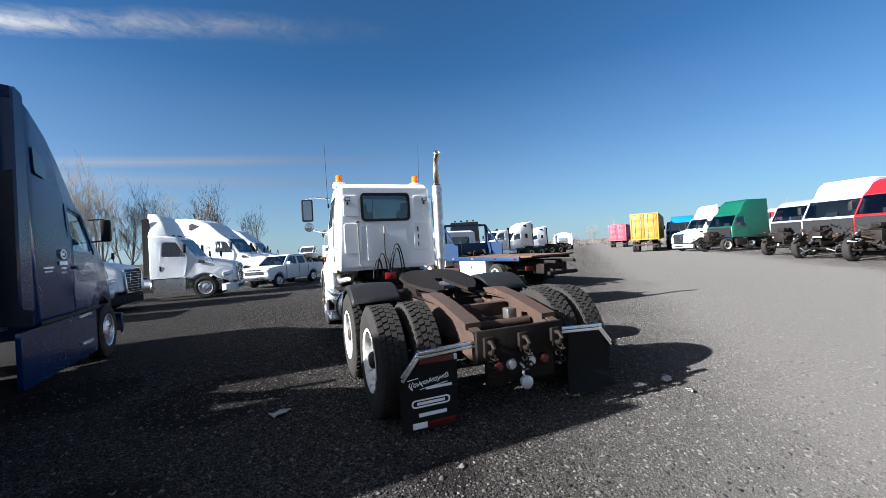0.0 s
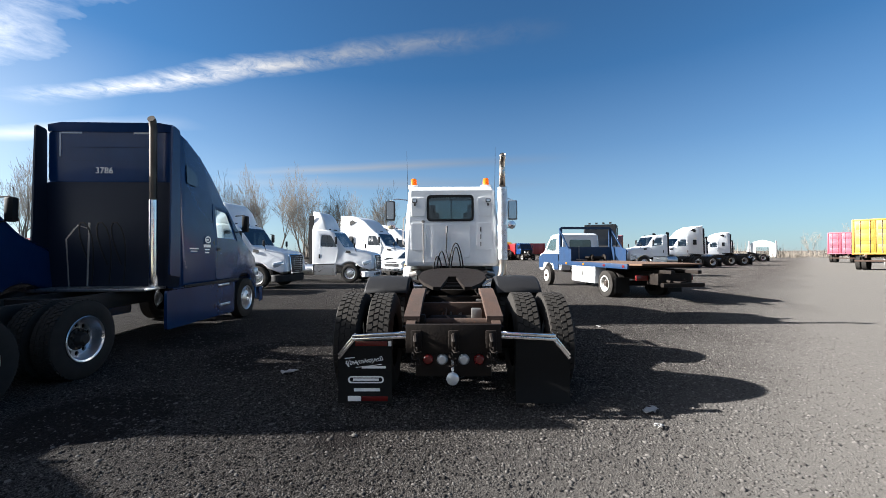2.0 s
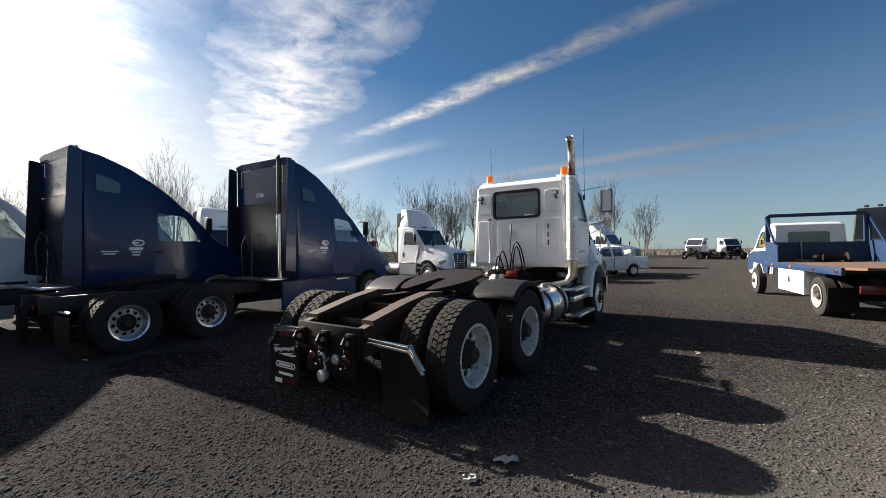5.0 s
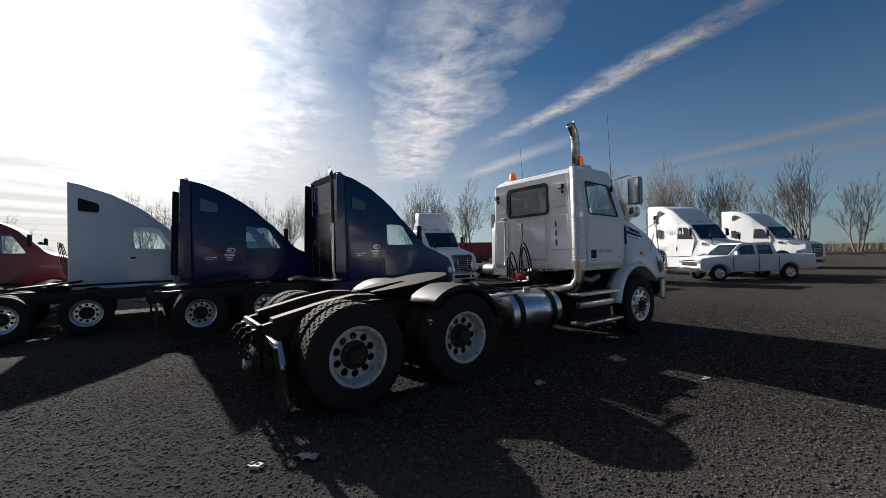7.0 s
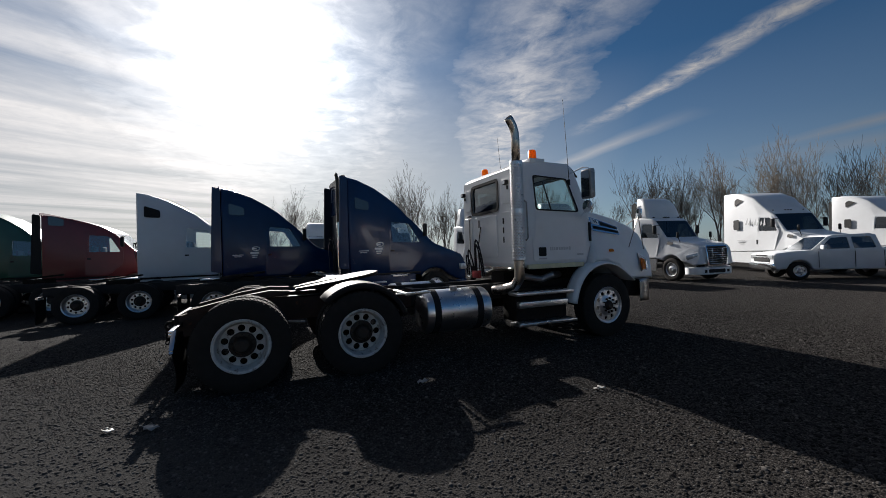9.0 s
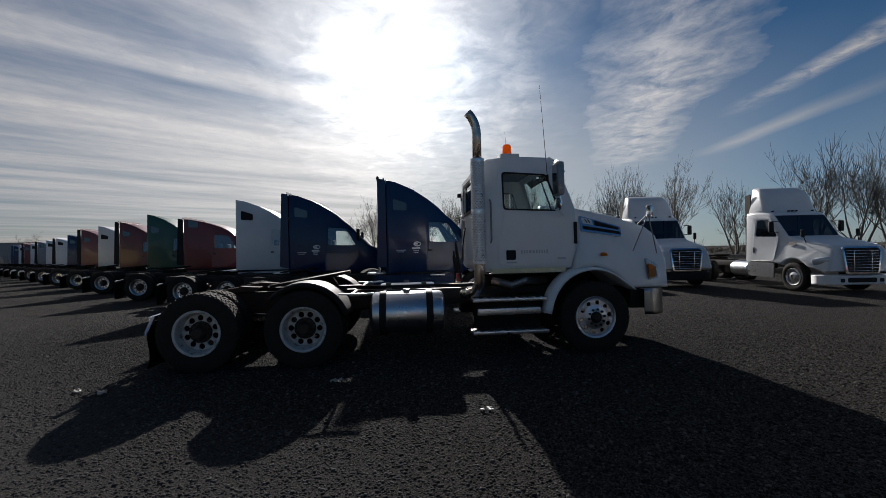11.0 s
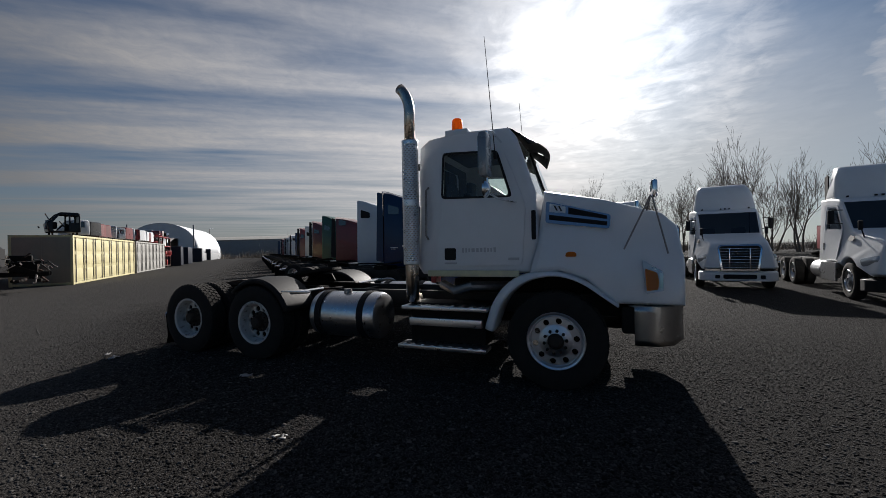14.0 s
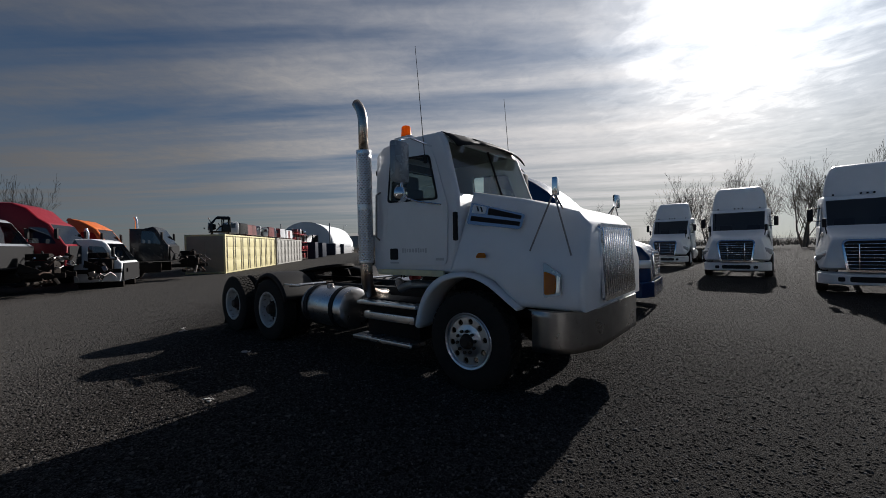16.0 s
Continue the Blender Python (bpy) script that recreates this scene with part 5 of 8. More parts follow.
def mirrors(T, y, z, w, mat):
    for s in (-1, 1):
        bm = B()
        box(bm, (s * (w + 0.20), y, z), (0.15, 0.11, 0.40), 0.04)
        m = part("side_mirror", bm, mat, T, "tall side mirror")
        for a, b in ((0.2, 0.26), (-0.2, -0.22)):
            bm = B()
            tube(bm, [(s * (w - 0.05), y + 0.02, z + a), (s * (w + 0.18), y, z + b * 0.8)], 0.014, 6)
            part("mirror_arm", bm, PLASTIC, m)


def shorten(T, k, but=()):
    """Draws the sleeper behind the doors together along the truck."""
    for o in T.children_recursive:
        if o in but or o.data.users > 1:
            continue
        if o.location.y < -1:
            o.location.y = -1 + (o.location.y + 1) * k
        elif o.location.length < 0.01:
            for v in o.data.vertices:
                if v.co.y < -1:
                    v.co.y = -1 + (v.co.y + 1) * k


def aero_sleeper(label, paint, at, roof=4.12, stacks=True, emblem=False, fairing=True, rim=None, group="parked semi tractors", far=True, skirt=None):
    """A long aerodynamic sleeper tractor with a rounded roof that falls to the windscreen."""
    T = thing("sleeper_tractor", label, "truck", at, group)
    rim = rim or RIM_DEEP_ALU
    skirt = skirt or paint
    k = roof - 2.82

    def wid(y, z):
        return lin(y, (-3.6, lin(z, (0.4, 1.22), (2.4, 1.22), (4.2, 1.14))), (-0.8, lin(z, (0.4, 1.2), (2.2, 1.14), (3.0, 1.02))), (0.3, 1.12), (1.4, 0.86))
    prof = [(-3.55, 1.0), (-0.95, 1.0)] + arch(0, 0.62, 0.5, 0.9) + [(1.1, 0.62), (1.32, 0.70), (1.30, 1.30), (1.10, 1.55), (0.05, 1.92), (-0.10, 2.02), (-0.72, 2.68), (-0.88, 2.80),
            (-1.25, 2.82 + k * 0.26), (-1.75, 2.82 + k * 0.50), (-2.35, 2.82 + k * 0.74), (-3.1, 2.82 + k * 0.94), (-3.55, roof)]
    g = len(prof) - 8
    win = soften([(-1.66, 1.98), (-0.52, 1.96), (-0.86, 2.56), (-1.66, 2.62)], 0.07)
    bm, gl = shell(prof, wid, 0.09, [win], glazed=(g,))
    body = part("cab_body", bm, paint, T, "one-piece cab and sleeper body")
    body.modifiers.new("thick", "SOLIDIFY").thickness = 0.02
    p = part("cab_glass", gl, GLASS, body)
    p.visible_shadow = False
    cab_inside(T, -1.45, 1.45, 1.05)
    # skirts, steps
    for s in (-1, 1):
        bm = B()
        slab(bm, soften([(-4.12 if emblem else -3.45, 0.30), (-0.75, 0.27), (-0.72, 0.98), (-4.12 if emblem else -3.45, 0.98)], 0.06), lambda u, v, d, s=s: (s * (1.20 - d), u, v), 0.05)
        part("side_skirt", bm, skirt, T, "side skirt panel")
        bm = B()
        box(bm, (s * 1.17, -1.3, 0.50), (0.12, 0.62, 0.05), 0.01)
        part("step", bm, ALU, T, "bright door step")
        bm = B()
        box(bm, (s * 1.20, -1.35, 0.94), (0.06, 0.66, 0.04), 0.01)
        part("step", bm, ALU, T, "bright door step")
        bm = B()
        box(bm, (s * 1.215, -2.0, 1.02), (0.02, 2.9, 0.05), 0.008)
        part("side_trim", bm, PLASTIC, body)
        wheel(T, s * 1.04, 0, 0.51, TYRE_FAR, RIM_FRONT_ALU, HUB_ALU, 0, 12)
        bm = B()
        slab(bm, soften([(-3.25, 2.98), (-2.65, 2.96), (-2.65, 3.20), (-3.25, 3.34)], 0.07), lambda u, v, d, s=s: (s * (wid(u, v) + 0.002 + d), u, v), 0.012)
        w = part("sleeper_window", bm, DARKGLASS if paint is not FLEET else PLASTIC, body, "small dark sleeper window")
        bm = B()
        o = soften([(-1.82, 1.08), (-0.88, 1.08), (-0.46, 1.5), (-0.42, 1.98), (-0.80, 2.64), (-1.82, 2.72)], 0.08)
        slab(bm, o, lambda u, v, d, s=s: (s * (wid(u, v) + d), u, v), 0.012, [soften([(-1.70, 1.94), (-0.48, 1.92), (-0.84, 2.60), (-1.70, 2.66)], 0.07)])
        d = part("door", bm, paint, body)
        bm = B()
        box(bm, (s * (wid(-1.65, 1.7) + 0.02), -1.65, 1.72), (0.02, 0.16, 0.05), 0.008)
        part("door_handle", bm, PLASTIC, d)
        bm = B()
        box(bm, (s * 0.80, 1.12, 1.12), (0.36, 0.34, 0.22), 0.06, Matrix.Rotation(s * 0.4, 4, "Z"))
        part("headlamp", bm, CLEARLENS, T, "clear swept headlamp")
        if fairing:
            bm = B()
            far_end = -3.98
            slab(bm, soften([(far_end, 1.25), (-3.56, 1.2), (-3.56, roof - 0.02), (far_end + 0.12, roof + 0.02)], 0.06), lambda u, v, dd, s=s: (s * (1.19 - dd), u, v), 0.03)
            # on navy trucks the left extender is darker than the right
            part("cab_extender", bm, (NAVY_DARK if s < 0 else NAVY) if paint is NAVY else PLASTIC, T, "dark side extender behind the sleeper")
    if fairing:
        bm = B()
        slab(bm, [(-1.12, 0), (1.12, 0), (1.10, 0.12), (0.85, 0.16), (-0.85, 0.16), (-1.10, 0.12)], lambda u, v, d: (u, -3.57 - d - v * 0.4, roof - 0.06 + v), 0.03)
        part("roof_lip", bm, paint, T)
    # nose
    bm = B()
    slab(bm, rounded(-0.48, 0.78, 0.48, 1.42, 0.09), lambda u, v, d: (u, 1.325 + d - max(0, v - 1.25) * 0.2, v), 0.03, [rounded(-0.43, 0.83, 0.43, 1.37, 0.07)])
    for j in range(7):
        box(bm, (0, 1.335, 0.87 + 0.075 * j), (0.88, 0.02, 0.02), 0.004)
    gr = part("grille", bm, CHROME, T, "chrome slatted grille")
    bm = B()
    slab(bm, rounded(-0.44, 0.82, 0.44, 1.38, 0.07), lambda u, v, d: (u, 1.316 - d, v), 0.01)
    part("grille_backing", bm, PLASTIC, gr)
    bm = B()
    plan = [(-1.18, 0.75), (-1.12, 1.15), (-0.8, 1.38), (0.8, 1.38), (1.12, 1.15), (1.18, 0.75)]
    rows = [[bm.verts.new((x, y, z)) for z in (0.32, 0.36, 0.66, 0.70)] for x, y in plan]
    for a, b in zip(rows, rows[1:]):
        for j in range(3):
            bm.faces.new((a[j], a[j + 1], b[j + 1], b[j]))
    bp = part("bumper", bm, skirt, T)
    bp.modifiers.new("thick", "SOLIDIFY").thickness = 0.02
    mirrors(T, -0.42, 2.35, 1.12, PLASTIC)
    if stacks:
        for s in (1,):
            bm = B()
            tube(bm, [(s * 0.84, -3.85, 2.55), (s * 0.84, -3.85, roof - 0.05), (s * 0.84, -3.88, roof + 0.09), (s * 0.84, -3.93, roof + 0.12)], 0.066, 14)
            st = part("exhaust_pipe", bm, SOOT, T, "tall sooty exhaust stack")
            bm = B()
            tube(bm, [(s * 0.84, -3.85, 1.05), (s * 0.84, -3.85, 2.6)], 0.078, 14)
            part("muffler", bm, CHROME, st, "bright lower muffler")
    # air lines, catwalk on the frame
    bm = B()
    box(bm, (0, -4.0, 1.02), (1.9, 0.8, 0.05), 0.01)
    part("catwalk", bm, ALU, T, "aluminium catwalk plate")
    bm = B()
    for x in (-0.3, 0.0, 0.25):
        pts = [(x + 0.12 * math.sin(6 * t), -3.7 - 0.25 * math.sin(math.pi * t), 1.1 + 1.1 * math.sin(math.pi * t * 0.9)) for t in (j / 10 for j in range(11))]
        tube(bm, pts, 0.014, 6)
    part("air_hose", bm, PLASTIC, T)
    shorten(T, 0.71)
    chassis(T, -2.6, (-4.88, -6.25), rim, HUB_DEEP, far=far)
    if emblem:
        made = set(T.children_recursive)
        bm = B()
        slab(bm, rounded(-1.12, 2.96, 1.12, roof - 0.06, 0.05), lambda u, v, d: (u, -3.555 - d, v), 0.02)
        for z in (3.35, 3.6):
            box(bm, (0, -3.58, z), (1.4, 0.02, 0.02))
        part("back_panel", bm, paint, body, "blue upper back panel")
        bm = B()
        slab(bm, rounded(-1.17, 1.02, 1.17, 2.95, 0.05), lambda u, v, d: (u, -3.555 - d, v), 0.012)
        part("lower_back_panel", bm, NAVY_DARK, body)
        bm = B()
        tube(bm, [(-0.35, -3.75, 1.05), (-0.33, -3.72, 2.2)], 0.016, 6)
        tube(bm, [(-0.6, -3.85, 1.0), (-0.62, -3.9, 1.9), (-0.45, -3.85, 2.15), (-0.35, -3.76, 2.1)], 0.012, 6)
        part("hose_stand", bm, STEEL, T)
        lettering("unit_number", "3786", 0.16, WHITEDECAL, body, pose(-0.15, -3.585, 3.16, 90, 0, 0), "white unit number")
        for x, y0 in ((-0.72, 3.86), (0.55, 3.86)):
            bm = B()
            box(bm, (x, -3.582, y0), (0.36, 0.008, 0.04))
            box(bm, (x - 0.2 if x < 0 else x + 0.2, -3.582, y0 - 0.22), (0.03, 0.008, 0.44))
            part("reflector_strip", bm, GREYDECAL, body)
        for s in (-1, 1):
            bm = B()
            slab(bm, [(-2.22 + 0.17 * math.cos(a), 1.92 + 0.075 * math.sin(a)) for a in (2 * math.pi * j / 20 for j in range(20))], lambda u, v, d, s=s: (s * (wid(u, v) + 0.002 + d), u, v), 0.003,
                 [[(-2.22 + 0.13 * math.cos(a), 1.92 + 0.045 * math.sin(a)) for a in (2 * math.pi * j / 16 for j in range(16))]])
            part("door_emblem", bm, WHITEDECAL, body, "white oval door emblem")
            for y0, y1, z0, z1 in ((-2.36, -2.20, 1.90, 1.94), (-2.46, -2.10, 1.76, 1.82), (-2.40, -2.16, 1.70, 1.73), (-2.38, -2.18, 1.64, 1.665), (-3.15, -2.72, 1.72, 1.745), (-3.1, -2.8, 1.67, 1.69)):
                bm = B()
                box(bm, (s * (wid(-2.3, 1.8) + 0.004), (y0 + y1) / 2, (z0 + z1) / 2), (0.006, y1 - y0, z1 - z0))
                part("print_bar", bm, WHITEDECAL, body)
        shorten(T, 0.71, made)
    return T


def hood_daycab(label, paint, at, tall=True, sleeper=0.0, group="parked semi tractors", art=False, bumper_mat=None):
    """A modern bonneted tractor: day cab with roof fairing, or with a raised-roof sleeper of the given length."""
    T = thing("daycab_tractor" if not sleeper else "sleeper_tractor", label, "truck", at, group)
    back = -2.15 - sleeper
    top = 3.95 if tall else 3.4

    def wid(y, z):
        return lin(y, (-2.5, lin(z, (0.4, 1.2), (2.4, 1.2), (4.1, 1.08))), (-1.0, lin(z, (0.4, 1.18), (2.2, 1.08), (3.0, 0.96))), (0.0, lin(z, (0.5, 1.18), (1.25, 1.15), (1.60, 1.04), (1.95, 0.88))), (0.85, lin(z, (0.5, 1.15), (1.1, 1.11), (1.45, 0.98), (1.75, 0.80))), (1.2, lin(z, (0.5, 1.02), (1.1, 0.96), (1.4, 0.86), (1.7, 0.72))))
    head = [(back, 1.0), (-0.95, 1.0)] + arch(0, 0.62, 0.5, 0.9) + [(1.02, 0.70), (1.18, 0.76), (1.18, 1.40), (1.10, 1.54), (0.92, 1.63), (-0.30, 1.88), (-0.42, 1.95), (-0.98, 2.74), (-1.18, 2.86)]
    g = len(head) - 3
    if sleeper:
        roof = [(-1.5, 3.15), (-2.0, 3.62), (-2.7, 3.92), (-3.3, 4.0), (back, 4.0)]
    else:
        roof = [(-1.7, 2.92), (back, 2.92)]
    win = soften([(-1.66, 1.98), (-0.74, 1.94), (-1.10, 2.58), (-1.62, 2.62)], 0.09)
    bm, gl = shell(head + roof, wid, 0.08, [win], glazed=(g,))
    body = part("cab_body", bm, paint, T, "cab body with sloping bonnet")
    body.modifiers.new("thick", "SOLIDIFY").thickness = 0.02
    p = part("cab_glass", gl, DARKGLASS, body)
    p.visible_shadow = False
    cab_inside(T, -1.55, 1.45, 1.05)
    if not sleeper and tall:
        fair = [(-2.25, 2.84), (-1.30, 2.84), (-1.33, 2.96), (-1.42, 3.24), (-1.56, 3.56), (-1.74, top - 0.14), (-1.95, top - 0.03), (-2.25, top)]
        bm, _ = shell(fair, lambda y, z: lin(z, (2.8, 1.00), (3.5, 0.95), (4.0, 0.80)), 0.14)
        part("roof_fairing", bm, paint, T, "raised roof air fairing")
    for s in (-1, 1):
        bm = B()
        slab(bm, soften([(back + 0.15, 0.45), (-0.78, 0.42), (-0.75, 0.98), (back + 0.15, 0.98)], 0.06), lambda u, v, d, s=s: (s * (1.19 - d), u, v), 0.05)
        part("side_skirt", bm, paint if sleeper else ALU, T, "side step panel")
        bm = B()
        lathe(bm, [(0.0, -0.5), (0.26, -0.49), (0.30, -0.45), (0.30, 0.45), (0.26, 0.49), (0.0, 0.5)], 28, Matrix.Translation((s * 0.88, back - 0.45, 0.70)) @ pose(0, 0, 0, 0, 0, 90))
        part("fuel_tank", bm, ALU, T, "aluminium fuel tank")
        wheel(T, s * 1.02, 0, 0.51, TYRE_FAR, RIM_FRONT_ALU, HUB_ALU, 0, 12)
        bm = B()
        slab(bm, soften([(-1.85, 1.05), (-0.80, 1.05), (-0.66, 1.92), (-1.06, 2.68), (-1.80, 2.74)], 0.10), lambda u, v, d, s=s: (s * (wid(u, v) + d), u, v), 0.012, [soften([(-1.70, 1.94), (-0.70, 1.90), (-1.09, 2.62), (-1.66, 2.66)], 0.09)])
        d = part("door", bm, paint, body)
        bm = B()
        box(bm, (s * (wid(-1.7, 1.6) + 0.018), -1.72, 1.45), (0.02, 0.07, 0.22), 0.008)
        part("door_handle", bm, PLASTIC, d)
        bm = B()
        box(bm, (0, 0, 0), (0.26, 0.48, 0.22), 0.07, pose(s * 0.93, 0.88, 1.08, 14, 0, s * 30))
        part("headlamp", bm, CLEARLENS, T, "clear wraparound headlamp")
        bm = B()
        slab(bm, soften([(-0.28, 1.62), (0.02, 1.60), (-0.02, 1.72), (-0.26, 1.76)], 0.03), lambda u, v, d, s=s: (s * (wid(u, v) + d), u, v), 0.01)
        part("side_vent", bm, PLASTIC, body)
        bm = B()
        box(bm, (s * (wid(0.25, 1.85) + 0.06), 0.20, 2.02), (0.10, 0.08, 0.26), 0.03)
        tube(bm, [(s * (wid(0.25, 1.85) + 0.05), 0.20, 1.95), (s * (wid(0.25, 1.6) - 0.1), 0.28, 1.66)], 0.016, 6)
        part("hood_mirror", bm, PLASTIC, T, "black hood mirror")
        bm = B()
        slab(bm, soften([(back - 0.30, 1.15), (back + 0.02, 1.15), (back + 0.02, (4.0 if sleeper else top) - 0.25), (back - 0.26, (4.0 if sleeper else top) - 0.28)], 0.05), lambda u, v, dd, s=s: (s * (0.94 - dd), u, v), 0.03)
        part("cab_extender", bm, PLASTIC, T, "black side extender")
        if sleeper:
            bm = B()
            slab(bm, soften([(back + 0.8, 3.3), (back + 1.3, 3.55), (back + 0.95, 3.7), (back + 0.78, 3.6)], 0.05), lambda u, v, dd, s=s: (s * (wid(u, v) + dd), u, v), 0.01)
            slab(bm, rounded(back + 0.75, 2.1, back + 1.1, 2.6, 0.06), lambda u, v, dd, s=s: (s * (wid(u, v) + dd), u, v), 0.01)
            part("sleeper_window", bm, PLASTIC, body, "dark sleeper windows")
            if art:
                bm = B()
                rnd = random.Random(5)
                for j in range(7):
                    slab(bm, [(back + 1.45 + 0.16 * j + rnd.uniform(0, .05), 2.2 + rnd.uniform(0, .15)), (back + 1.60 + 0.16 * j, 2.25 + rnd.uniform(0, .1)), (back + 1.62 + 0.14 * j, 2.45 + rnd.uniform(0, .25)), (back + 1.5 + 0.16 * j, 2.4)], lambda u, v, dd, s=s: (s * (wid(u, v) + 0.002 + dd), u, v), 0.003)
                part("door_print", bm, GREYDECAL, body, "faded grey graphic")
                for j in range(3):
                    bm = B()
                    box(bm, (s * (wid(back + 1.6, 1.5) + 0.004), back + 1.2, 1.55 - 0.08 * j), (0.006, 0.5 - 0.1 * j, 0.03))
                    part("print_bar", bm, GREYDECAL, body)
    for x in (-0.75, -0.14, 0, 0.14, 0.75):
        bm = B()
        box(bm, (x, -1.27, 2.93), (0.05, 0.09, 0.05), 0.012)
        part("marker_lamp", bm, PLASTIC, T, "dark roof marker lamp")
    # nose
    bm = B()
    def nose(u, v, d):
        return (u, 1.235 + d - 0.06 * u * u - max(0, v - 1.36) * 0.5, v)
    slab(bm, soften([(-0.52, 0.66), (0.52, 0.66), (0.62, 1.44), (0.54, 1.54), (-0.54, 1.54), (-0.62, 1.44)], 0.06), nose, 0.045, [soften([(-0.475, 0.71), (0.475, 0.71), (0.57, 1.42), (0.51, 1.49), (-0.51, 1.49), (-0.57, 1.42)], 0.05)])
    for j in range(8):
        z = 0.76 + 0.092 * j
        box(bm, (0, 1.254 - max(0, z - 1.36) * 0.5, z), (0.95 + 0.24 * (z - 0.7), 0.024, 0.014), 0.005)
    for x in (-0.28, 0.28):
        box(bm, (x, 1.260, 1.06), (0.020, 0.018, 0.70), 0.004)
    gr = part("grille", bm, CHROME, T, "chrome framed grille")
    bm = B()
    slab(bm, soften([(-0.50, 0.68), (0.50, 0.68), (0.60, 1.43), (0.525, 1.52), (-0.525, 1.52), (-0.60, 1.43)], 0.05), nose, 0.012)
    part("grille_backing", bm, PLASTIC, gr)
    bm = B()
    plan = [(-1.12, 0.66), (-1.09, 0.92), (-0.97, 1.10), (-0.72, 1.22), (0.72, 1.22), (0.97, 1.10), (1.09, 0.92), (1.12, 0.66)]
    rows = [[bm.verts.new((x, y, z)) for z in (0.31, 0.35, 0.54, 0.60)] + [bm.verts.new((x * 0.95, y - 0.08, 0.65))] for x, y in plan]
    for a, b in zip(rows, rows[1:]):
        for j in range(4):
            bm.faces.new((a[j], a[j + 1], b[j + 1], b[j]))
    bp = part("bumper", bm, bumper_mat or paint, T, "bumper with lower intake")
    bp.modifiers.new("thick", "SOLIDIFY").thickness = 0.02
    bm = B()
    slab(bm, rounded(-0.46, 0.38, 0.46, 0.53, 0.05), lambda u, v, d: (u, 1.222 + d, v), 0.006)
    for s in (-1, 1):
        slab(bm, rounded(s * 0.62 - 0.07, 0.39, s * 0.62 + 0.07, 0.51, 0.03), lambda u, v, d: (u, 1.222 + d, v), 0.006)
    part("bumper_opening", bm, PLASTIC, bp)
    mirrors(T, -0.72, 2.3, 1.08, PLASTIC)
    chassis(T, back + 0.5, (-5.0 - sleeper, -6.35 - sleeper), RIM_DEEP_ALU, HUB_DEEP)
    return T


def heading(x, y, hx, hy):
    """A pose at (x, y) whose +y points along (hx, hy)."""
    return pose(x, y, 0, 0, 0, math.degrees(math.atan2(-hx, hy)))

# ---- the row beside the white tractor ----
aero_sleeper("dark blue sleeper tractor with tall stack and white door emblem", NAVY, pose(-5.85, 4.9, 0, 0, 0, 4) @ Matrix.Scale(0.91, 4), 3.93, emblem=True, far=False)
aero_sleeper("dark blue sleeper tractor parked behind its twin", NAVY, pose(-7.6, 1.75, 0, 0, 0, 3) @ Matrix.Scale(0.91, 4), 3.80, emblem=True, stacks=False)
ROW = [(FLEET, 3.75, "pale grey-white sleeper tractor in the row"), (MAROON, 3.35, "dark maroon low-roof sleeper tractor"), (GREEN, 3.95, "green high-roof sleeper tractor"),
       (MAROON, 3.85, "maroon high-roof sleeper tractor"), (FLEET, 3.9, "white high-roof sleeper tractor"), (MAROON, 3.9, "dark red sleeper tractor in the row"),
       (NAVY, 3.7, "dark navy sleeper tractor in the row"), (FLEET, 3.6, "white sleeper tractor in the row"), (FLEET, 3.6, "white sleeper tractor in the row"),
       (GREY, 3.6, "grey sleeper tractor in the row"), (FLEET, 3.6, "white sleeper tractor far down the row"), (MAROON, 3.7, "dark red sleeper tractor far down the row"),
       (FLEET, 3.6, "white sleeper tractor far down the row"), (NAVY, 3.7, "dark sleeper tractor at the row's end")]
for i, (paint, roof, label) in enumerate(ROW):
    aero_sleeper(label, paint, pose(-9.7 - 3.3 * i, -0.6 - 3.55 * i, 0, 0, 0, 2) @ Matrix.Scale(0.95, 4), roof + 0.02, stacks=False, fairing=i % 2 == 1)

# ---- white tractors facing the white truck ----
for x, y, turn, size, lab in ((-22.4, 3.6, -90, 0.98, "white day cab tractor with roof fairing, behind the blue bonnet"), (-15.8, 7.2, -90, 0.97, "white day cab tractor with roof fairing and chrome grille"),
                              (-11.0, 10.3, -95, 0.95, "white day cab tractor, clear windscreen, facing the lane"), (-7.9, 13.1, -97, 0.94, "white day cab tractor, its bumper taken off"),
                              (-4.9, 16.3, -96, 0.91, "white day cab tractor with tall roof fairing beside a pickup")):
    hood_daycab(lab, FLEET, pose(x, y, 0, 0, 0, turn) @ Matrix.Scale(size, 4), bumper_mat=PLASTIC if y == 13.1 else None)
hood_daycab("white sleeper tractor with faded grey side graphic", FLEET, pose(-3.6, 22.6, 0, 0, 0, -110), sleeper=1.7, art=True)
hood_daycab("white sleeper tractor with open side fairing", FLEET, pose(-2.9, 32.0, 0, 0, 0, -106), sleeper=1.7)


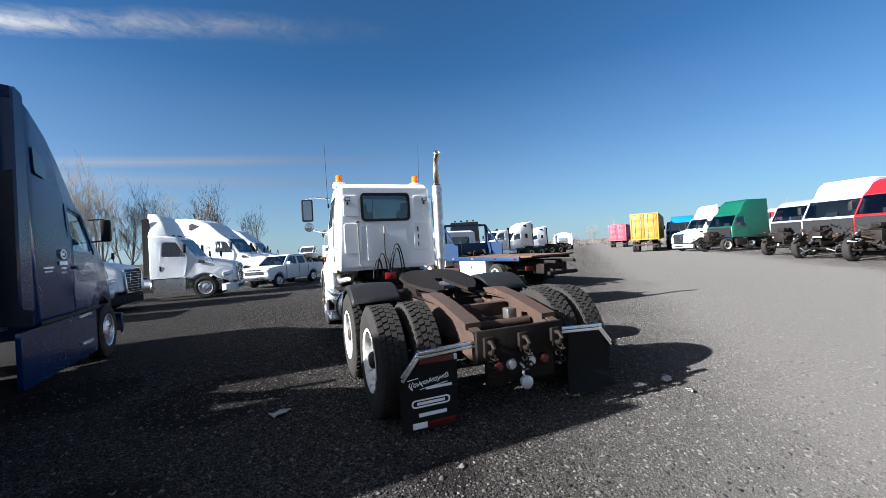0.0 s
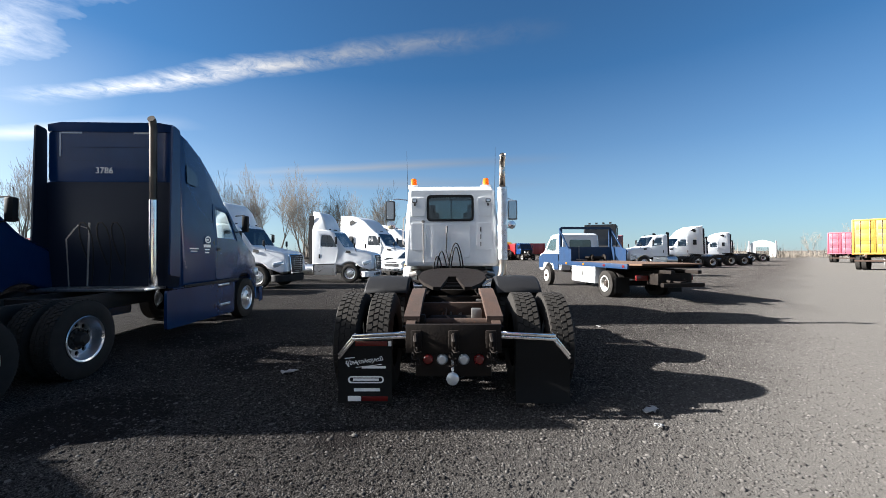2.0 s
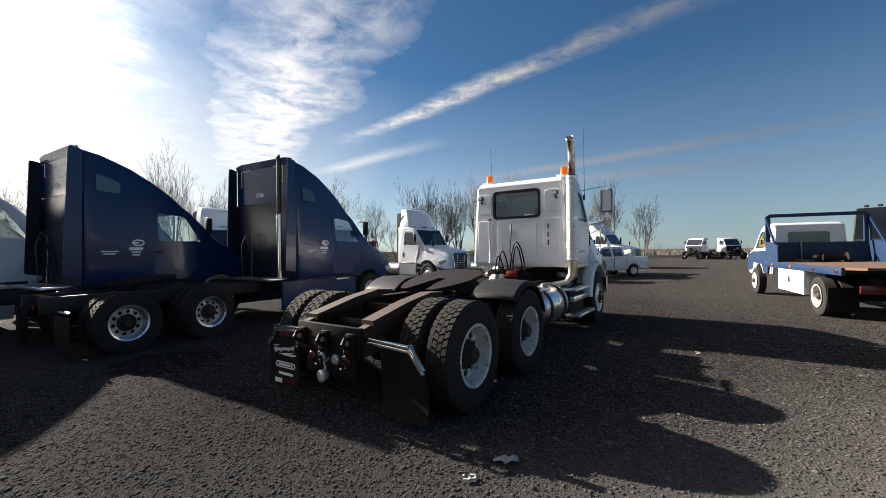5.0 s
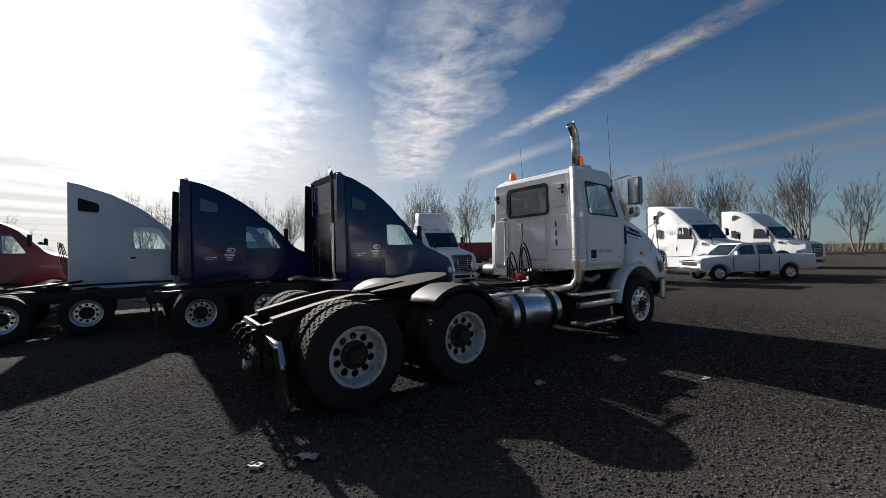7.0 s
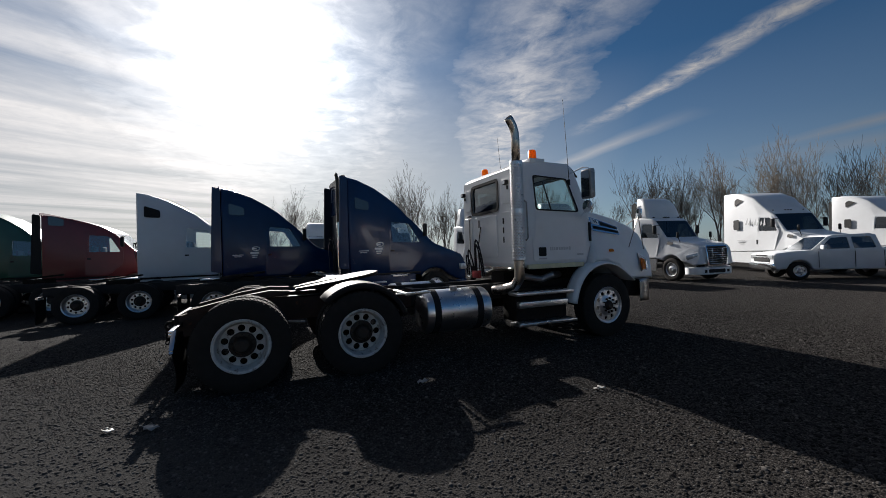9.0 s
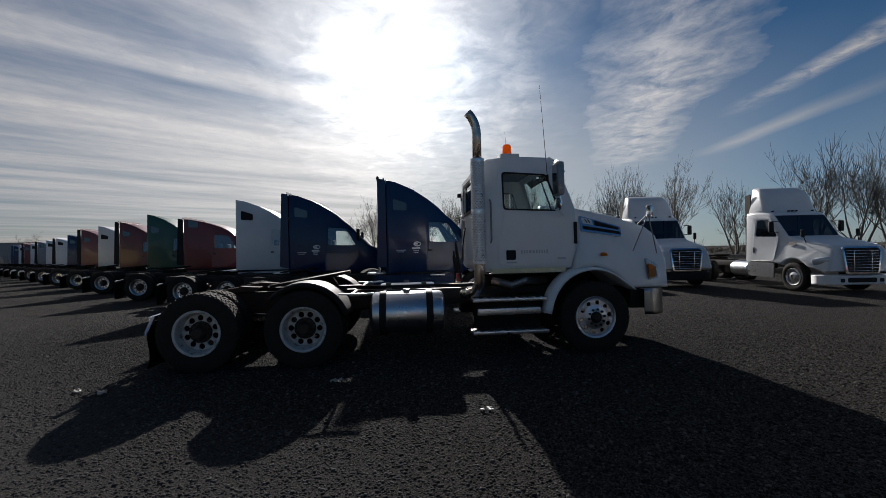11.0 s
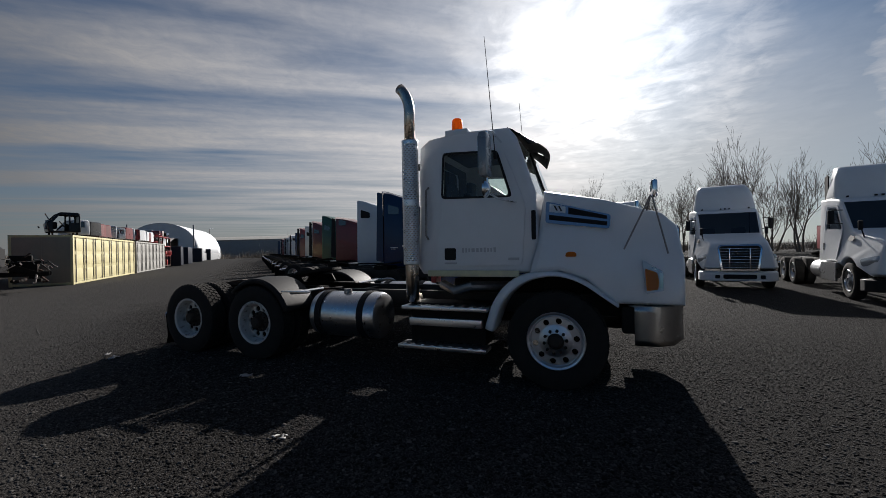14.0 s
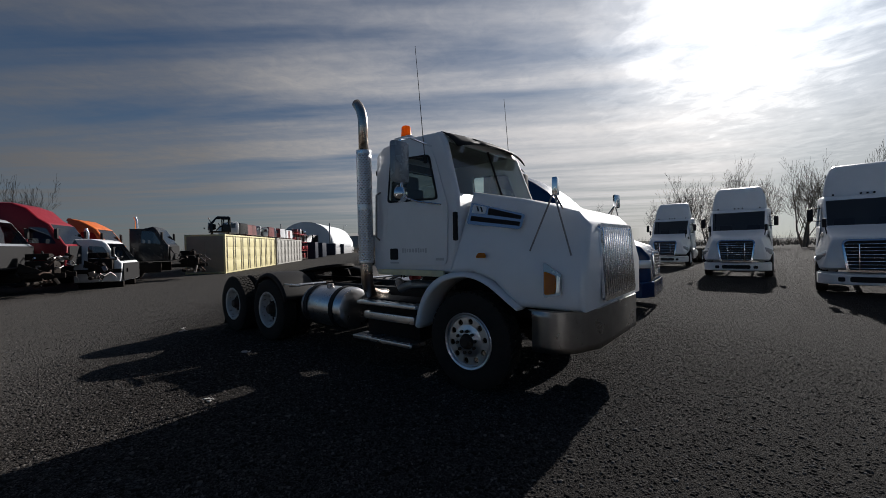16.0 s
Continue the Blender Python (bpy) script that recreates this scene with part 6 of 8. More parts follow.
# ---- tow truck ----
def tow_truck(at):
    T = thing("tow_truck", "blue and white rollback tow truck with long rusty flat deck", "tow truck", at)
    prof = [(-1.15, 0.72), (-0.62, 0.72)] + arch(0, 0.56, 0.45, 0.70, 6) + [(0.95, 0.62), (1.15, 0.70), (1.18, 1.15), (1.02, 1.42), (0.62, 1.52), (0.52, 1.58), (0.02, 2.20), (-0.12, 2.30), (-0.9, 2.34), (-1.15, 2.26)]
    g = len(prof) - 5
    w = lambda y, z: lin(z, (0.6, 0.98), (1.5, 0.98), (2.35, 0.86))
    bm, gl = shell(prof, w, 0.08, [soften([(-0.80, 1.56), (0.30, 1.54), (-0.05, 2.08), (-0.78, 2.14)], 0.06)], glazed=(g,), skip=(len(prof) - 1,))
    cab = part("cab", bm, FLEET, T, "white cab with blue lower sides")
    cab.modifiers.new("thick", "SOLIDIFY").thickness = 0.02
    part("cab_glass", gl, GLASS, cab).visible_shadow = False
    bm = B()
    slab(bm, [(-0.9, 0.72), (0.9, 0.72), (0.78, 2.26), (-0.78, 2.26)], lambda u, v, d: (u, -1.15 - d, v), 0.03, [rounded(-0.5, 1.65, 0.5, 2.05, 0.08)])
    part("cab_back_wall", bm, FLEET, cab)
    bm = B()
    slab(bm, rounded(-0.5, 1.65, 0.5, 2.05, 0.08), lambda u, v, d: (u, -1.165 - d, v), 0.006)
    part("rear_window", bm, DARKGLASS, cab)
    cab_inside(T, -0.6, 1.25, 0.85)
    for s in (-1, 1):
        bm = B()
        slab(bm, soften([(-1.12, 0.75), (-0.66, 0.75), (-0.52, 1.02), (0.50, 1.06), (0.62, 0.80), (1.1, 0.75), (1.1, 1.30), (0.6, 1.44), (-1.12, 1.46)], 0.05), lambda u, v, d, s=s: (s * (0.985 + d), u, v), 0.012)
        part("lower_panel", bm, TOWBLUE, cab, "blue painted lower cab side")
        bm = B()
        box(bm, (s * 0.75, 1.14, 0.98), (0.30, 0.10, 0.18), 0.03)
        part("headlamp", bm, CLEARLENS, cab)
        wheel(T, s * 0.95, 0, 0.45, TYRE_TOW, RIM_TOWF, HUB_FRONT)
        wheel(T, s * 1.0, -5.05, 0.45, TYRE_TOW, RIM_TOW, HUB_DEEP, 0.28)
        bm = B()
        box(bm, (s * 1.0, -3.72, 0.72), (0.42, 1.75, 0.60), 0.015)
        tb = part("toolbox", bm, FLEET, T, "white side toolbox")
        for y in (-3.3, -4.15):
            bm = B()
            box(bm, (s * 1.214, y, 0.72), (0.012, 0.80, 0.52), 0.006)
            part("toolbox_door", bm, FLEET, tb)
        bm = B()
        box(bm, (s * 1.23, -3.72, 0.74), (0.02, 0.05, 0.16), 0.005)
        part("latch", bm, HUB, tb)
        bm = B()
        box(bm, (s * 1.19, -4.05, 1.07), (0.07, 4.9, 0.16), 0.012)
        part("deck_rail", bm, TOWBLUE, T, "blue chipped deck side rail")
        for k, y in enumerate((-2.4, -3.8, -5.2, -6.3)):
            bm = B()
            box(bm, (s * 1.23, y, 1.07), (0.012, 0.12, 0.07), 0.004)
            part("side_reflector", bm, REDLENS if k > 1 else AMBER, T)
        bm = B()
        box(bm, (s * 0.92, -5.75, 0.45), (0.5, 0.02, 0.5), 0.004)
        part("mudflap", bm, FLAP, T)
        bm = B()
        box(bm, (s * 0.75, -6.5, 0.72), (0.4, 0.06, 0.16), 0.01)
        part("tail_lamp", bm, REDLENS, T, "red tail lamp cluster")
    bm = B()
    box(bm, (0, -0.15 - 0.9, 0.72), (0.8, 0.3, 0.2))
    for s in (-1, 1):
        box(bm, (s * 0.42, -3.5, 0.74), (0.09, 6.6, 0.24), 0.01)
        box(bm, (s * 0.42, -4.5, 0.93), (0.12, 5.8, 0.10), 0.01)
    for y in (-1.6, -3.2, -4.6, -6.5):
        box(bm, (0, y, 0.74), (0.86, 0.12, 0.2), 0.01)
    tube(bm, [(-0.9, -5.05, 0.45), (0.9, -5.05, 0.45)], 0.09, 10)
    part("chassis_frame", bm, GREASE, T)
    bm = B()
    slab(bm, [(-1.17, -1.62), (1.17, -1.62), (1.17, -6.5), (0.98, -6.85), (-0.98, -6.85), (-1.17, -6.5)], lambda u, v, d: (u, v, 1.10 + d + 0.01 * max(0, -v - 6.0)), 0.05)
    part("deck", bm, DECKWOOD, T, "rusty worn steel flat deck")
    for y in (-2.4, -3.2, -4.0, -4.8, -5.6, -6.3):
        bm = B()
        box(bm, (0, y, 1.06), (2.3, 0.07, 0.08), 0.01)
        part("deck_crossbar", bm, RUST, T)
    # headboard
    bm = B()
    slab(bm, [(-1.18, 1.12), (1.18, 1.12), (1.18, 2.5), (1.08, 2.58), (-1.08, 2.58), (-1.18, 2.5)], lambda u, v, d: (u, -1.62 - d, v), 0.07, [[(-1.06, 1.72), (1.06, 1.72), (1.06, 2.48), (-1.06, 2.48)]])
    for s in (-1, 1):
        slab(bm, [(-1.66, 1.12), (-2.75, 1.12), (-2.75, 1.62), (-2.5, 1.66), (-1.66, 2.5)], lambda u, v, d, s=s: (s * (1.19 - d), u, v), 0.045, [[(-1.76, 1.74), (-2.36, 1.72), (-1.76, 2.34)]])
    part("headboard", bm, TOWBLUE, T, "blue steel headboard frame with open top")
    bm = B()
    box(bm, (0.2, -2.0, 1.22), (0.7, 0.34, 0.22), 0.03)
    lathe(bm, [(0.16, -0.28), (0.16, -0.24), (0.08, -0.22), (0.08, 0.22), (0.16, 0.24), (0.16, 0.28)], 18, Matrix.Translation((0.2, -2.3, 1.26)))
    part("winch", bm, GREASE, T, "greasy winch drum")
    bm = B()
    tube(bm, [(-0.35, -1.75, 1.2), (-0.36, -1.76, 1.75)], 0.02, 8)
    tube(bm, [(-0.5, -1.8, 1.2), (-0.3, -2.1, 1.17), (0.1, -2.0, 1.2), (0.3, -2.5, 1.17)], 0.03, 8)
    part("winch_cable", bm, STEEL, T)
    bm = B()
    box(bm, (0, -6.7, 0.70), (1.1, 0.5, 0.34), 0.03)
    box(bm, (0, -6.8, 0.58), (0.22, 1.0, 0.16), 0.02)
    box(bm, (0, -7.25, 0.56), (1.3, 0.14, 0.12), 0.02)
    for s in (-1, 1):
        box(bm, (s * 0.5, -6.3, 0.85), (0.12, 1.0, 0.14), 0.02)
        tube(bm, [(s * 0.3, -6.4, 0.8), (s * 0.25, -7.1, 0.62)], 0.05, 8)
    part("wheel_lift", bm, GREASE, T, "dark folded underlift arms")
    return T


tow_truck(pose(5.30, 13.9, 0, 0, 0, 9.0) @ Matrix.Scale(0.97, 4))


# ---- pickup ----
def pickup(at):
    T = thing("pickup_truck", "white crew cab pickup parked before the tractors", "pickup", at)
    L = 3.2
    prof = [(-0.5 - L, 0.45), (-0.46 - L, 0.45)] + arch(-L, 0.43, 0.36, 0.45, 6) + [(-L + 0.46, 0.40), (-0.50, 0.40)] + arch(0, 0.43, 0.36, 0.45, 6) + [(0.75, 0.42), (0.86, 0.55), (0.86, 1.00), (0.76, 1.08), (0.20, 1.14), (-0.42, 1.18), (-1.02, 1.68), (-1.25, 1.75), (-2.42, 1.76), (-2.58, 1.70), (-2.66, 1.20), (-1.16 - L, 1.17), (-1.19 - L, 0.5)]
    n = len(prof)
    w = lambda y, z: lin(z, (0.3, 0.88), (0.75, 0.93), (1.15, 0.89), (1.76, 0.70))
    bm, gl = shell(prof, w, 0.06, [soften([(-1.66, 1.20), (-0.66, 1.20), (-1.10, 1.62), (-1.64, 1.65)], 0.04), soften([(-2.48, 1.21), (-1.78, 1.20), (-1.77, 1.65), (-2.40, 1.64)], 0.04)], glazed=(n - 8, n - 4))
    body = part("body", bm, FLEET, T, "white pickup body")
    body.modifiers.new("thick", "SOLIDIFY").thickness = 0.015
    part("cab_glass", gl, DARKGLASS, body).visible_shadow = False
    bm = B()
    box(bm, (0, -1.9, 0.8), (1.6, 1.6, 0.3), 0.05)
    for y in (-1.5, -2.4):
        box(bm, (0, y - 0.2, 1.15), (1.4, 0.16, 0.5), 0.05)
    part("seat", bm, SEATCLOTH, body)
    bm = B()
    slab(bm, [(-0.78, -2.75), (0.78, -2.75), (0.78, -4.28), (-0.78, -4.28)], lambda u, v, d: (u, v, 1.18 + d), 0.012)
    part("bed_cover", bm, PLASTIC, T, "dark pickup bed")
    for s in (-1, 1):
        for y in (0, -L):
            wheel(T, s * 0.78, y, 0.37, TYRE_SMALL, RIM_SMALL, HUB_ALU)
        bm = B()
        box(bm, (s * 0.64, 0.82, 0.92), (0.40, 0.13, 0.17), 0.03)
        part("headlamp", bm, CLEARLENS, T)
        bm = B()
        box(bm, (s * 0.80, -1.18 - L, 0.82), (0.10, 0.05, 0.34), 0.02)
        part("tail_lamp", bm, REDLENS, T)
        bm = B()
        box(bm, (s * 1.02, -0.72, 1.27), (0.20, 0.12, 0.17), 0.04)
        part("side_mirror", bm, FLEET, T)
        for y in (-1.58, -2.45):
            bm = B()
            box(bm, (s * 0.925, y, 1.08), (0.03, 0.17, 0.04), 0.008)
            part("door_handle", bm, FLEET, body)
        bm = B()
        for y in (-0.62, -1.78, -2.68):
            box(bm, (s * 0.920, y, 0.80), (0.022, 0.012, 0.62))
        part("door_gap", bm, PLASTIC, body)
    bm = B()
    box(bm, (0, 0.86, 0.98), (0.84, 0.05, 0.07), 0.01)
    box(bm, (0, 0.86, 0.80), (1.20, 0.05, 0.16), 0.02)
    part("grille", bm, PLASTIC, T)
    bm = B()
    box(bm, (0, 0.85, 0.55), (1.78, 0.20, 0.26), 0.06)
    box(bm, (0, 0.885, 0.895), (1.22, 0.03, 0.05), 0.01)
    part("bumper", bm, CHROME, T, "chrome front bumper")
    bm = B()
    box(bm, (0, -1.2 - L, 0.5), (1.6, 0.12, 0.18), 0.03)
    part("bumper", bm, CHROME, T, "chrome rear bumper")
    return T


pickup(pose(-2.9, 18.9, 0, 0, 0, 143) @ Matrix.Scale(0.94, 4))


# ---- containers ----
def shipping_container(label, at, length, paint, side=None, doors=0, lift=0.0, height=2.6, group=""):
    """Origin at a lower corner; length along +y, width along +x. doors: pairs of doors along the -x side."""
    T = thing("shipping_container", label, "container", at, group)
    W, H, z0 = 2.44, height, lift
    side = side or paint
    bm = B()
    for x in (0.05, W - 0.05):
        for y in (0.05, length - 0.05):
            box(bm, (x, y, z0 + H / 2), (0.12, 0.12, H), 0.01)
        for z in (z0 + 0.08, z0 + H - 0.06):
            box(bm, (x, length / 2, z), (0.10, length - 0.2, 0.12), 0.01)
    for y in (0.05, length - 0.05):
        for z in (z0 + 0.08, z0 + H - 0.06):
            box(bm, (W / 2, y, z), (W - 0.2, 0.10, 0.12), 0.01)
    part("corner_frame", bm, paint, T)

    def corrugated(n, along, at_fn, nm, mat):
        bm = B()
        pts = []
        for k in range(n):
            for f, d in ((0.0, 0.0), (0.3, 0.0), (0.5, 0.036), (0.8, 0.036)):
                pts.append(((k + f) * along / n, d))
        pts.append((along, 0.0))
        lo = [bm.verts.new(at_fn(u, d, z0 + 0.12)) for u, d in pts]
        hi = [bm.verts.new(at_fn(u, d, z0 + H - 0.1)) for u, d in pts]
        for i in range(len(pts) - 1):
            bm.faces.new((lo[i], lo[i + 1], hi[i + 1], hi[i]))
        o = part(nm, bm, mat, T)
        o.modifiers.new("thick", "SOLIDIFY").thickness = 0.006
        return o
    corrugated(int(length / 0.28), length - 0.2, lambda u, d, z: (W - 0.03 - d, 0.1 + u, z), "side_panel", side)
    corrugated(8, W - 0.2, lambda u, d, z: (0.1 + u, length - 0.03 - d, z), "end_panel", side)
    if doors:
        n = doors * 2
        w = (length - 0.2) / n
        for k in range(n):
            y = 0.1 + w * (k + 0.5)
            bm = B()
            box(bm, (0.03, y, z0 + H / 2), (0.05, w - 0.05, H - 0.30), 0.012)
            for z in (0.55, 1.3, 2.05):
                box(bm, (0.0, y, z0 + z), (0.02, w - 0.28, 0.56), 0.01)
            dr = part("door", bm, paint, T, "pale panelled side door")
            for yy in (y - w * 0.36, y + w * 0.36):
                bm = B()
                tube(bm, [(-0.03, yy, z0 + 0.12), (-0.03, yy, z0 + H - 0.1)], 0.018, 8)
                box(bm, (-0.035, yy, z0 + 1.2), (0.03, 0.10, 0.05), 0.008)
                part("lock_rod", bm, STEEL, dr)
        bm = B()
        box(bm, (W / 2, 0.03, z0 + H / 2), (W - 0.2, 0.04, H - 0.2), 0.01)
        box(bm, (W / 2, 0.005, z0 + H / 2), (0.03, 0.02, H - 0.25), 0.004)
        part("end_panel", bm, side, T)
    else:
        corrugated(int(length / 0.28), length - 0.2, lambda u, d, z: (0.03 + d, 0.1 + u, z), "side_panel", side)
        for k in range(2):
            bm = B()
            x = 0.12 + (W - 0.24) * (k + 0.5) / 2
            box(bm, (x, 0.03, z0 + H / 2), ((W - 0.24) / 2 - 0.03, 0.05, H - 0.26), 0.01)
            for z in (0.5, 1.3, 2.1):
                box(bm, (x, 0.0, z0 + z), ((W - 0.24) / 2 - 0.2, 0.02, 0.5), 0.01)
            dr = part("door", bm, paint, T)
            for xx in (x - 0.25, x + 0.25):
                bm = B()
                tube(bm, [(xx, -0.03, z0 + 0.12), (xx, -0.03, z0 + H - 0.1)], 0.018, 8)
                part("lock_rod", bm, STEEL, dr)
    bm = B()
    box(bm, (W / 2, length / 2, z0 + H - 0.02), (W - 0.1, length - 0.1, 0.04), 0.005)
    box(bm, (W / 2, length / 2, z0 + 0.14), (W - 0.1, length - 0.1, 0.06), 0.005)
    part("roof_and_floor", bm, side, T)
    if lift:
        bm = B()
        for x in (0.7, 1.74):
            box(bm, (x, length / 2, z0 - 0.12), (0.12, length, 0.24), 0.01)
        box(bm, (W / 2, 0.0, z0 - 0.45), (2.2, 0.08, 0.12), 0.01)
        part("trailer_frame", bm, RUST, T)
        for y in (1.2, 2.5):
            for s in (-1, 1):
                m = Matrix.Translation((W / 2, 0, 0))
                wx = W / 2 + s * 1.05
                o = part("wheel", RIM_DEEP, None, T, at=Matrix.Translation((wx, y, 0.51)) @ (pose(0, 0, 0, 0, 0, 180) if s < 0 else Matrix()))
                part("tyre", TYRE_FAR, None, o)
                part("inner_tyre", TYRE_FAR, None, o, at=Matrix.Translation((-0.33, 0, 0)))
        for x in (0.6, 1.84):
            bm = B()
            box(bm, (x, length - 2.5, 0.45), (0.12, 0.12, 0.9), 0.01)
            part("landing_leg", bm, STEEL, T)
    return T


RU = math.degrees(math.atan2(-ROAD_U.x, ROAD_U.y))      # +y along the road to the domes
C0 = Vector((-6.6, -19.4, 0))       # corner of the first container
# -x side must look to the row: mirror by turning along the road the other way
shipping_container("pale yellow side-door container by the lane", pose(C0.x, C0.y, 0, 0, 0, RU) @ Matrix.Diagonal((-1, 1, 1, 1)), 12.19, PALEYELLOW, CONTSIDE, doors=4)
shipping_container("grey side-door container, one door open", pose(C0.x + ROAD_U.x * 12.9, C0.y + ROAD_U.y * 12.9, 0, 0, 0, RU) @ Matrix.Diagonal((-1, 1, 1, 1)), 12.0, CONTGREY, CONTSIDE, doors=4)
shipping_container("yellow container on a rusty trailer chassis", heading(29.8, 25.8, 0.80, 0.60), 12.2, YELLOW, lift=1.15)
shipping_container("pink container on a trailer chassis", heading(45.5, 44.5, 0.78, 0.62), 12.2, PINK, lift=1.0)


# ---- dismantled trucks ----
def engine_heap(T, y0, seed, front=1.0):
    """Bared engine and front axle: block, radiator frame, pipes, brackets."""
    rnd = random.Random(seed)
    bm = B()
    box(bm, (0, y0 + front * 0.45, 1.05), (0.5, 0.85, 0.5), 0.06)
    box(bm, (0, y0 + front * 0.35, 1.45), (0.32, 0.7, 0.24), 0.05)
    part("engine_block", bm, GREASE, T, "bared greasy engine")
    bm = B()
    for s in (-1, 1):
        box(bm, (s * 0.42, y0 + 0.45, 0.76), (0.07, 1.6, 0.18), 0.01)
    tube(bm, [(-1.0, y0 + 0.35, 0.5), (1.0, y0 + 0.35, 0.5)], 0.07, 8)
    part("bare_frame", bm, GREASE, T, "dark bared frame ends")
    for k in range(16):
        bm = B()
        a = Vector((rnd.uniform(-0.9, 0.9), y0 + rnd.uniform(0.0, 1.1), rnd.uniform(0.5, 1.5)))
        pts = [a]
        for j in range(4):
            pts.append(pts[-1] + Vector((rnd.uniform(-0.3, 0.3), rnd.uniform(-0.2, 0.2), rnd.uniform(-0.22, 0.2))))
        tube(bm, pts, rnd.uniform(0.012, 0.045), 6)
        part("engine_pipe", bm, rnd.choice((STEEL, GREASE, PLASTIC, PLASTIC, RUST, ALU)), T)
    for k in range(12):
        bm = B()
        box(bm, (rnd.uniform(-0.85, 0.85), y0 + rnd.uniform(0.1, 1.1), rnd.uniform(0.45, 1.45)), (rnd.uniform(0.06, 0.24), rnd.uniform(0.05, 0.22), rnd.uniform(0.06, 0.26)), 0.02, pose(0, 0, 0, rnd.uniform(-30, 30), rnd.uniform(-30, 30), rnd.uniform(0, 90)))
        part("engine_bracket", bm, rnd.choice((STEEL, GREASE, GREASE, RUST)), T)
    for s in (-1, 1):
        bm = B()
        slab(bm, [(y0 + 0.05, 0.95), (y0 + 1.0, 0.75), (y0 + 1.05, 0.80), (y0 + 0.1, 1.25)], lambda u, v, d, s=s: (s * (0.75 - d), u, v), 0.03)
        part("fender_brace", bm, GREASE, T)


def stripped_cab(label, paint, at, roof=2.95, sleeper=0.0, high=0.0, engine=True, seed=1, wheels=True, stack=False, group="dismantled trucks", lying=False):
    """A tractor with no bonnet: cab, perhaps a sleeper, the engine open before it. Origin under the front axle; lying: the cab alone, set down on the ground."""
    if lying:
        at = at @ Matrix.Translation((0, 0, -0.78))
    T = thing("stripped_tractor", label, "truck", at, group)
    back = -2.0 - sleeper
    prof = [(back, 1.05), (-0.35, 1.05), (-0.28, 1.85), (-0.38, 1.95), (-0.85, 2.75), (-1.0, 2.86)]
    g = 3
    if high:
        prof += [(-1.2, 3.0), (-1.55, 2.95 + high * 0.7), (-2.0, 2.95 + high), (back, 2.95 + high)]
    else:
        prof += [(-1.4, roof), (back, roof)]
    w = lambda y, z: lin(z, (1.0, 1.16), (2.2, 1.14), (3.0, 1.04), (4.1, 1.0))
    bm, gl = shell(prof, w, 0.08, [soften([(-1.5, 2.0), (-0.62, 1.96), (-0.95, 2.6), (-1.48, 2.64)], 0.07)], glazed=(g,))
    body = part("cab_body", bm, paint, T, "cab body without its bonnet")
    body.modifiers.new("thick", "SOLIDIFY").thickness = 0.02
    part("cab_glass", gl, DARKGLASS, body).visible_shadow = False
    bm = B()
    slab(bm, [(-1.05, 1.10), (1.05, 1.10), (1.05, 1.86), (-1.05, 1.86)], lambda u, v, d: (u, -0.27 + d, v), 0.02)
    part("firewall", bm, PLASTIC, T, "dark bared firewall")
    cab_inside(T, -1.35, 1.45, 1.05)
    for s in (-1, 1):
        bm = B()
        slab(bm, soften([(-1.75, 1.1), (-0.5, 1.1), (-0.45, 1.92), (-0.88, 2.68), (-1.72, 2.74)], 0.07), lambda u, v, d, s=s: (s * (w(u, v) + d), u, v), 0.012, [soften([(-1.54, 1.96), (-0.58, 1.92), (-0.94, 2.64), (-1.52, 2.68)], 0.07)])
        part("door", bm, paint, body)
        if not lying:
            bm = B()
            box(bm, (s * 1.1, -1.1, 0.72), (0.24, 0.9, 0.5), 0.03)
            part("step_box", bm, GREASE, T)
        if wheels:
            wheel(T, s * 1.02, 0.1, 0.51, TYRE_FAR, RIM_DEEP, HUB_DEEP)
    mirrors(T, -0.55, 2.35, 1.1, PLASTIC)
    if stack:
        bm = B()
        tube(bm, [(-1.1, back - 0.25, 0.80), (-1.1, back - 0.25, 3.3), (-1.1, back - 0.32, 3.5)], 0.075, 12)
        part("exhaust_pipe", bm, CHROME, T, "chrome exhaust stack")
    if engine:
        engine_heap(T, 0.0, seed)
    if lying:
        for x in (-0.75, 0.75):
            bm = B()
            box(bm, (x, -1.15, 0.92), (0.16, 1.6, 0.28), 0.02)
            part("skid_rail", bm, GREASE, T)
    else:
        chassis(T, back + 0.3, (back - 1.9, back - 3.25), RIM_DEEP, HUB_DEEP, tail=False)
    return T


HL = (-0.88, 0.47)
stripped_cab("pale grey stripped tractor with bared engine, beside the lane", GREY, heading(2.9, -12.8, *HL), seed=11, wheels=False)
stripped_cab("dark stripped tractor with a tall red sleeper", DEEPRED, heading(0.9, -14.6, *HL), sleeper=1.6, high=0.65, engine=True, seed=12, wheels=False)
stripped_cab("white stripped day cab with chrome stack, set down on the ground", FLEET, heading(-0.9, -14.9, *HL), engine=False, seed=13, stack=True, wheels=False, lying=True)
stripped_cab("orange stripped cab behind others", ORANGE, heading(-1.2, -18.6, *HL), roof=3.1, engine=False, seed=14, high=0.35)
stripped_cab("black stripped day cab with chrome stack by the container", BLACKPAINT, heading(-3.3, -17.0, *HL), seed=15, stack=True, wheels=False, roof=2.75)
HR = (-0.99, 0.05)
stripped_cab("red stripped cab with open engine at the lane's edge", RED, heading(20.2, 4.5, *HR), high=0.5, sleeper=1.2, seed=21)
stripped_cab("white tall stripped sleeper cab with bared engine", FLEET, heading(22.0, 7.2, *HR), high=0.8, sleeper=1.6, seed=22)
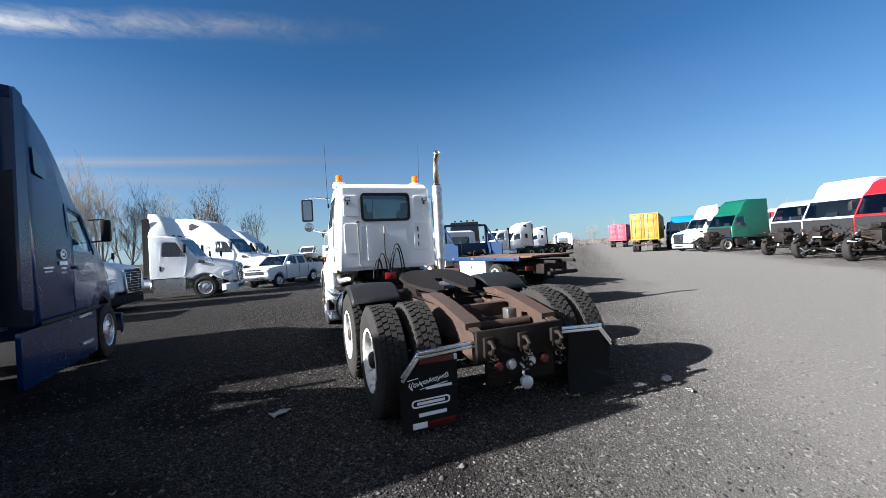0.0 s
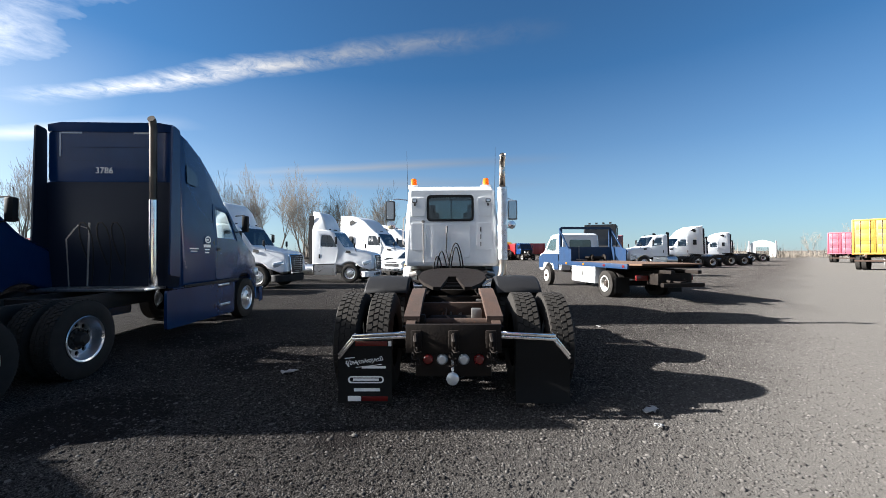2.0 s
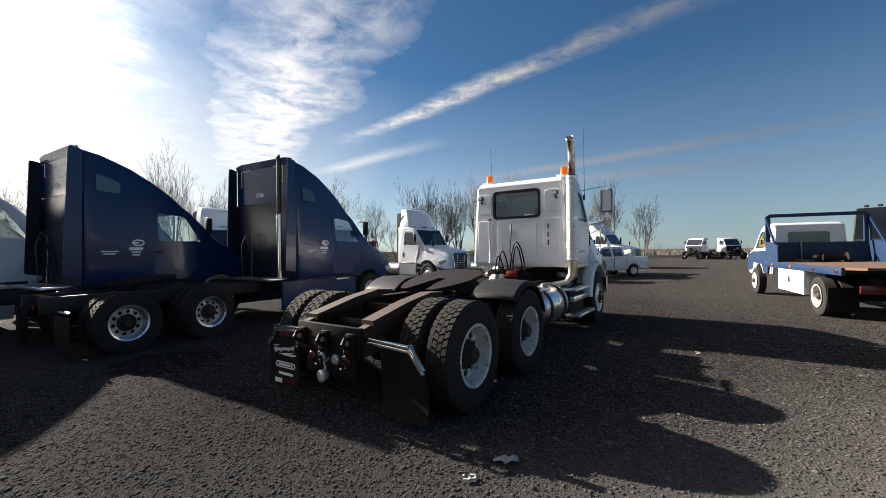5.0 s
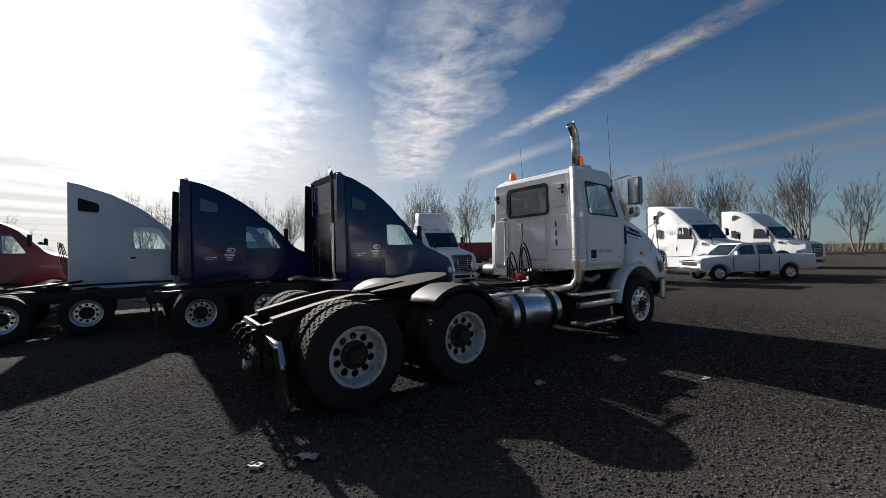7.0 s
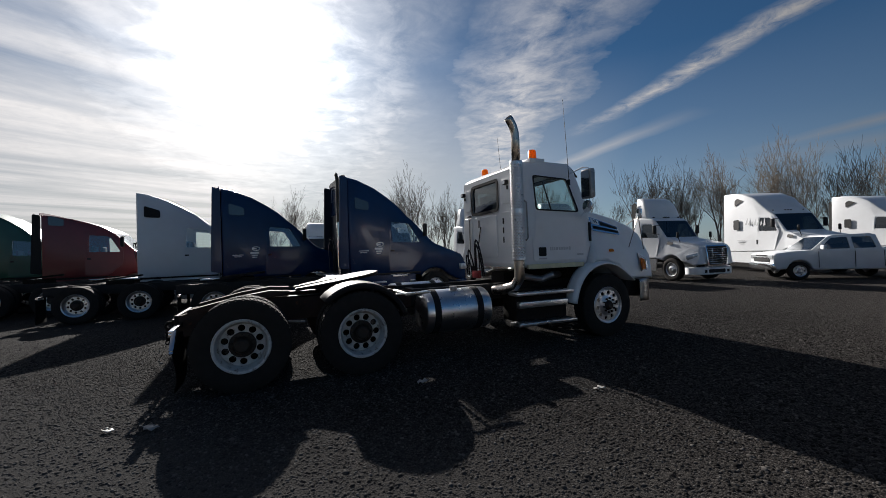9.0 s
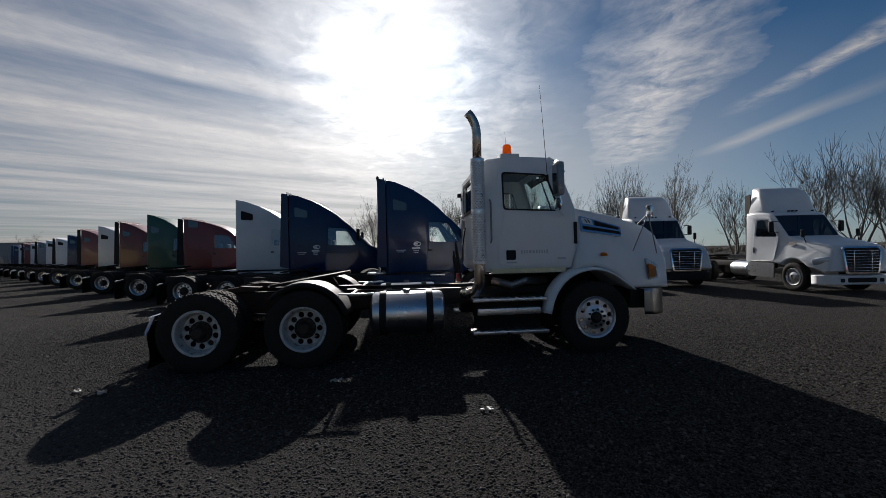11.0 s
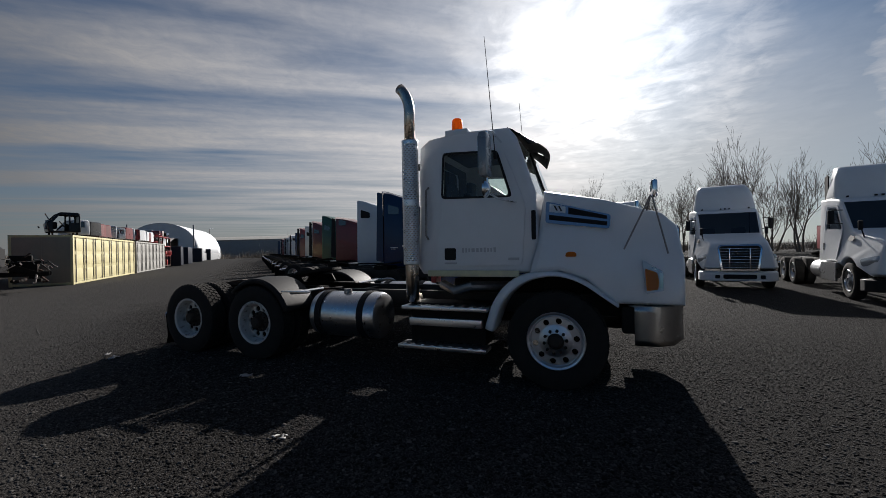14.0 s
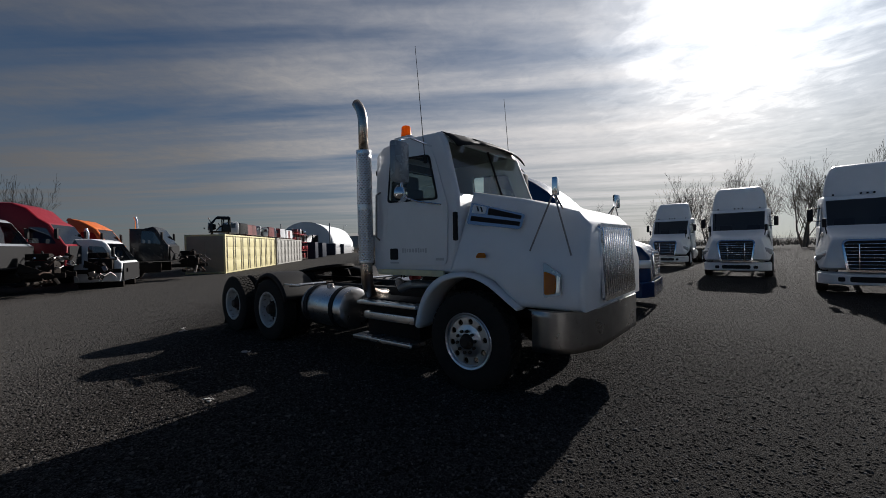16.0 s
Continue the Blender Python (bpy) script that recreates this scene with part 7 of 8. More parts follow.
stripped_cab("grey stripped cab with bared frame", GREY, heading(24.6, 10.0, *HR), high=0.2, seed=23, stack=True)
stripped_cab("green high-roof stripped sleeper cab, engine open", GREEN, heading(29.6, 17.4, -0.97, 0.2), high=1.0, sleeper=1.8, seed=24)
hood_daycab("white day cab tractor across the lane", FLEET, heading(31.4, 20.8, -0.97, 0.2), group="dismantled trucks")
stripped_cab("sky blue stripped cab across the lane", SKYBLUE, heading(36.0, 25.0, -0.8, -0.6), high=0.5, sleeper=1.2, seed=25)
stripped_cab("dark stripped cab across the lane", NAVY, heading(37.5, 26.6, -0.8, -0.6), seed=26)

# white tractors in the row past the tow truck
for k, (x, y) in enumerate(((16.6, 31.5), (21.6, 36.4), (27.5, 43.4), (34.0, 50.6), (42.5, 60.6))):
    hood_daycab("white day cab tractor with bare frame, past the tow truck" if k % 2 == 0 else "white sleeper tractor with bare frame, past the tow truck", FLEET, heading(x, y, -0.97, -0.12 + 0.05 * k), tall=False, sleeper=(0, 1.2, 0, 1.2, 0)[k])


# ---- wheel loader cab behind the tow truck ----
def loader(at):
    T = thing("wheel_loader", "black cabbed wheel loader behind the tow truck", "loader", at)
    bm = B()
    box(bm, (0, -1.3, 1.35), (1.7, 2.2, 0.9), 0.12)
    box(bm, (0, 0.6, 1.0), (1.5, 1.6, 0.5), 0.08)
    part("body", bm, PLASTIC, T, "dark loader body")
    prof = [(-0.4, 1.3), (1.0, 1.3), (1.15, 1.9), (0.95, 3.2), (-0.3, 3.2), (-0.45, 1.9)]
    bm, gl = shell(prof, lambda y, z: lin(z, (1.3, 1.0), (3.3, 0.92)), 0.06, [soften([(-0.30, 1.75), (0.92, 1.75), (0.80, 3.0), (-0.22, 3.0)], 0.08)], glazed=(2, 4))
    cab = part("cab", bm, PLASTIC, T, "black loader cab")
    cab.modifiers.new("thick", "SOLIDIFY").thickness = 0.05
    part("cab_glass", gl, BLACKGLASS, cab).visible_shadow = False
    bm = B()
    box(bm, (0, 0.1, 1.7), (0.5, 0.5, 0.3), 0.05)
    box(bm, (0, -0.12, 2.1), (0.5, 0.14, 0.7), 0.05)
    part("seat", bm, SEATCLOTH, cab)
    for x in (-0.6, -0.2, 0.2, 0.6):
        bm = B()
        box(bm, (x, 0.9, 3.28), (0.14, 0.10, 0.10), 0.02)
        part("work_lamp", bm, PLASTIC, cab)
    for s in (-1, 1):
        for y in (-1.4, 1.2):
            w = wheel(T, s * 0.95, y, 0.66, TYRE_FAR, RIM_DEEP, HUB_DEEP)
            w.scale = (1.5, 1.3, 1.3)
    bm = B()
    for s in (-1, 1):
        slab(bm, [(1.0, 1.5), (2.2, 1.2), (3.0, 0.6), (3.0, 0.4), (2.1, 0.9), (1.0, 1.2)], lambda u, v, d, s=s: (s * (0.5 + d), u, v), 0.1)
    slab(bm, [(2.9, 0.1), (3.9, 0.15), (3.3, 0.3), (3.0, 1.0), (2.85, 1.0)], lambda u, v, d: (-1.2 + d * 24, u, v), 0.1)
    part("loader_bucket", bm, RUST, T)
    return T


loader(heading(9.2, 20.2, -0.45, -0.89) @ Matrix.Scale(0.96, 4))


def open_box(label, at, paint, size):
    """An open-topped dump body on wheels."""
    T = thing("dump_trailer", label, "trailer", at)
    W, L, H = size
    bm = B()
    for s in (-1, 1):
        box(bm, (s * W / 2, -L / 2, 1.1 + H / 2), (0.06, L, H), 0.01)
        for k in range(int(L / 0.9)):
            box(bm, (s * (W / 2 + 0.05), -0.4 - 0.9 * k, 1.1 + H / 2), (0.08, 0.10, H), 0.01)
        box(bm, (s * W / 2, -L / 2, 1.1 + H), (0.14, L, 0.12), 0.01)
    for y in (0, -L):
        box(bm, (0, y, 1.1 + H / 2), (W, 0.06, H), 0.01)
    box(bm, (0, -L / 2, 1.1), (W, L, 0.08))
    part("dump_body", bm, paint, T, "ribbed open dump body")
    bm = B()
    for s in (-1, 1):
        box(bm, (s * 0.45, -L / 2, 0.9), (0.12, L, 0.25), 0.01)
    part("trailer_frame", bm, FRAMEBLACK, T)
    for s in (-1, 1):
        for y in (-L + 0.9, -L + 2.2):
            wheel(T, s * 1.05, y, 0.51, TYRE_FAR, RIM_DEEP, HUB_DEEP, 0.33)
    return T


open_box("dark red ribbed dump trailer behind the white tractors", heading(-23.0, 23.3, 0.15, 0.99), DEEPRED, (2.4, 5.4, 1.3))
open_box("dark red dump body behind the loader", heading(13.6, 31.5, -0.3, 0.95), MAROON, (1.2, 1.8, 1.7))
# junked machines far down the lot
stripped_cab("white stripped cab in the far scrap row", FLEET, heading(1.0, 62.0, -0.5, -0.85), seed=31)
stripped_cab("white stripped cab in the far scrap row", FLEET, heading(6.0, 64.0, 0.6, -0.8), seed=32)
stripped_cab("yellow machine cab in the far scrap row", YELLOW, heading(10.5, 66.0, 0.3, -0.9), high=0.3, seed=33)
open_box("red dump body in the far scrap row", heading(16.5, 68.0, 0.9, 0.3), RED, (2.5, 6.0, 1.8))
stripped_cab("black stripped cab in the far scrap row", NAVY, heading(13.0, 63.0, 0.3, -0.9), seed=34)


# ---- box trailers across the lane ----
def box_trailer(label, at, paint, stripes=False, L=12.0):
    T = thing("box_trailer", label, "trailer", at)
    bm = B()
    box(bm, (0, -L / 2, 2.5), (2.55, L, 2.75), 0.03)
    part("box", bm, paint, T)
    bm = B()
    for s in (-1, 1):
        box(bm, (s * 1.285, -L / 2, 1.12), (0.02, L, 0.10), 0.004)
        box(bm, (s * 1.285, -L / 2, 3.84), (0.02, L, 0.10), 0.004)
    part("edge_rail", bm, ALU, T)
    if stripes:
        for s in (-1, 1):
            for k, (z0, z1) in enumerate(((1.35, 2.0), (2.25, 2.5), (2.9, 3.5))):
                bm = B()
                slab(bm, [(-0.6, z0), (-L * 0.75, z0 - 0.2), (-L * 0.75, z1 - 0.2), (-0.6, z1)], lambda u, v, d, s=s: (s * (1.276 + d), u, v), 0.004)
                part("stripe", bm, RED, T, "red slanting stripe")
    for s in (-1, 1):
        for y in (-L + 1.2, -L + 2.5):
            wheel(T, s * 1.05, y, 0.51, TYRE_FAR, RIM_DEEP, HUB_DEEP, 0.33)
        bm = B()
        box(bm, (s * 0.8, -2.6, 0.6), (0.12, 0.12, 1.1), 0.01)
        part("landing_leg", bm, STEEL, T)
    return T


box_trailer("white box trailer with red slanting stripes", heading(52.0, 26.5, -0.55, 0.83), FLEET, True, 11.0)
box_trailer("plain white box trailer behind stripped cabs", heading(33.0, 9.0, -0.55, 0.83), FLEET, False, 12.0)


# ---- cab shells on the containers ----
def cab_shell(label, at, paint, glazed=True):
    """A bare cab, some with no glass, on timber props, with loose parts bolted to its floor."""
    T = thing("cab_shell", label, "cab", at, "cab shells on containers")
    prof = [(-1.6, 0.25), (0.1, 0.25), (0.2, 0.9), (0.1, 1.0), (-0.4, 1.62), (-0.55, 1.7), (-1.45, 1.7), (-1.6, 1.6)]
    hole = [soften([(-0.95, 0.35), (-0.12, 0.35), (-0.10, 0.93), (-0.5, 1.52), (-0.95, 1.55)], 0.06), soften([(-1.5, 0.95), (-1.05, 0.95), (-1.05, 1.5), (-1.5, 1.5)], 0.06)]
    bm, gl = shell(prof, lambda y, z: lin(z, (0.2, 1.0), (1.7, 0.88)), 0.07, hole if not glazed else [soften([(-1.2, 0.95), (-0.25, 0.93), (-0.55, 1.5), (-1.18, 1.5)], 0.06)], glazed=(3,))
    o = part("shell", bm, paint, T)
    o.modifiers.new("thick", "SOLIDIFY").thickness = 0.03
    if glazed:
        part("cab_glass", gl, MIDGLASS, o)
    rnd = random.Random(label + str(at.translation.x))
    for k in range(6):
        bm = B()
        a = Vector((rnd.uniform(-0.9, 0.9), rnd.uniform(-1.4, 0.5), rnd.uniform(0.3, 1.0)))
        tube(bm, [a, a + Vector((rnd.uniform(-0.4, 0.4), rnd.uniform(-0.4, 0.6), rnd.uniform(-0.1, 0.8)))], rnd.uniform(0.03, 0.07), 6)
        part("loose_tube", bm, rnd.choice((STEEL, GREASE, CHROME, RUST)), T)
    bm = B()
    box(bm, (0.1, -0.2, 0.75), (1.2, 0.4, 0.5), 0.08)
    part("dashboard", bm, PLASTIC, T)
    for x in (-0.8, 0.8):
        for y in (-1.4, -0.1):
            bm = B()
            box(bm, (x, y, 0.13), (0.10, 0.10, 0.26), 0.01)
            part("prop", bm, RUST, T)
    return T


SHELLS = ((0.9, BLACKPAINT, "black"), (2.7, FLEET, "white"), (4.3, BLACKPAINT, "black"), (5.6, JUNKRED, "dark red"), (7.1, JUNKRED, "dark red"), (8.4, FLEET, "white"), (10.6, FLEET, "white"), (12.0, MAROON, "maroon"),
          (13.3, FLEET, "white"), (14.7, JUNKRED, "red"), (16.0, FLEET, "white"), (17.5, FLEET, "white"), (19.0, MAROON, "maroon"), (20.4, FLEET, "white"))
rs = random.Random(19)
for s, paint, word in SHELLS:
    p = Vector((C0.x, C0.y, 2.6)) + ROAD_U * (s + 0.4) + ROAD_N * rs.uniform(1.1, 1.5)
    size = 0.74 if s < 1 else rs.uniform(0.55, 0.66)
    cab_shell(word + " cab shell stored on a container roof", pose(p.x, p.y, 2.6, 0, 0, RU + rs.uniform(60, 130)) @ Matrix.Scale(size, 4), paint, rs.random() < 0.5)


def parts_rack(at):
    T = thing("parts_rack", "rusty red storage rack full of truck parts", "rack", at)
    rnd = random.Random(41)
    for y in (0.0, 2.2, 4.4, 6.6):
        for x in (0.0, 1.5):
            bm = B()
            box(bm, (x, y, 1.7), (0.10, 0.10, 3.4), 0.01)
            part("post", bm, RUST, T)
    for z in (0.2, 1.3, 2.4, 3.4):
        bm = B()
        box(bm, (0.75, 3.3, z), (1.6, 6.8, 0.08), 0.01)
        part("shelf", bm, RED if z > 1 else RUST, T)
        for k in range(9):
            bm = B()
            box(bm, (rnd.uniform(0.2, 1.2), 0.4 + 0.72 * k, z + 0.36), (rnd.uniform(0.4, 1.0), rnd.uniform(0.3, 0.6), rnd.uniform(0.3, 0.65)), 0.06, pose(0, 0, 0, rnd.uniform(-12, 12), 0, rnd.uniform(0, 60)))
            part("stored_part", bm, rnd.choice((STEEL, RED, FLEET, GREASE, CHROME, MAROON)), T)
    return T


pr = C0 + ROAD_U * 23.4 + ROAD_N * 0.3
parts_rack(pose(pr.x, pr.y, 0, 0, 0, RU) @ Matrix.Diagonal((-1, 1, 1, 1)))


# ---- fabric domes, far building, lamp post ----
def fabric_dome(at, R, L, H):
    T = thing("fabric_dome", "white arched fabric storage building", "building", at)
    n, m = 18, 12
    bm = B()
    rows = []
    for j in range(m + 1):
        rows.append([bm.verts.new((R * math.cos(math.pi * k / n) * 1.0, -L * j / m, 1.6 + (H - 1.6) * math.sin(math.pi * k / n) ** 0.8 - (0.12 if j % 2 else 0.0))) for k in range(n + 1)])
    for a, b in zip(rows, rows[1:]):
        for k in range(n):
            bm.faces.new((a[k], a[k + 1], b[k + 1], b[k]))
    o = part("cover", bm, CANVAS, T, "ribbed white fabric cover")
    o.modifiers.new("thick", "SOLIDIFY").thickness = 0.05
    bm = B()
    end = [(R * math.cos(math.pi * k / n), 1.6 + (H - 1.6) * math.sin(math.pi * k / n) ** 0.8) for k in range(n + 1)] + [(-R, 0), (R, 0)]
    slab(bm, end, lambda u, v, d: (u, -0.05 - d, v), 0.06, [[(-R * 0.45, 0.05), (R * 0.45, 0.05), (R * 0.45, H * 0.6), (-R * 0.45, H * 0.6)]])
    part("end_wall", bm, CANVAS, T)
    bm = B()
    for s in (-1, 1):
        box(bm, (s * R, -L / 2, 0.8), (0.3, L, 1.6), 0.02)
    part("base_wall", bm, SHEET, T, "low grey base wall")
    for s in (-1, 1):
        bm = B()
        tube(bm, [(s * R * 0.9, 0.3, 0), (s * R * 0.9, 0.3, H * 0.95)], 0.15, 8)
        part("vent_pipe", bm, SHEET, T)
    return T


d0 = C0 + ROAD_U * 66 + ROAD_N * 7
fabric_dome(pose(d0.x, d0.y, 0, 0, 0, RU + 90 + 85), 6.0, 26.0, 7.6)
d1 = C0 + ROAD_U * 84 + ROAD_N * 5
fabric_dome(pose(d1.x, d1.y, 0, 0, 0, RU + 90 + 85), 4.0, 20.0, 6.0)
fabric_dome(pose(70.0, 86.0, 0, 0, 0, 180 - 36), 2.6, 8.0, 3.8)
for k in (34, 42, 58, 76):
    q = C0 + ROAD_U * k + ROAD_N * 0.8
    bm = B()
    box(bm, (0, 0, 1.25), (2.4, 4.6, 2.4), 0.05)
    box(bm, (0, 2.31, 1.25), (2.1, 0.04, 2.1), 0.01)
    lone("storage_box", bm, CONTGREY if k % 2 else NAVY_DARK, "dark steel storage box beside the lane", "container", "boxes along the lane", at=pose(q.x, q.y, 0, 0, 0, RU + 4 * (k % 3)))


def yard_lamp(at):
    T = thing("lamp_post", "tall grey lamp post by the domes", "lamp post", at)
    bm = B()
    tube(bm, [(0, 0, 0), (0, 0, 8.0)], [0.10, 0.06], 10)
    part("pole", bm, STEEL, T)
    bm = B()
    box(bm, (0.5, 0, 8.0), (1.0, 0.25, 0.14), 0.03)
    part("lamp_head", bm, FLEET, T)


q = C0 + ROAD_U * 92 + ROAD_N * 1.0
yard_lamp(pose(q.x, q.y, 0, 0, 0, RU))


def long_shed(at, L, W, H):
    T = thing("warehouse", "long low grey warehouse at the lane's end", "building", at)
    bm = B()
    box(bm, (0, 0, H / 2), (L, W, H), 0.02)
    part("wall", bm, SHEET, T)
    bm = B()
    slab(bm, [(-W / 2 - 0.4, H), (W / 2 + 0.4, H), (0, H + 1.6)], lambda u, v, d: (-L / 2 - 0.4 + d, u, v), L + 0.8)
    part("roof", bm, CONTGREY, T)
    for k in range(8):
        bm = B()
        box(bm, (-L / 2 + L * (k + 0.5) / 8, -W / 2 - 0.03, 2.0), (3.2, 0.08, 3.6), 0.02)
        part("loading_door", bm, CANVAS, T)


q = C0 + ROAD_U * 150 + ROAD_N * -14
long_shed(pose(q.x, q.y, 0, 0, 0, RU + 90 + 55), 90, 20, 6.5)


# ---- bare trees ----
def bare_tree(label, at, height, seed, levels=6, stems=1):
    """A leafless tree: tapered trunk, forking limbs, many fine twigs."""
    rnd = random.Random(seed)
    T = thing("bare_tree", label, "tree", at, "bare trees round the yard")
    wood, twig = B(), B()

    def grow(p, d, length, r, level):
        n = 3 if level < 4 else 2
        pts, rs = [p], [r]
        for k in range(n):
            d = (d + Vector((rnd.gauss(0, 0.07), rnd.gauss(0, 0.07), rnd.gauss(0.06, 0.04)))).normalized()
            pts.append(pts[-1] + d * length / n)
            rs.append(max(r * (1 - 0.42 * (k + 1) / n), 0.014))
        tube(wood if level < 2 else twig, pts, rs, 6 if level < 2 else 3, caps=False)
        if level >= levels:
            return
        kids = 4 if level == 1 else 3
        turn = rnd.uniform(0, 6.28)
        for k in range(kids):
            t = 1.0 if k == 0 else rnd.uniform(0.35, 1.0)
            i = min(int(t * n), n - 1)
            q = pts[i].lerp(pts[i + 1], t * n - i)
            a = turn + 6.28 * k / kids + rnd.uniform(-0.5, 0.5)
            side = d.orthogonal().normalized()
            side = (side * math.cos(a) + d.cross(side) * math.sin(a)).normalized()
            spread = rnd.uniform(0.05, 0.18) if k == 0 else rnd.uniform(0.38, 0.66)
            nd = (d + side * spread + Vector((0, 0, 0.10))).normalized()
            grow(q, nd, length * (rnd.uniform(0.72, 0.86) if k == 0 else rnd.uniform(0.52, 0.78)), rs[i + 1] * (0.85 if k == 0 else 0.66), level + 1)
    for s in range(stems):
        a = 2 * math.pi * s / stems + rnd.uniform(-0.4, 0.4)
        tilt = Vector((math.cos(a), math.sin(a), 0)) * (rnd.uniform(0.16, 0.42) if stems > 1 else 0.03)
        grow(Vector((0.35 * math.cos(a) * (stems > 1), 0.35 * math.sin(a) * (stems > 1), -0.1)), (Vector((0, 0, 1)) + tilt).normalized(), height * 0.27 * rnd.uniform(0.85, 1.1), height * 0.009 + 0.03, 0)
    part("trunk", wood, BARK, T)
    part("crown", twig, BARK, T, "fine bare grey-brown twigs")
    return T


protos = [bare_tree("tall bare grey-brown tree behind the trucks", pose(*p), h, sd, 5, st) for p, h, sd, st in (((-55, 58, 0), 15, 51, 3), ((-42, 70, 0), 16, 52, 4), ((-30, 76, 0), 15, 53, 2), ((-62, 40, 0), 15, 54, 3))]
TREES = [(8, 14, 92), (12, 16, 98), (16, 16, 86), (19, 17, 90), (21.5, 15, 84), (24, 18, 86), (28, 19, 84), (31, 18, 82), (36, 18, 84), (39.5, 16, 88), (43, 10, 78), (52, 16, 82), (55, 14, 86), (58, 15, 80), (60.5, 12, 84),
         (66, 15, 82), (68.5, 14, 88), (71, 17, 84), (73.5, 15, 80), (77, 14, 86), (79.5, 13, 82), (82, 14, 84), (85, 13, 84), (88, 14, 86), (90.5, 13, 84), (93, 13, 88), (96, 11, 90), (104, 9, 96), (128, 8, 130), (131, 8, 132), (-42, 8, 150), (-45, 8, 150), (-47, 7, 150), (-60, 8, 130), (-63, 9, 130), (-66, 8, 130), (-78, 10, 76), (176, 10, 60), (186, 11, 64), (190, 9, 62)]
rt = random.Random(9)
for k, (az, h, dist) in enumerate(TREES):
    a = radians(az)
    s = h / 12.0
    copy_thing(protos[k % 4], pose(4 - dist * math.sin(a), 1 + dist * math.cos(a), 0, 0, 0, rt.uniform(0, 360)) @ Matrix.Scale(s * rt.uniform(0.80, 0.94), 4))


def far_brush():
    """Low leafless scrub along the edge of the lot, too fine to count."""
    rnd = random.Random(77)
    bm = B()
    for k in range(2600):
        a = rnd.uniform(0, 2 * math.pi)
        d = rnd.uniform(100, 150)
        p = Vector((4 + d * math.cos(a), 1 + d * math.sin(a), 0))
        h = rnd.uniform(1.0, 3.6) * (1.3 if rnd.random() < 0.2 else 0.8)
        for j in range(22):
            t = Vector((rnd.gauss(0, 0.35), rnd.gauss(0, 0.35), 1)).normalized()
            q = p + Vector((rnd.uniform(-1.5, 1.5), rnd.uniform(-1.5, 1.5), 0))
            e = q + t * h * rnd.uniform(0.5, 1.1)
            w = Vector((rnd.uniform(-1, 1), rnd.uniform(-1, 1), 0)).normalized() * rnd.uniform(0.03, 0.06)
            bm.faces.new([bm.verts.new(x) for x in (q - w, q + w, e)])
    lone("scrub", bm, BARK, "low brown leafless scrub at the lot's edge", "scrub", kind="stuff")


far_brush()


# ---- litter on the gravel ----
def litter_scrap(x, y, size, seed):
    rnd = random.Random(seed)
    bm = B()
    g = [[bm.verts.new((size * (i / 4 - 0.5 + rnd.uniform(-0.08, 0.08)), size * 0.55 * (j / 3 - 0.5 + rnd.uniform(-0.1, 0.1)), 0.012 + size * rnd.uniform(0.0, 0.2))) for j in range(4)] for i in range(5)]
    for i in range(4):
        for j in range(3):
            if rnd.random() > 0.12:
                bm.faces.new((g[i][j], g[i + 1][j], g[i + 1][j + 1], g[i][j + 1]))
    o = lone("litter_scrap", bm, SCRAP, "small crumpled white plastic scrap on the gravel", "litter", "scraps of litter", at=pose(x, y, 0, 0, 0, rnd.uniform(0, 360)))
    o.modifiers.new("thick", "SOLIDIFY").thickness = 0.003


for k, (x, y, size) in enumerate(((-2.03, 0.70, 0.20), (1.80, -0.45, 0.17), (1.80, 2.12, 0.14), (1.70, -0.78, 0.10), (2.87, 3.70, 0.12))):
    litter_scrap(x, y, size, 300 + k)


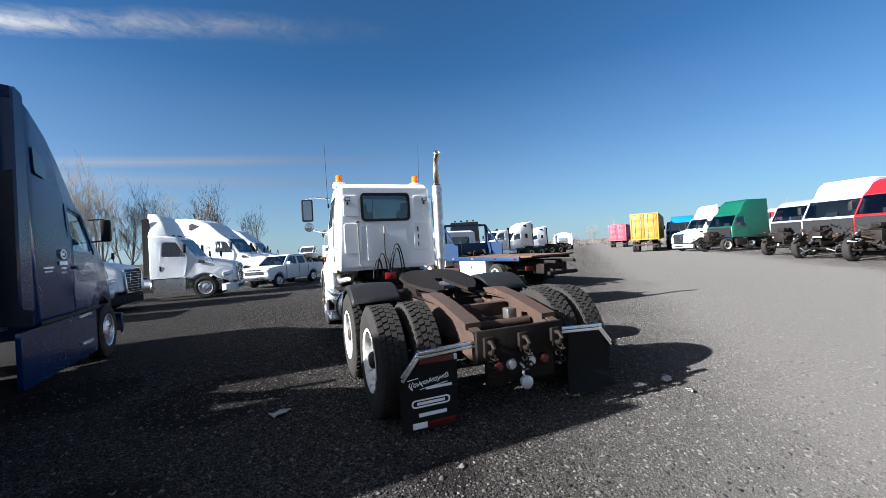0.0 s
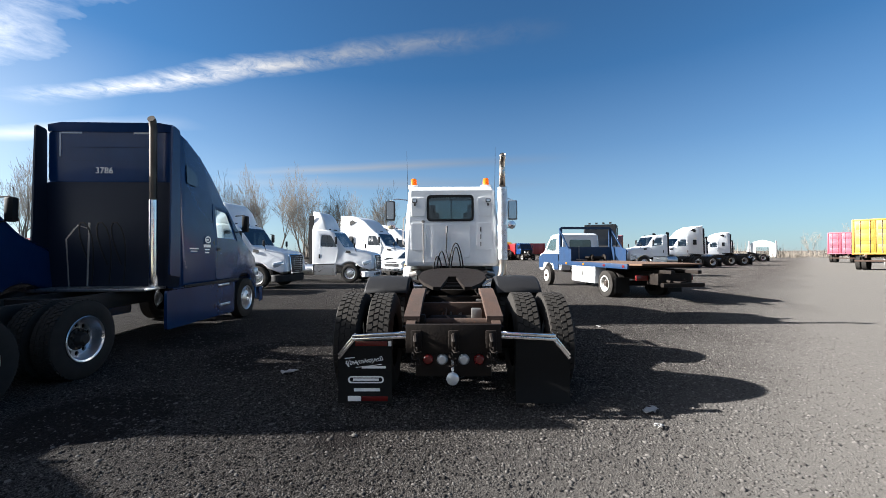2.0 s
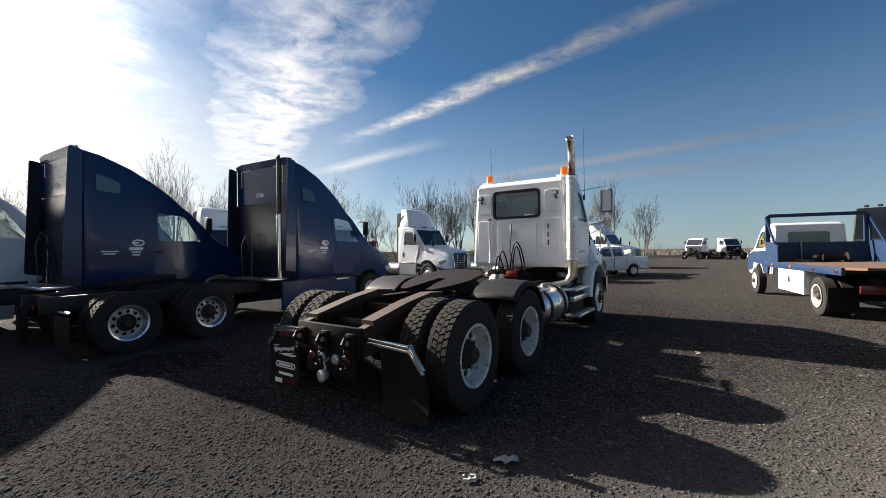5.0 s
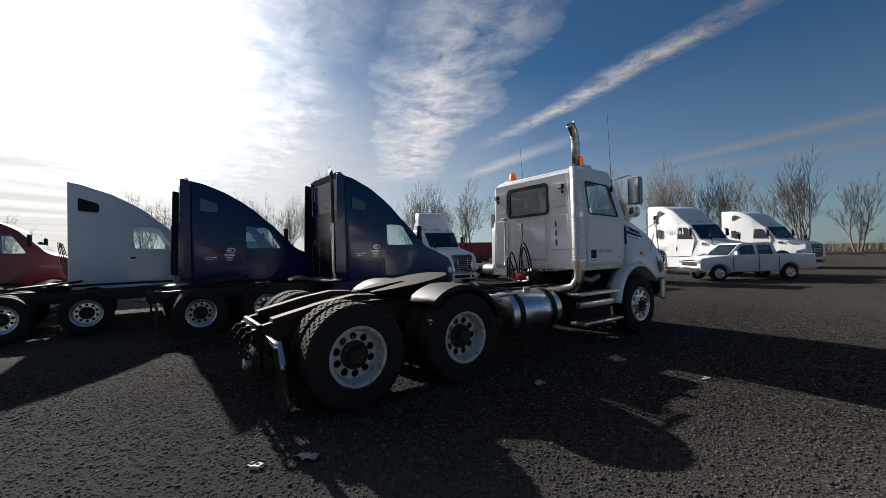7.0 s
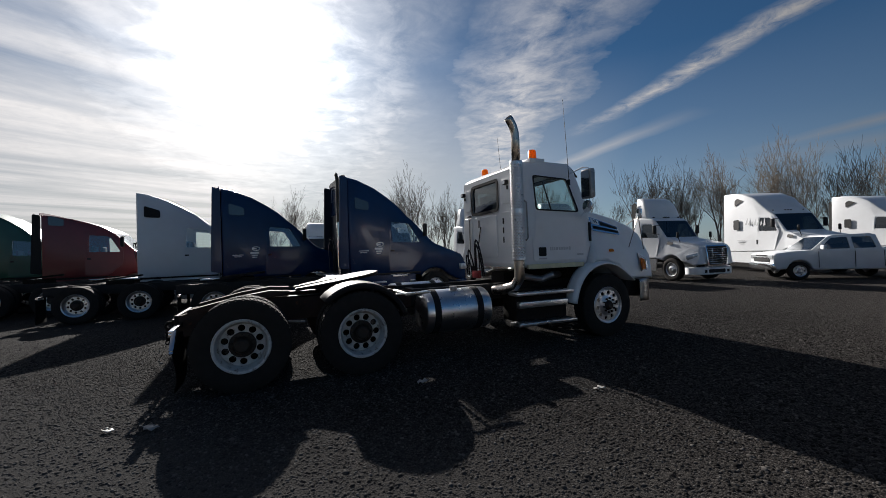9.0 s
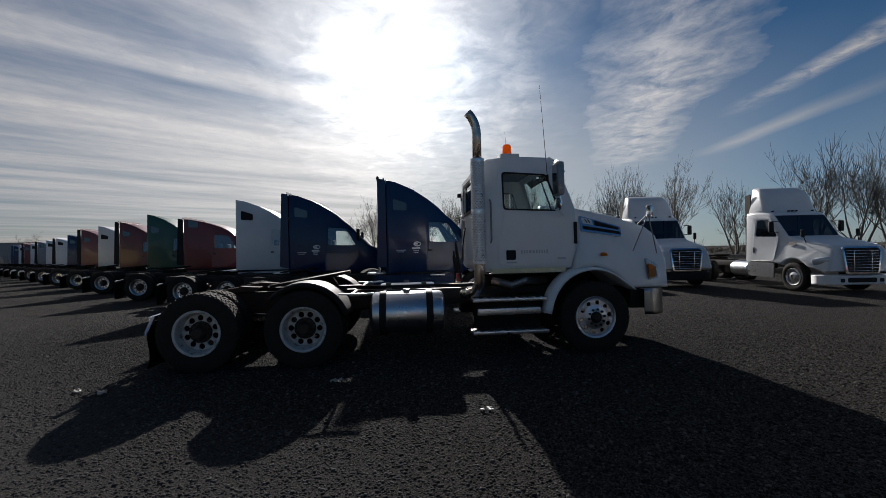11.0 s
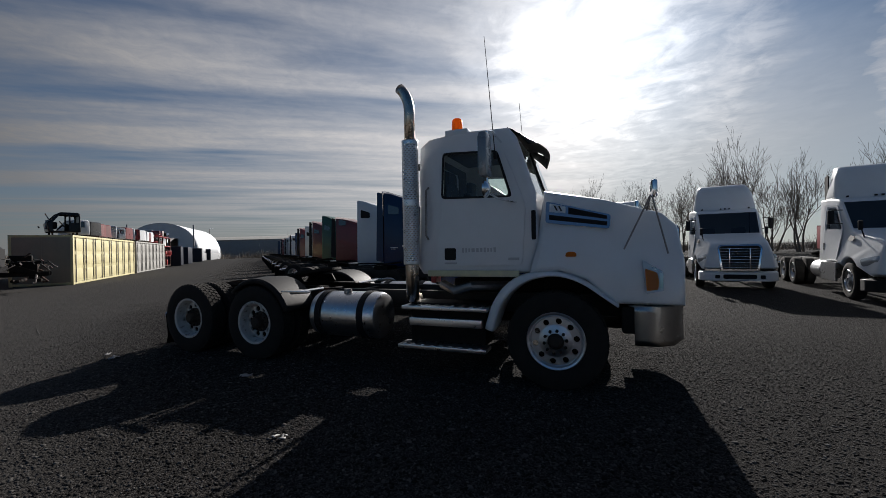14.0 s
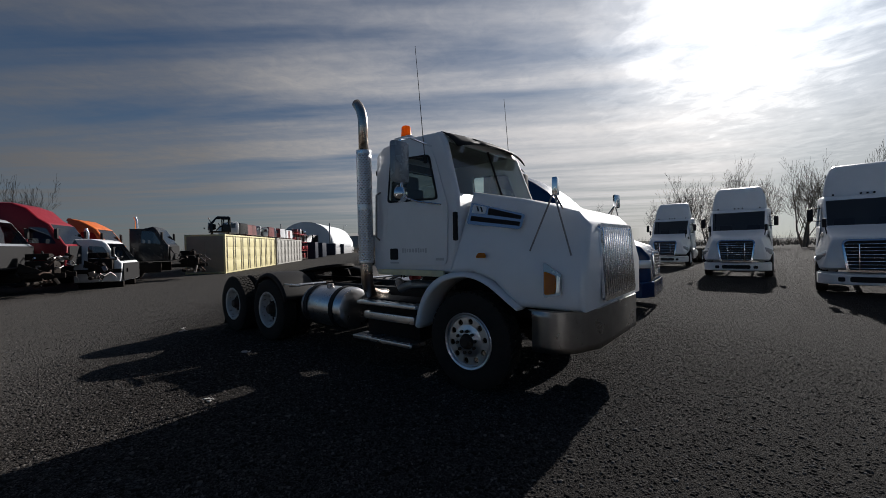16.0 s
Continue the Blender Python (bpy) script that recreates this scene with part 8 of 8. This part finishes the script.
# ---- loose stones over the gravel round the white truck ----
def loose_stones(count):
    rng = np.random.default_rng(5)
    p = np.stack([rng.uniform(-8.0, 11.0, count * 4), rng.uniform(-9.0, 14.0, count * 4)], 1)
    across = p[:, 0] * ROAD_N.x + p[:, 1] * ROAD_N.y
    reach = np.hypot((p[:, 0] - 2.0) / 5.4, (p[:, 1] - 1.8) / 7.0)
    share = np.clip(1.12 - 1.06 * np.exp(-((across - ROAD_MID) / 3.9) ** 4), 0.05, 1.0) * np.clip(1.7 - 1.2 * reach, 0, 1)
    p = p[rng.uniform(0, 1, len(p)) < share][:count]
    n = len(p)
    size = rng.gamma(3.0, 0.00145, n) + 0.0024
    # low blocks with a tilted top
    low = np.array([(1, -0.8), (0.9, 0.9), (-0.9, 1), (-1, -0.9)])
    base = np.concatenate([np.c_[low, np.full(4, -0.4)], np.c_[low * 0.72, np.full(4, 0.55)]])
    a = rng.uniform(0, 2 * math.pi, n)
    v = base[None] * rng.uniform(0.65, 1.25, (n, 8, 3)) * size[:, None, None]
    v[:, :4, 2] = -0.2 * size[:, None]
    v[..., 0] *= rng.uniform(0.8, 1.5, (n, 1))
    c, s = np.cos(a)[:, None], np.sin(a)[:, None]
    v = np.stack([v[..., 0] * c - v[..., 1] * s, v[..., 0] * s + v[..., 1] * c, v[..., 2]], 2)
    v[..., 0] += p[:, None, 0]
    v[..., 1] += p[:, None, 1]
    f = np.array([(4, 5, 6, 7), (0, 1, 5, 4), (1, 2, 6, 5), (2, 3, 7, 6), (3, 0, 4, 7)])
    faces = (f[None] + (np.arange(n) * 8)[:, None, None]).reshape(-1)
    me = bpy.data.meshes.new("gravel")
    me.vertices.add(n * 8)
    me.vertices.foreach_set("co", v.reshape(-1))
    me.loops.add(len(faces))
    me.loops.foreach_set("vertex_index", faces)
    me.polygons.add(n * 5)
    me.polygons.foreach_set("loop_start", np.arange(0, len(faces), 4))
    me.update(calc_edges=True)
    me.validate()
    me.materials.append(STONE)
    tagged(new("gravel", me), "loose grey crushed stones lying on the yard", "gravel", kind="stuff")


loose_stones(210000)
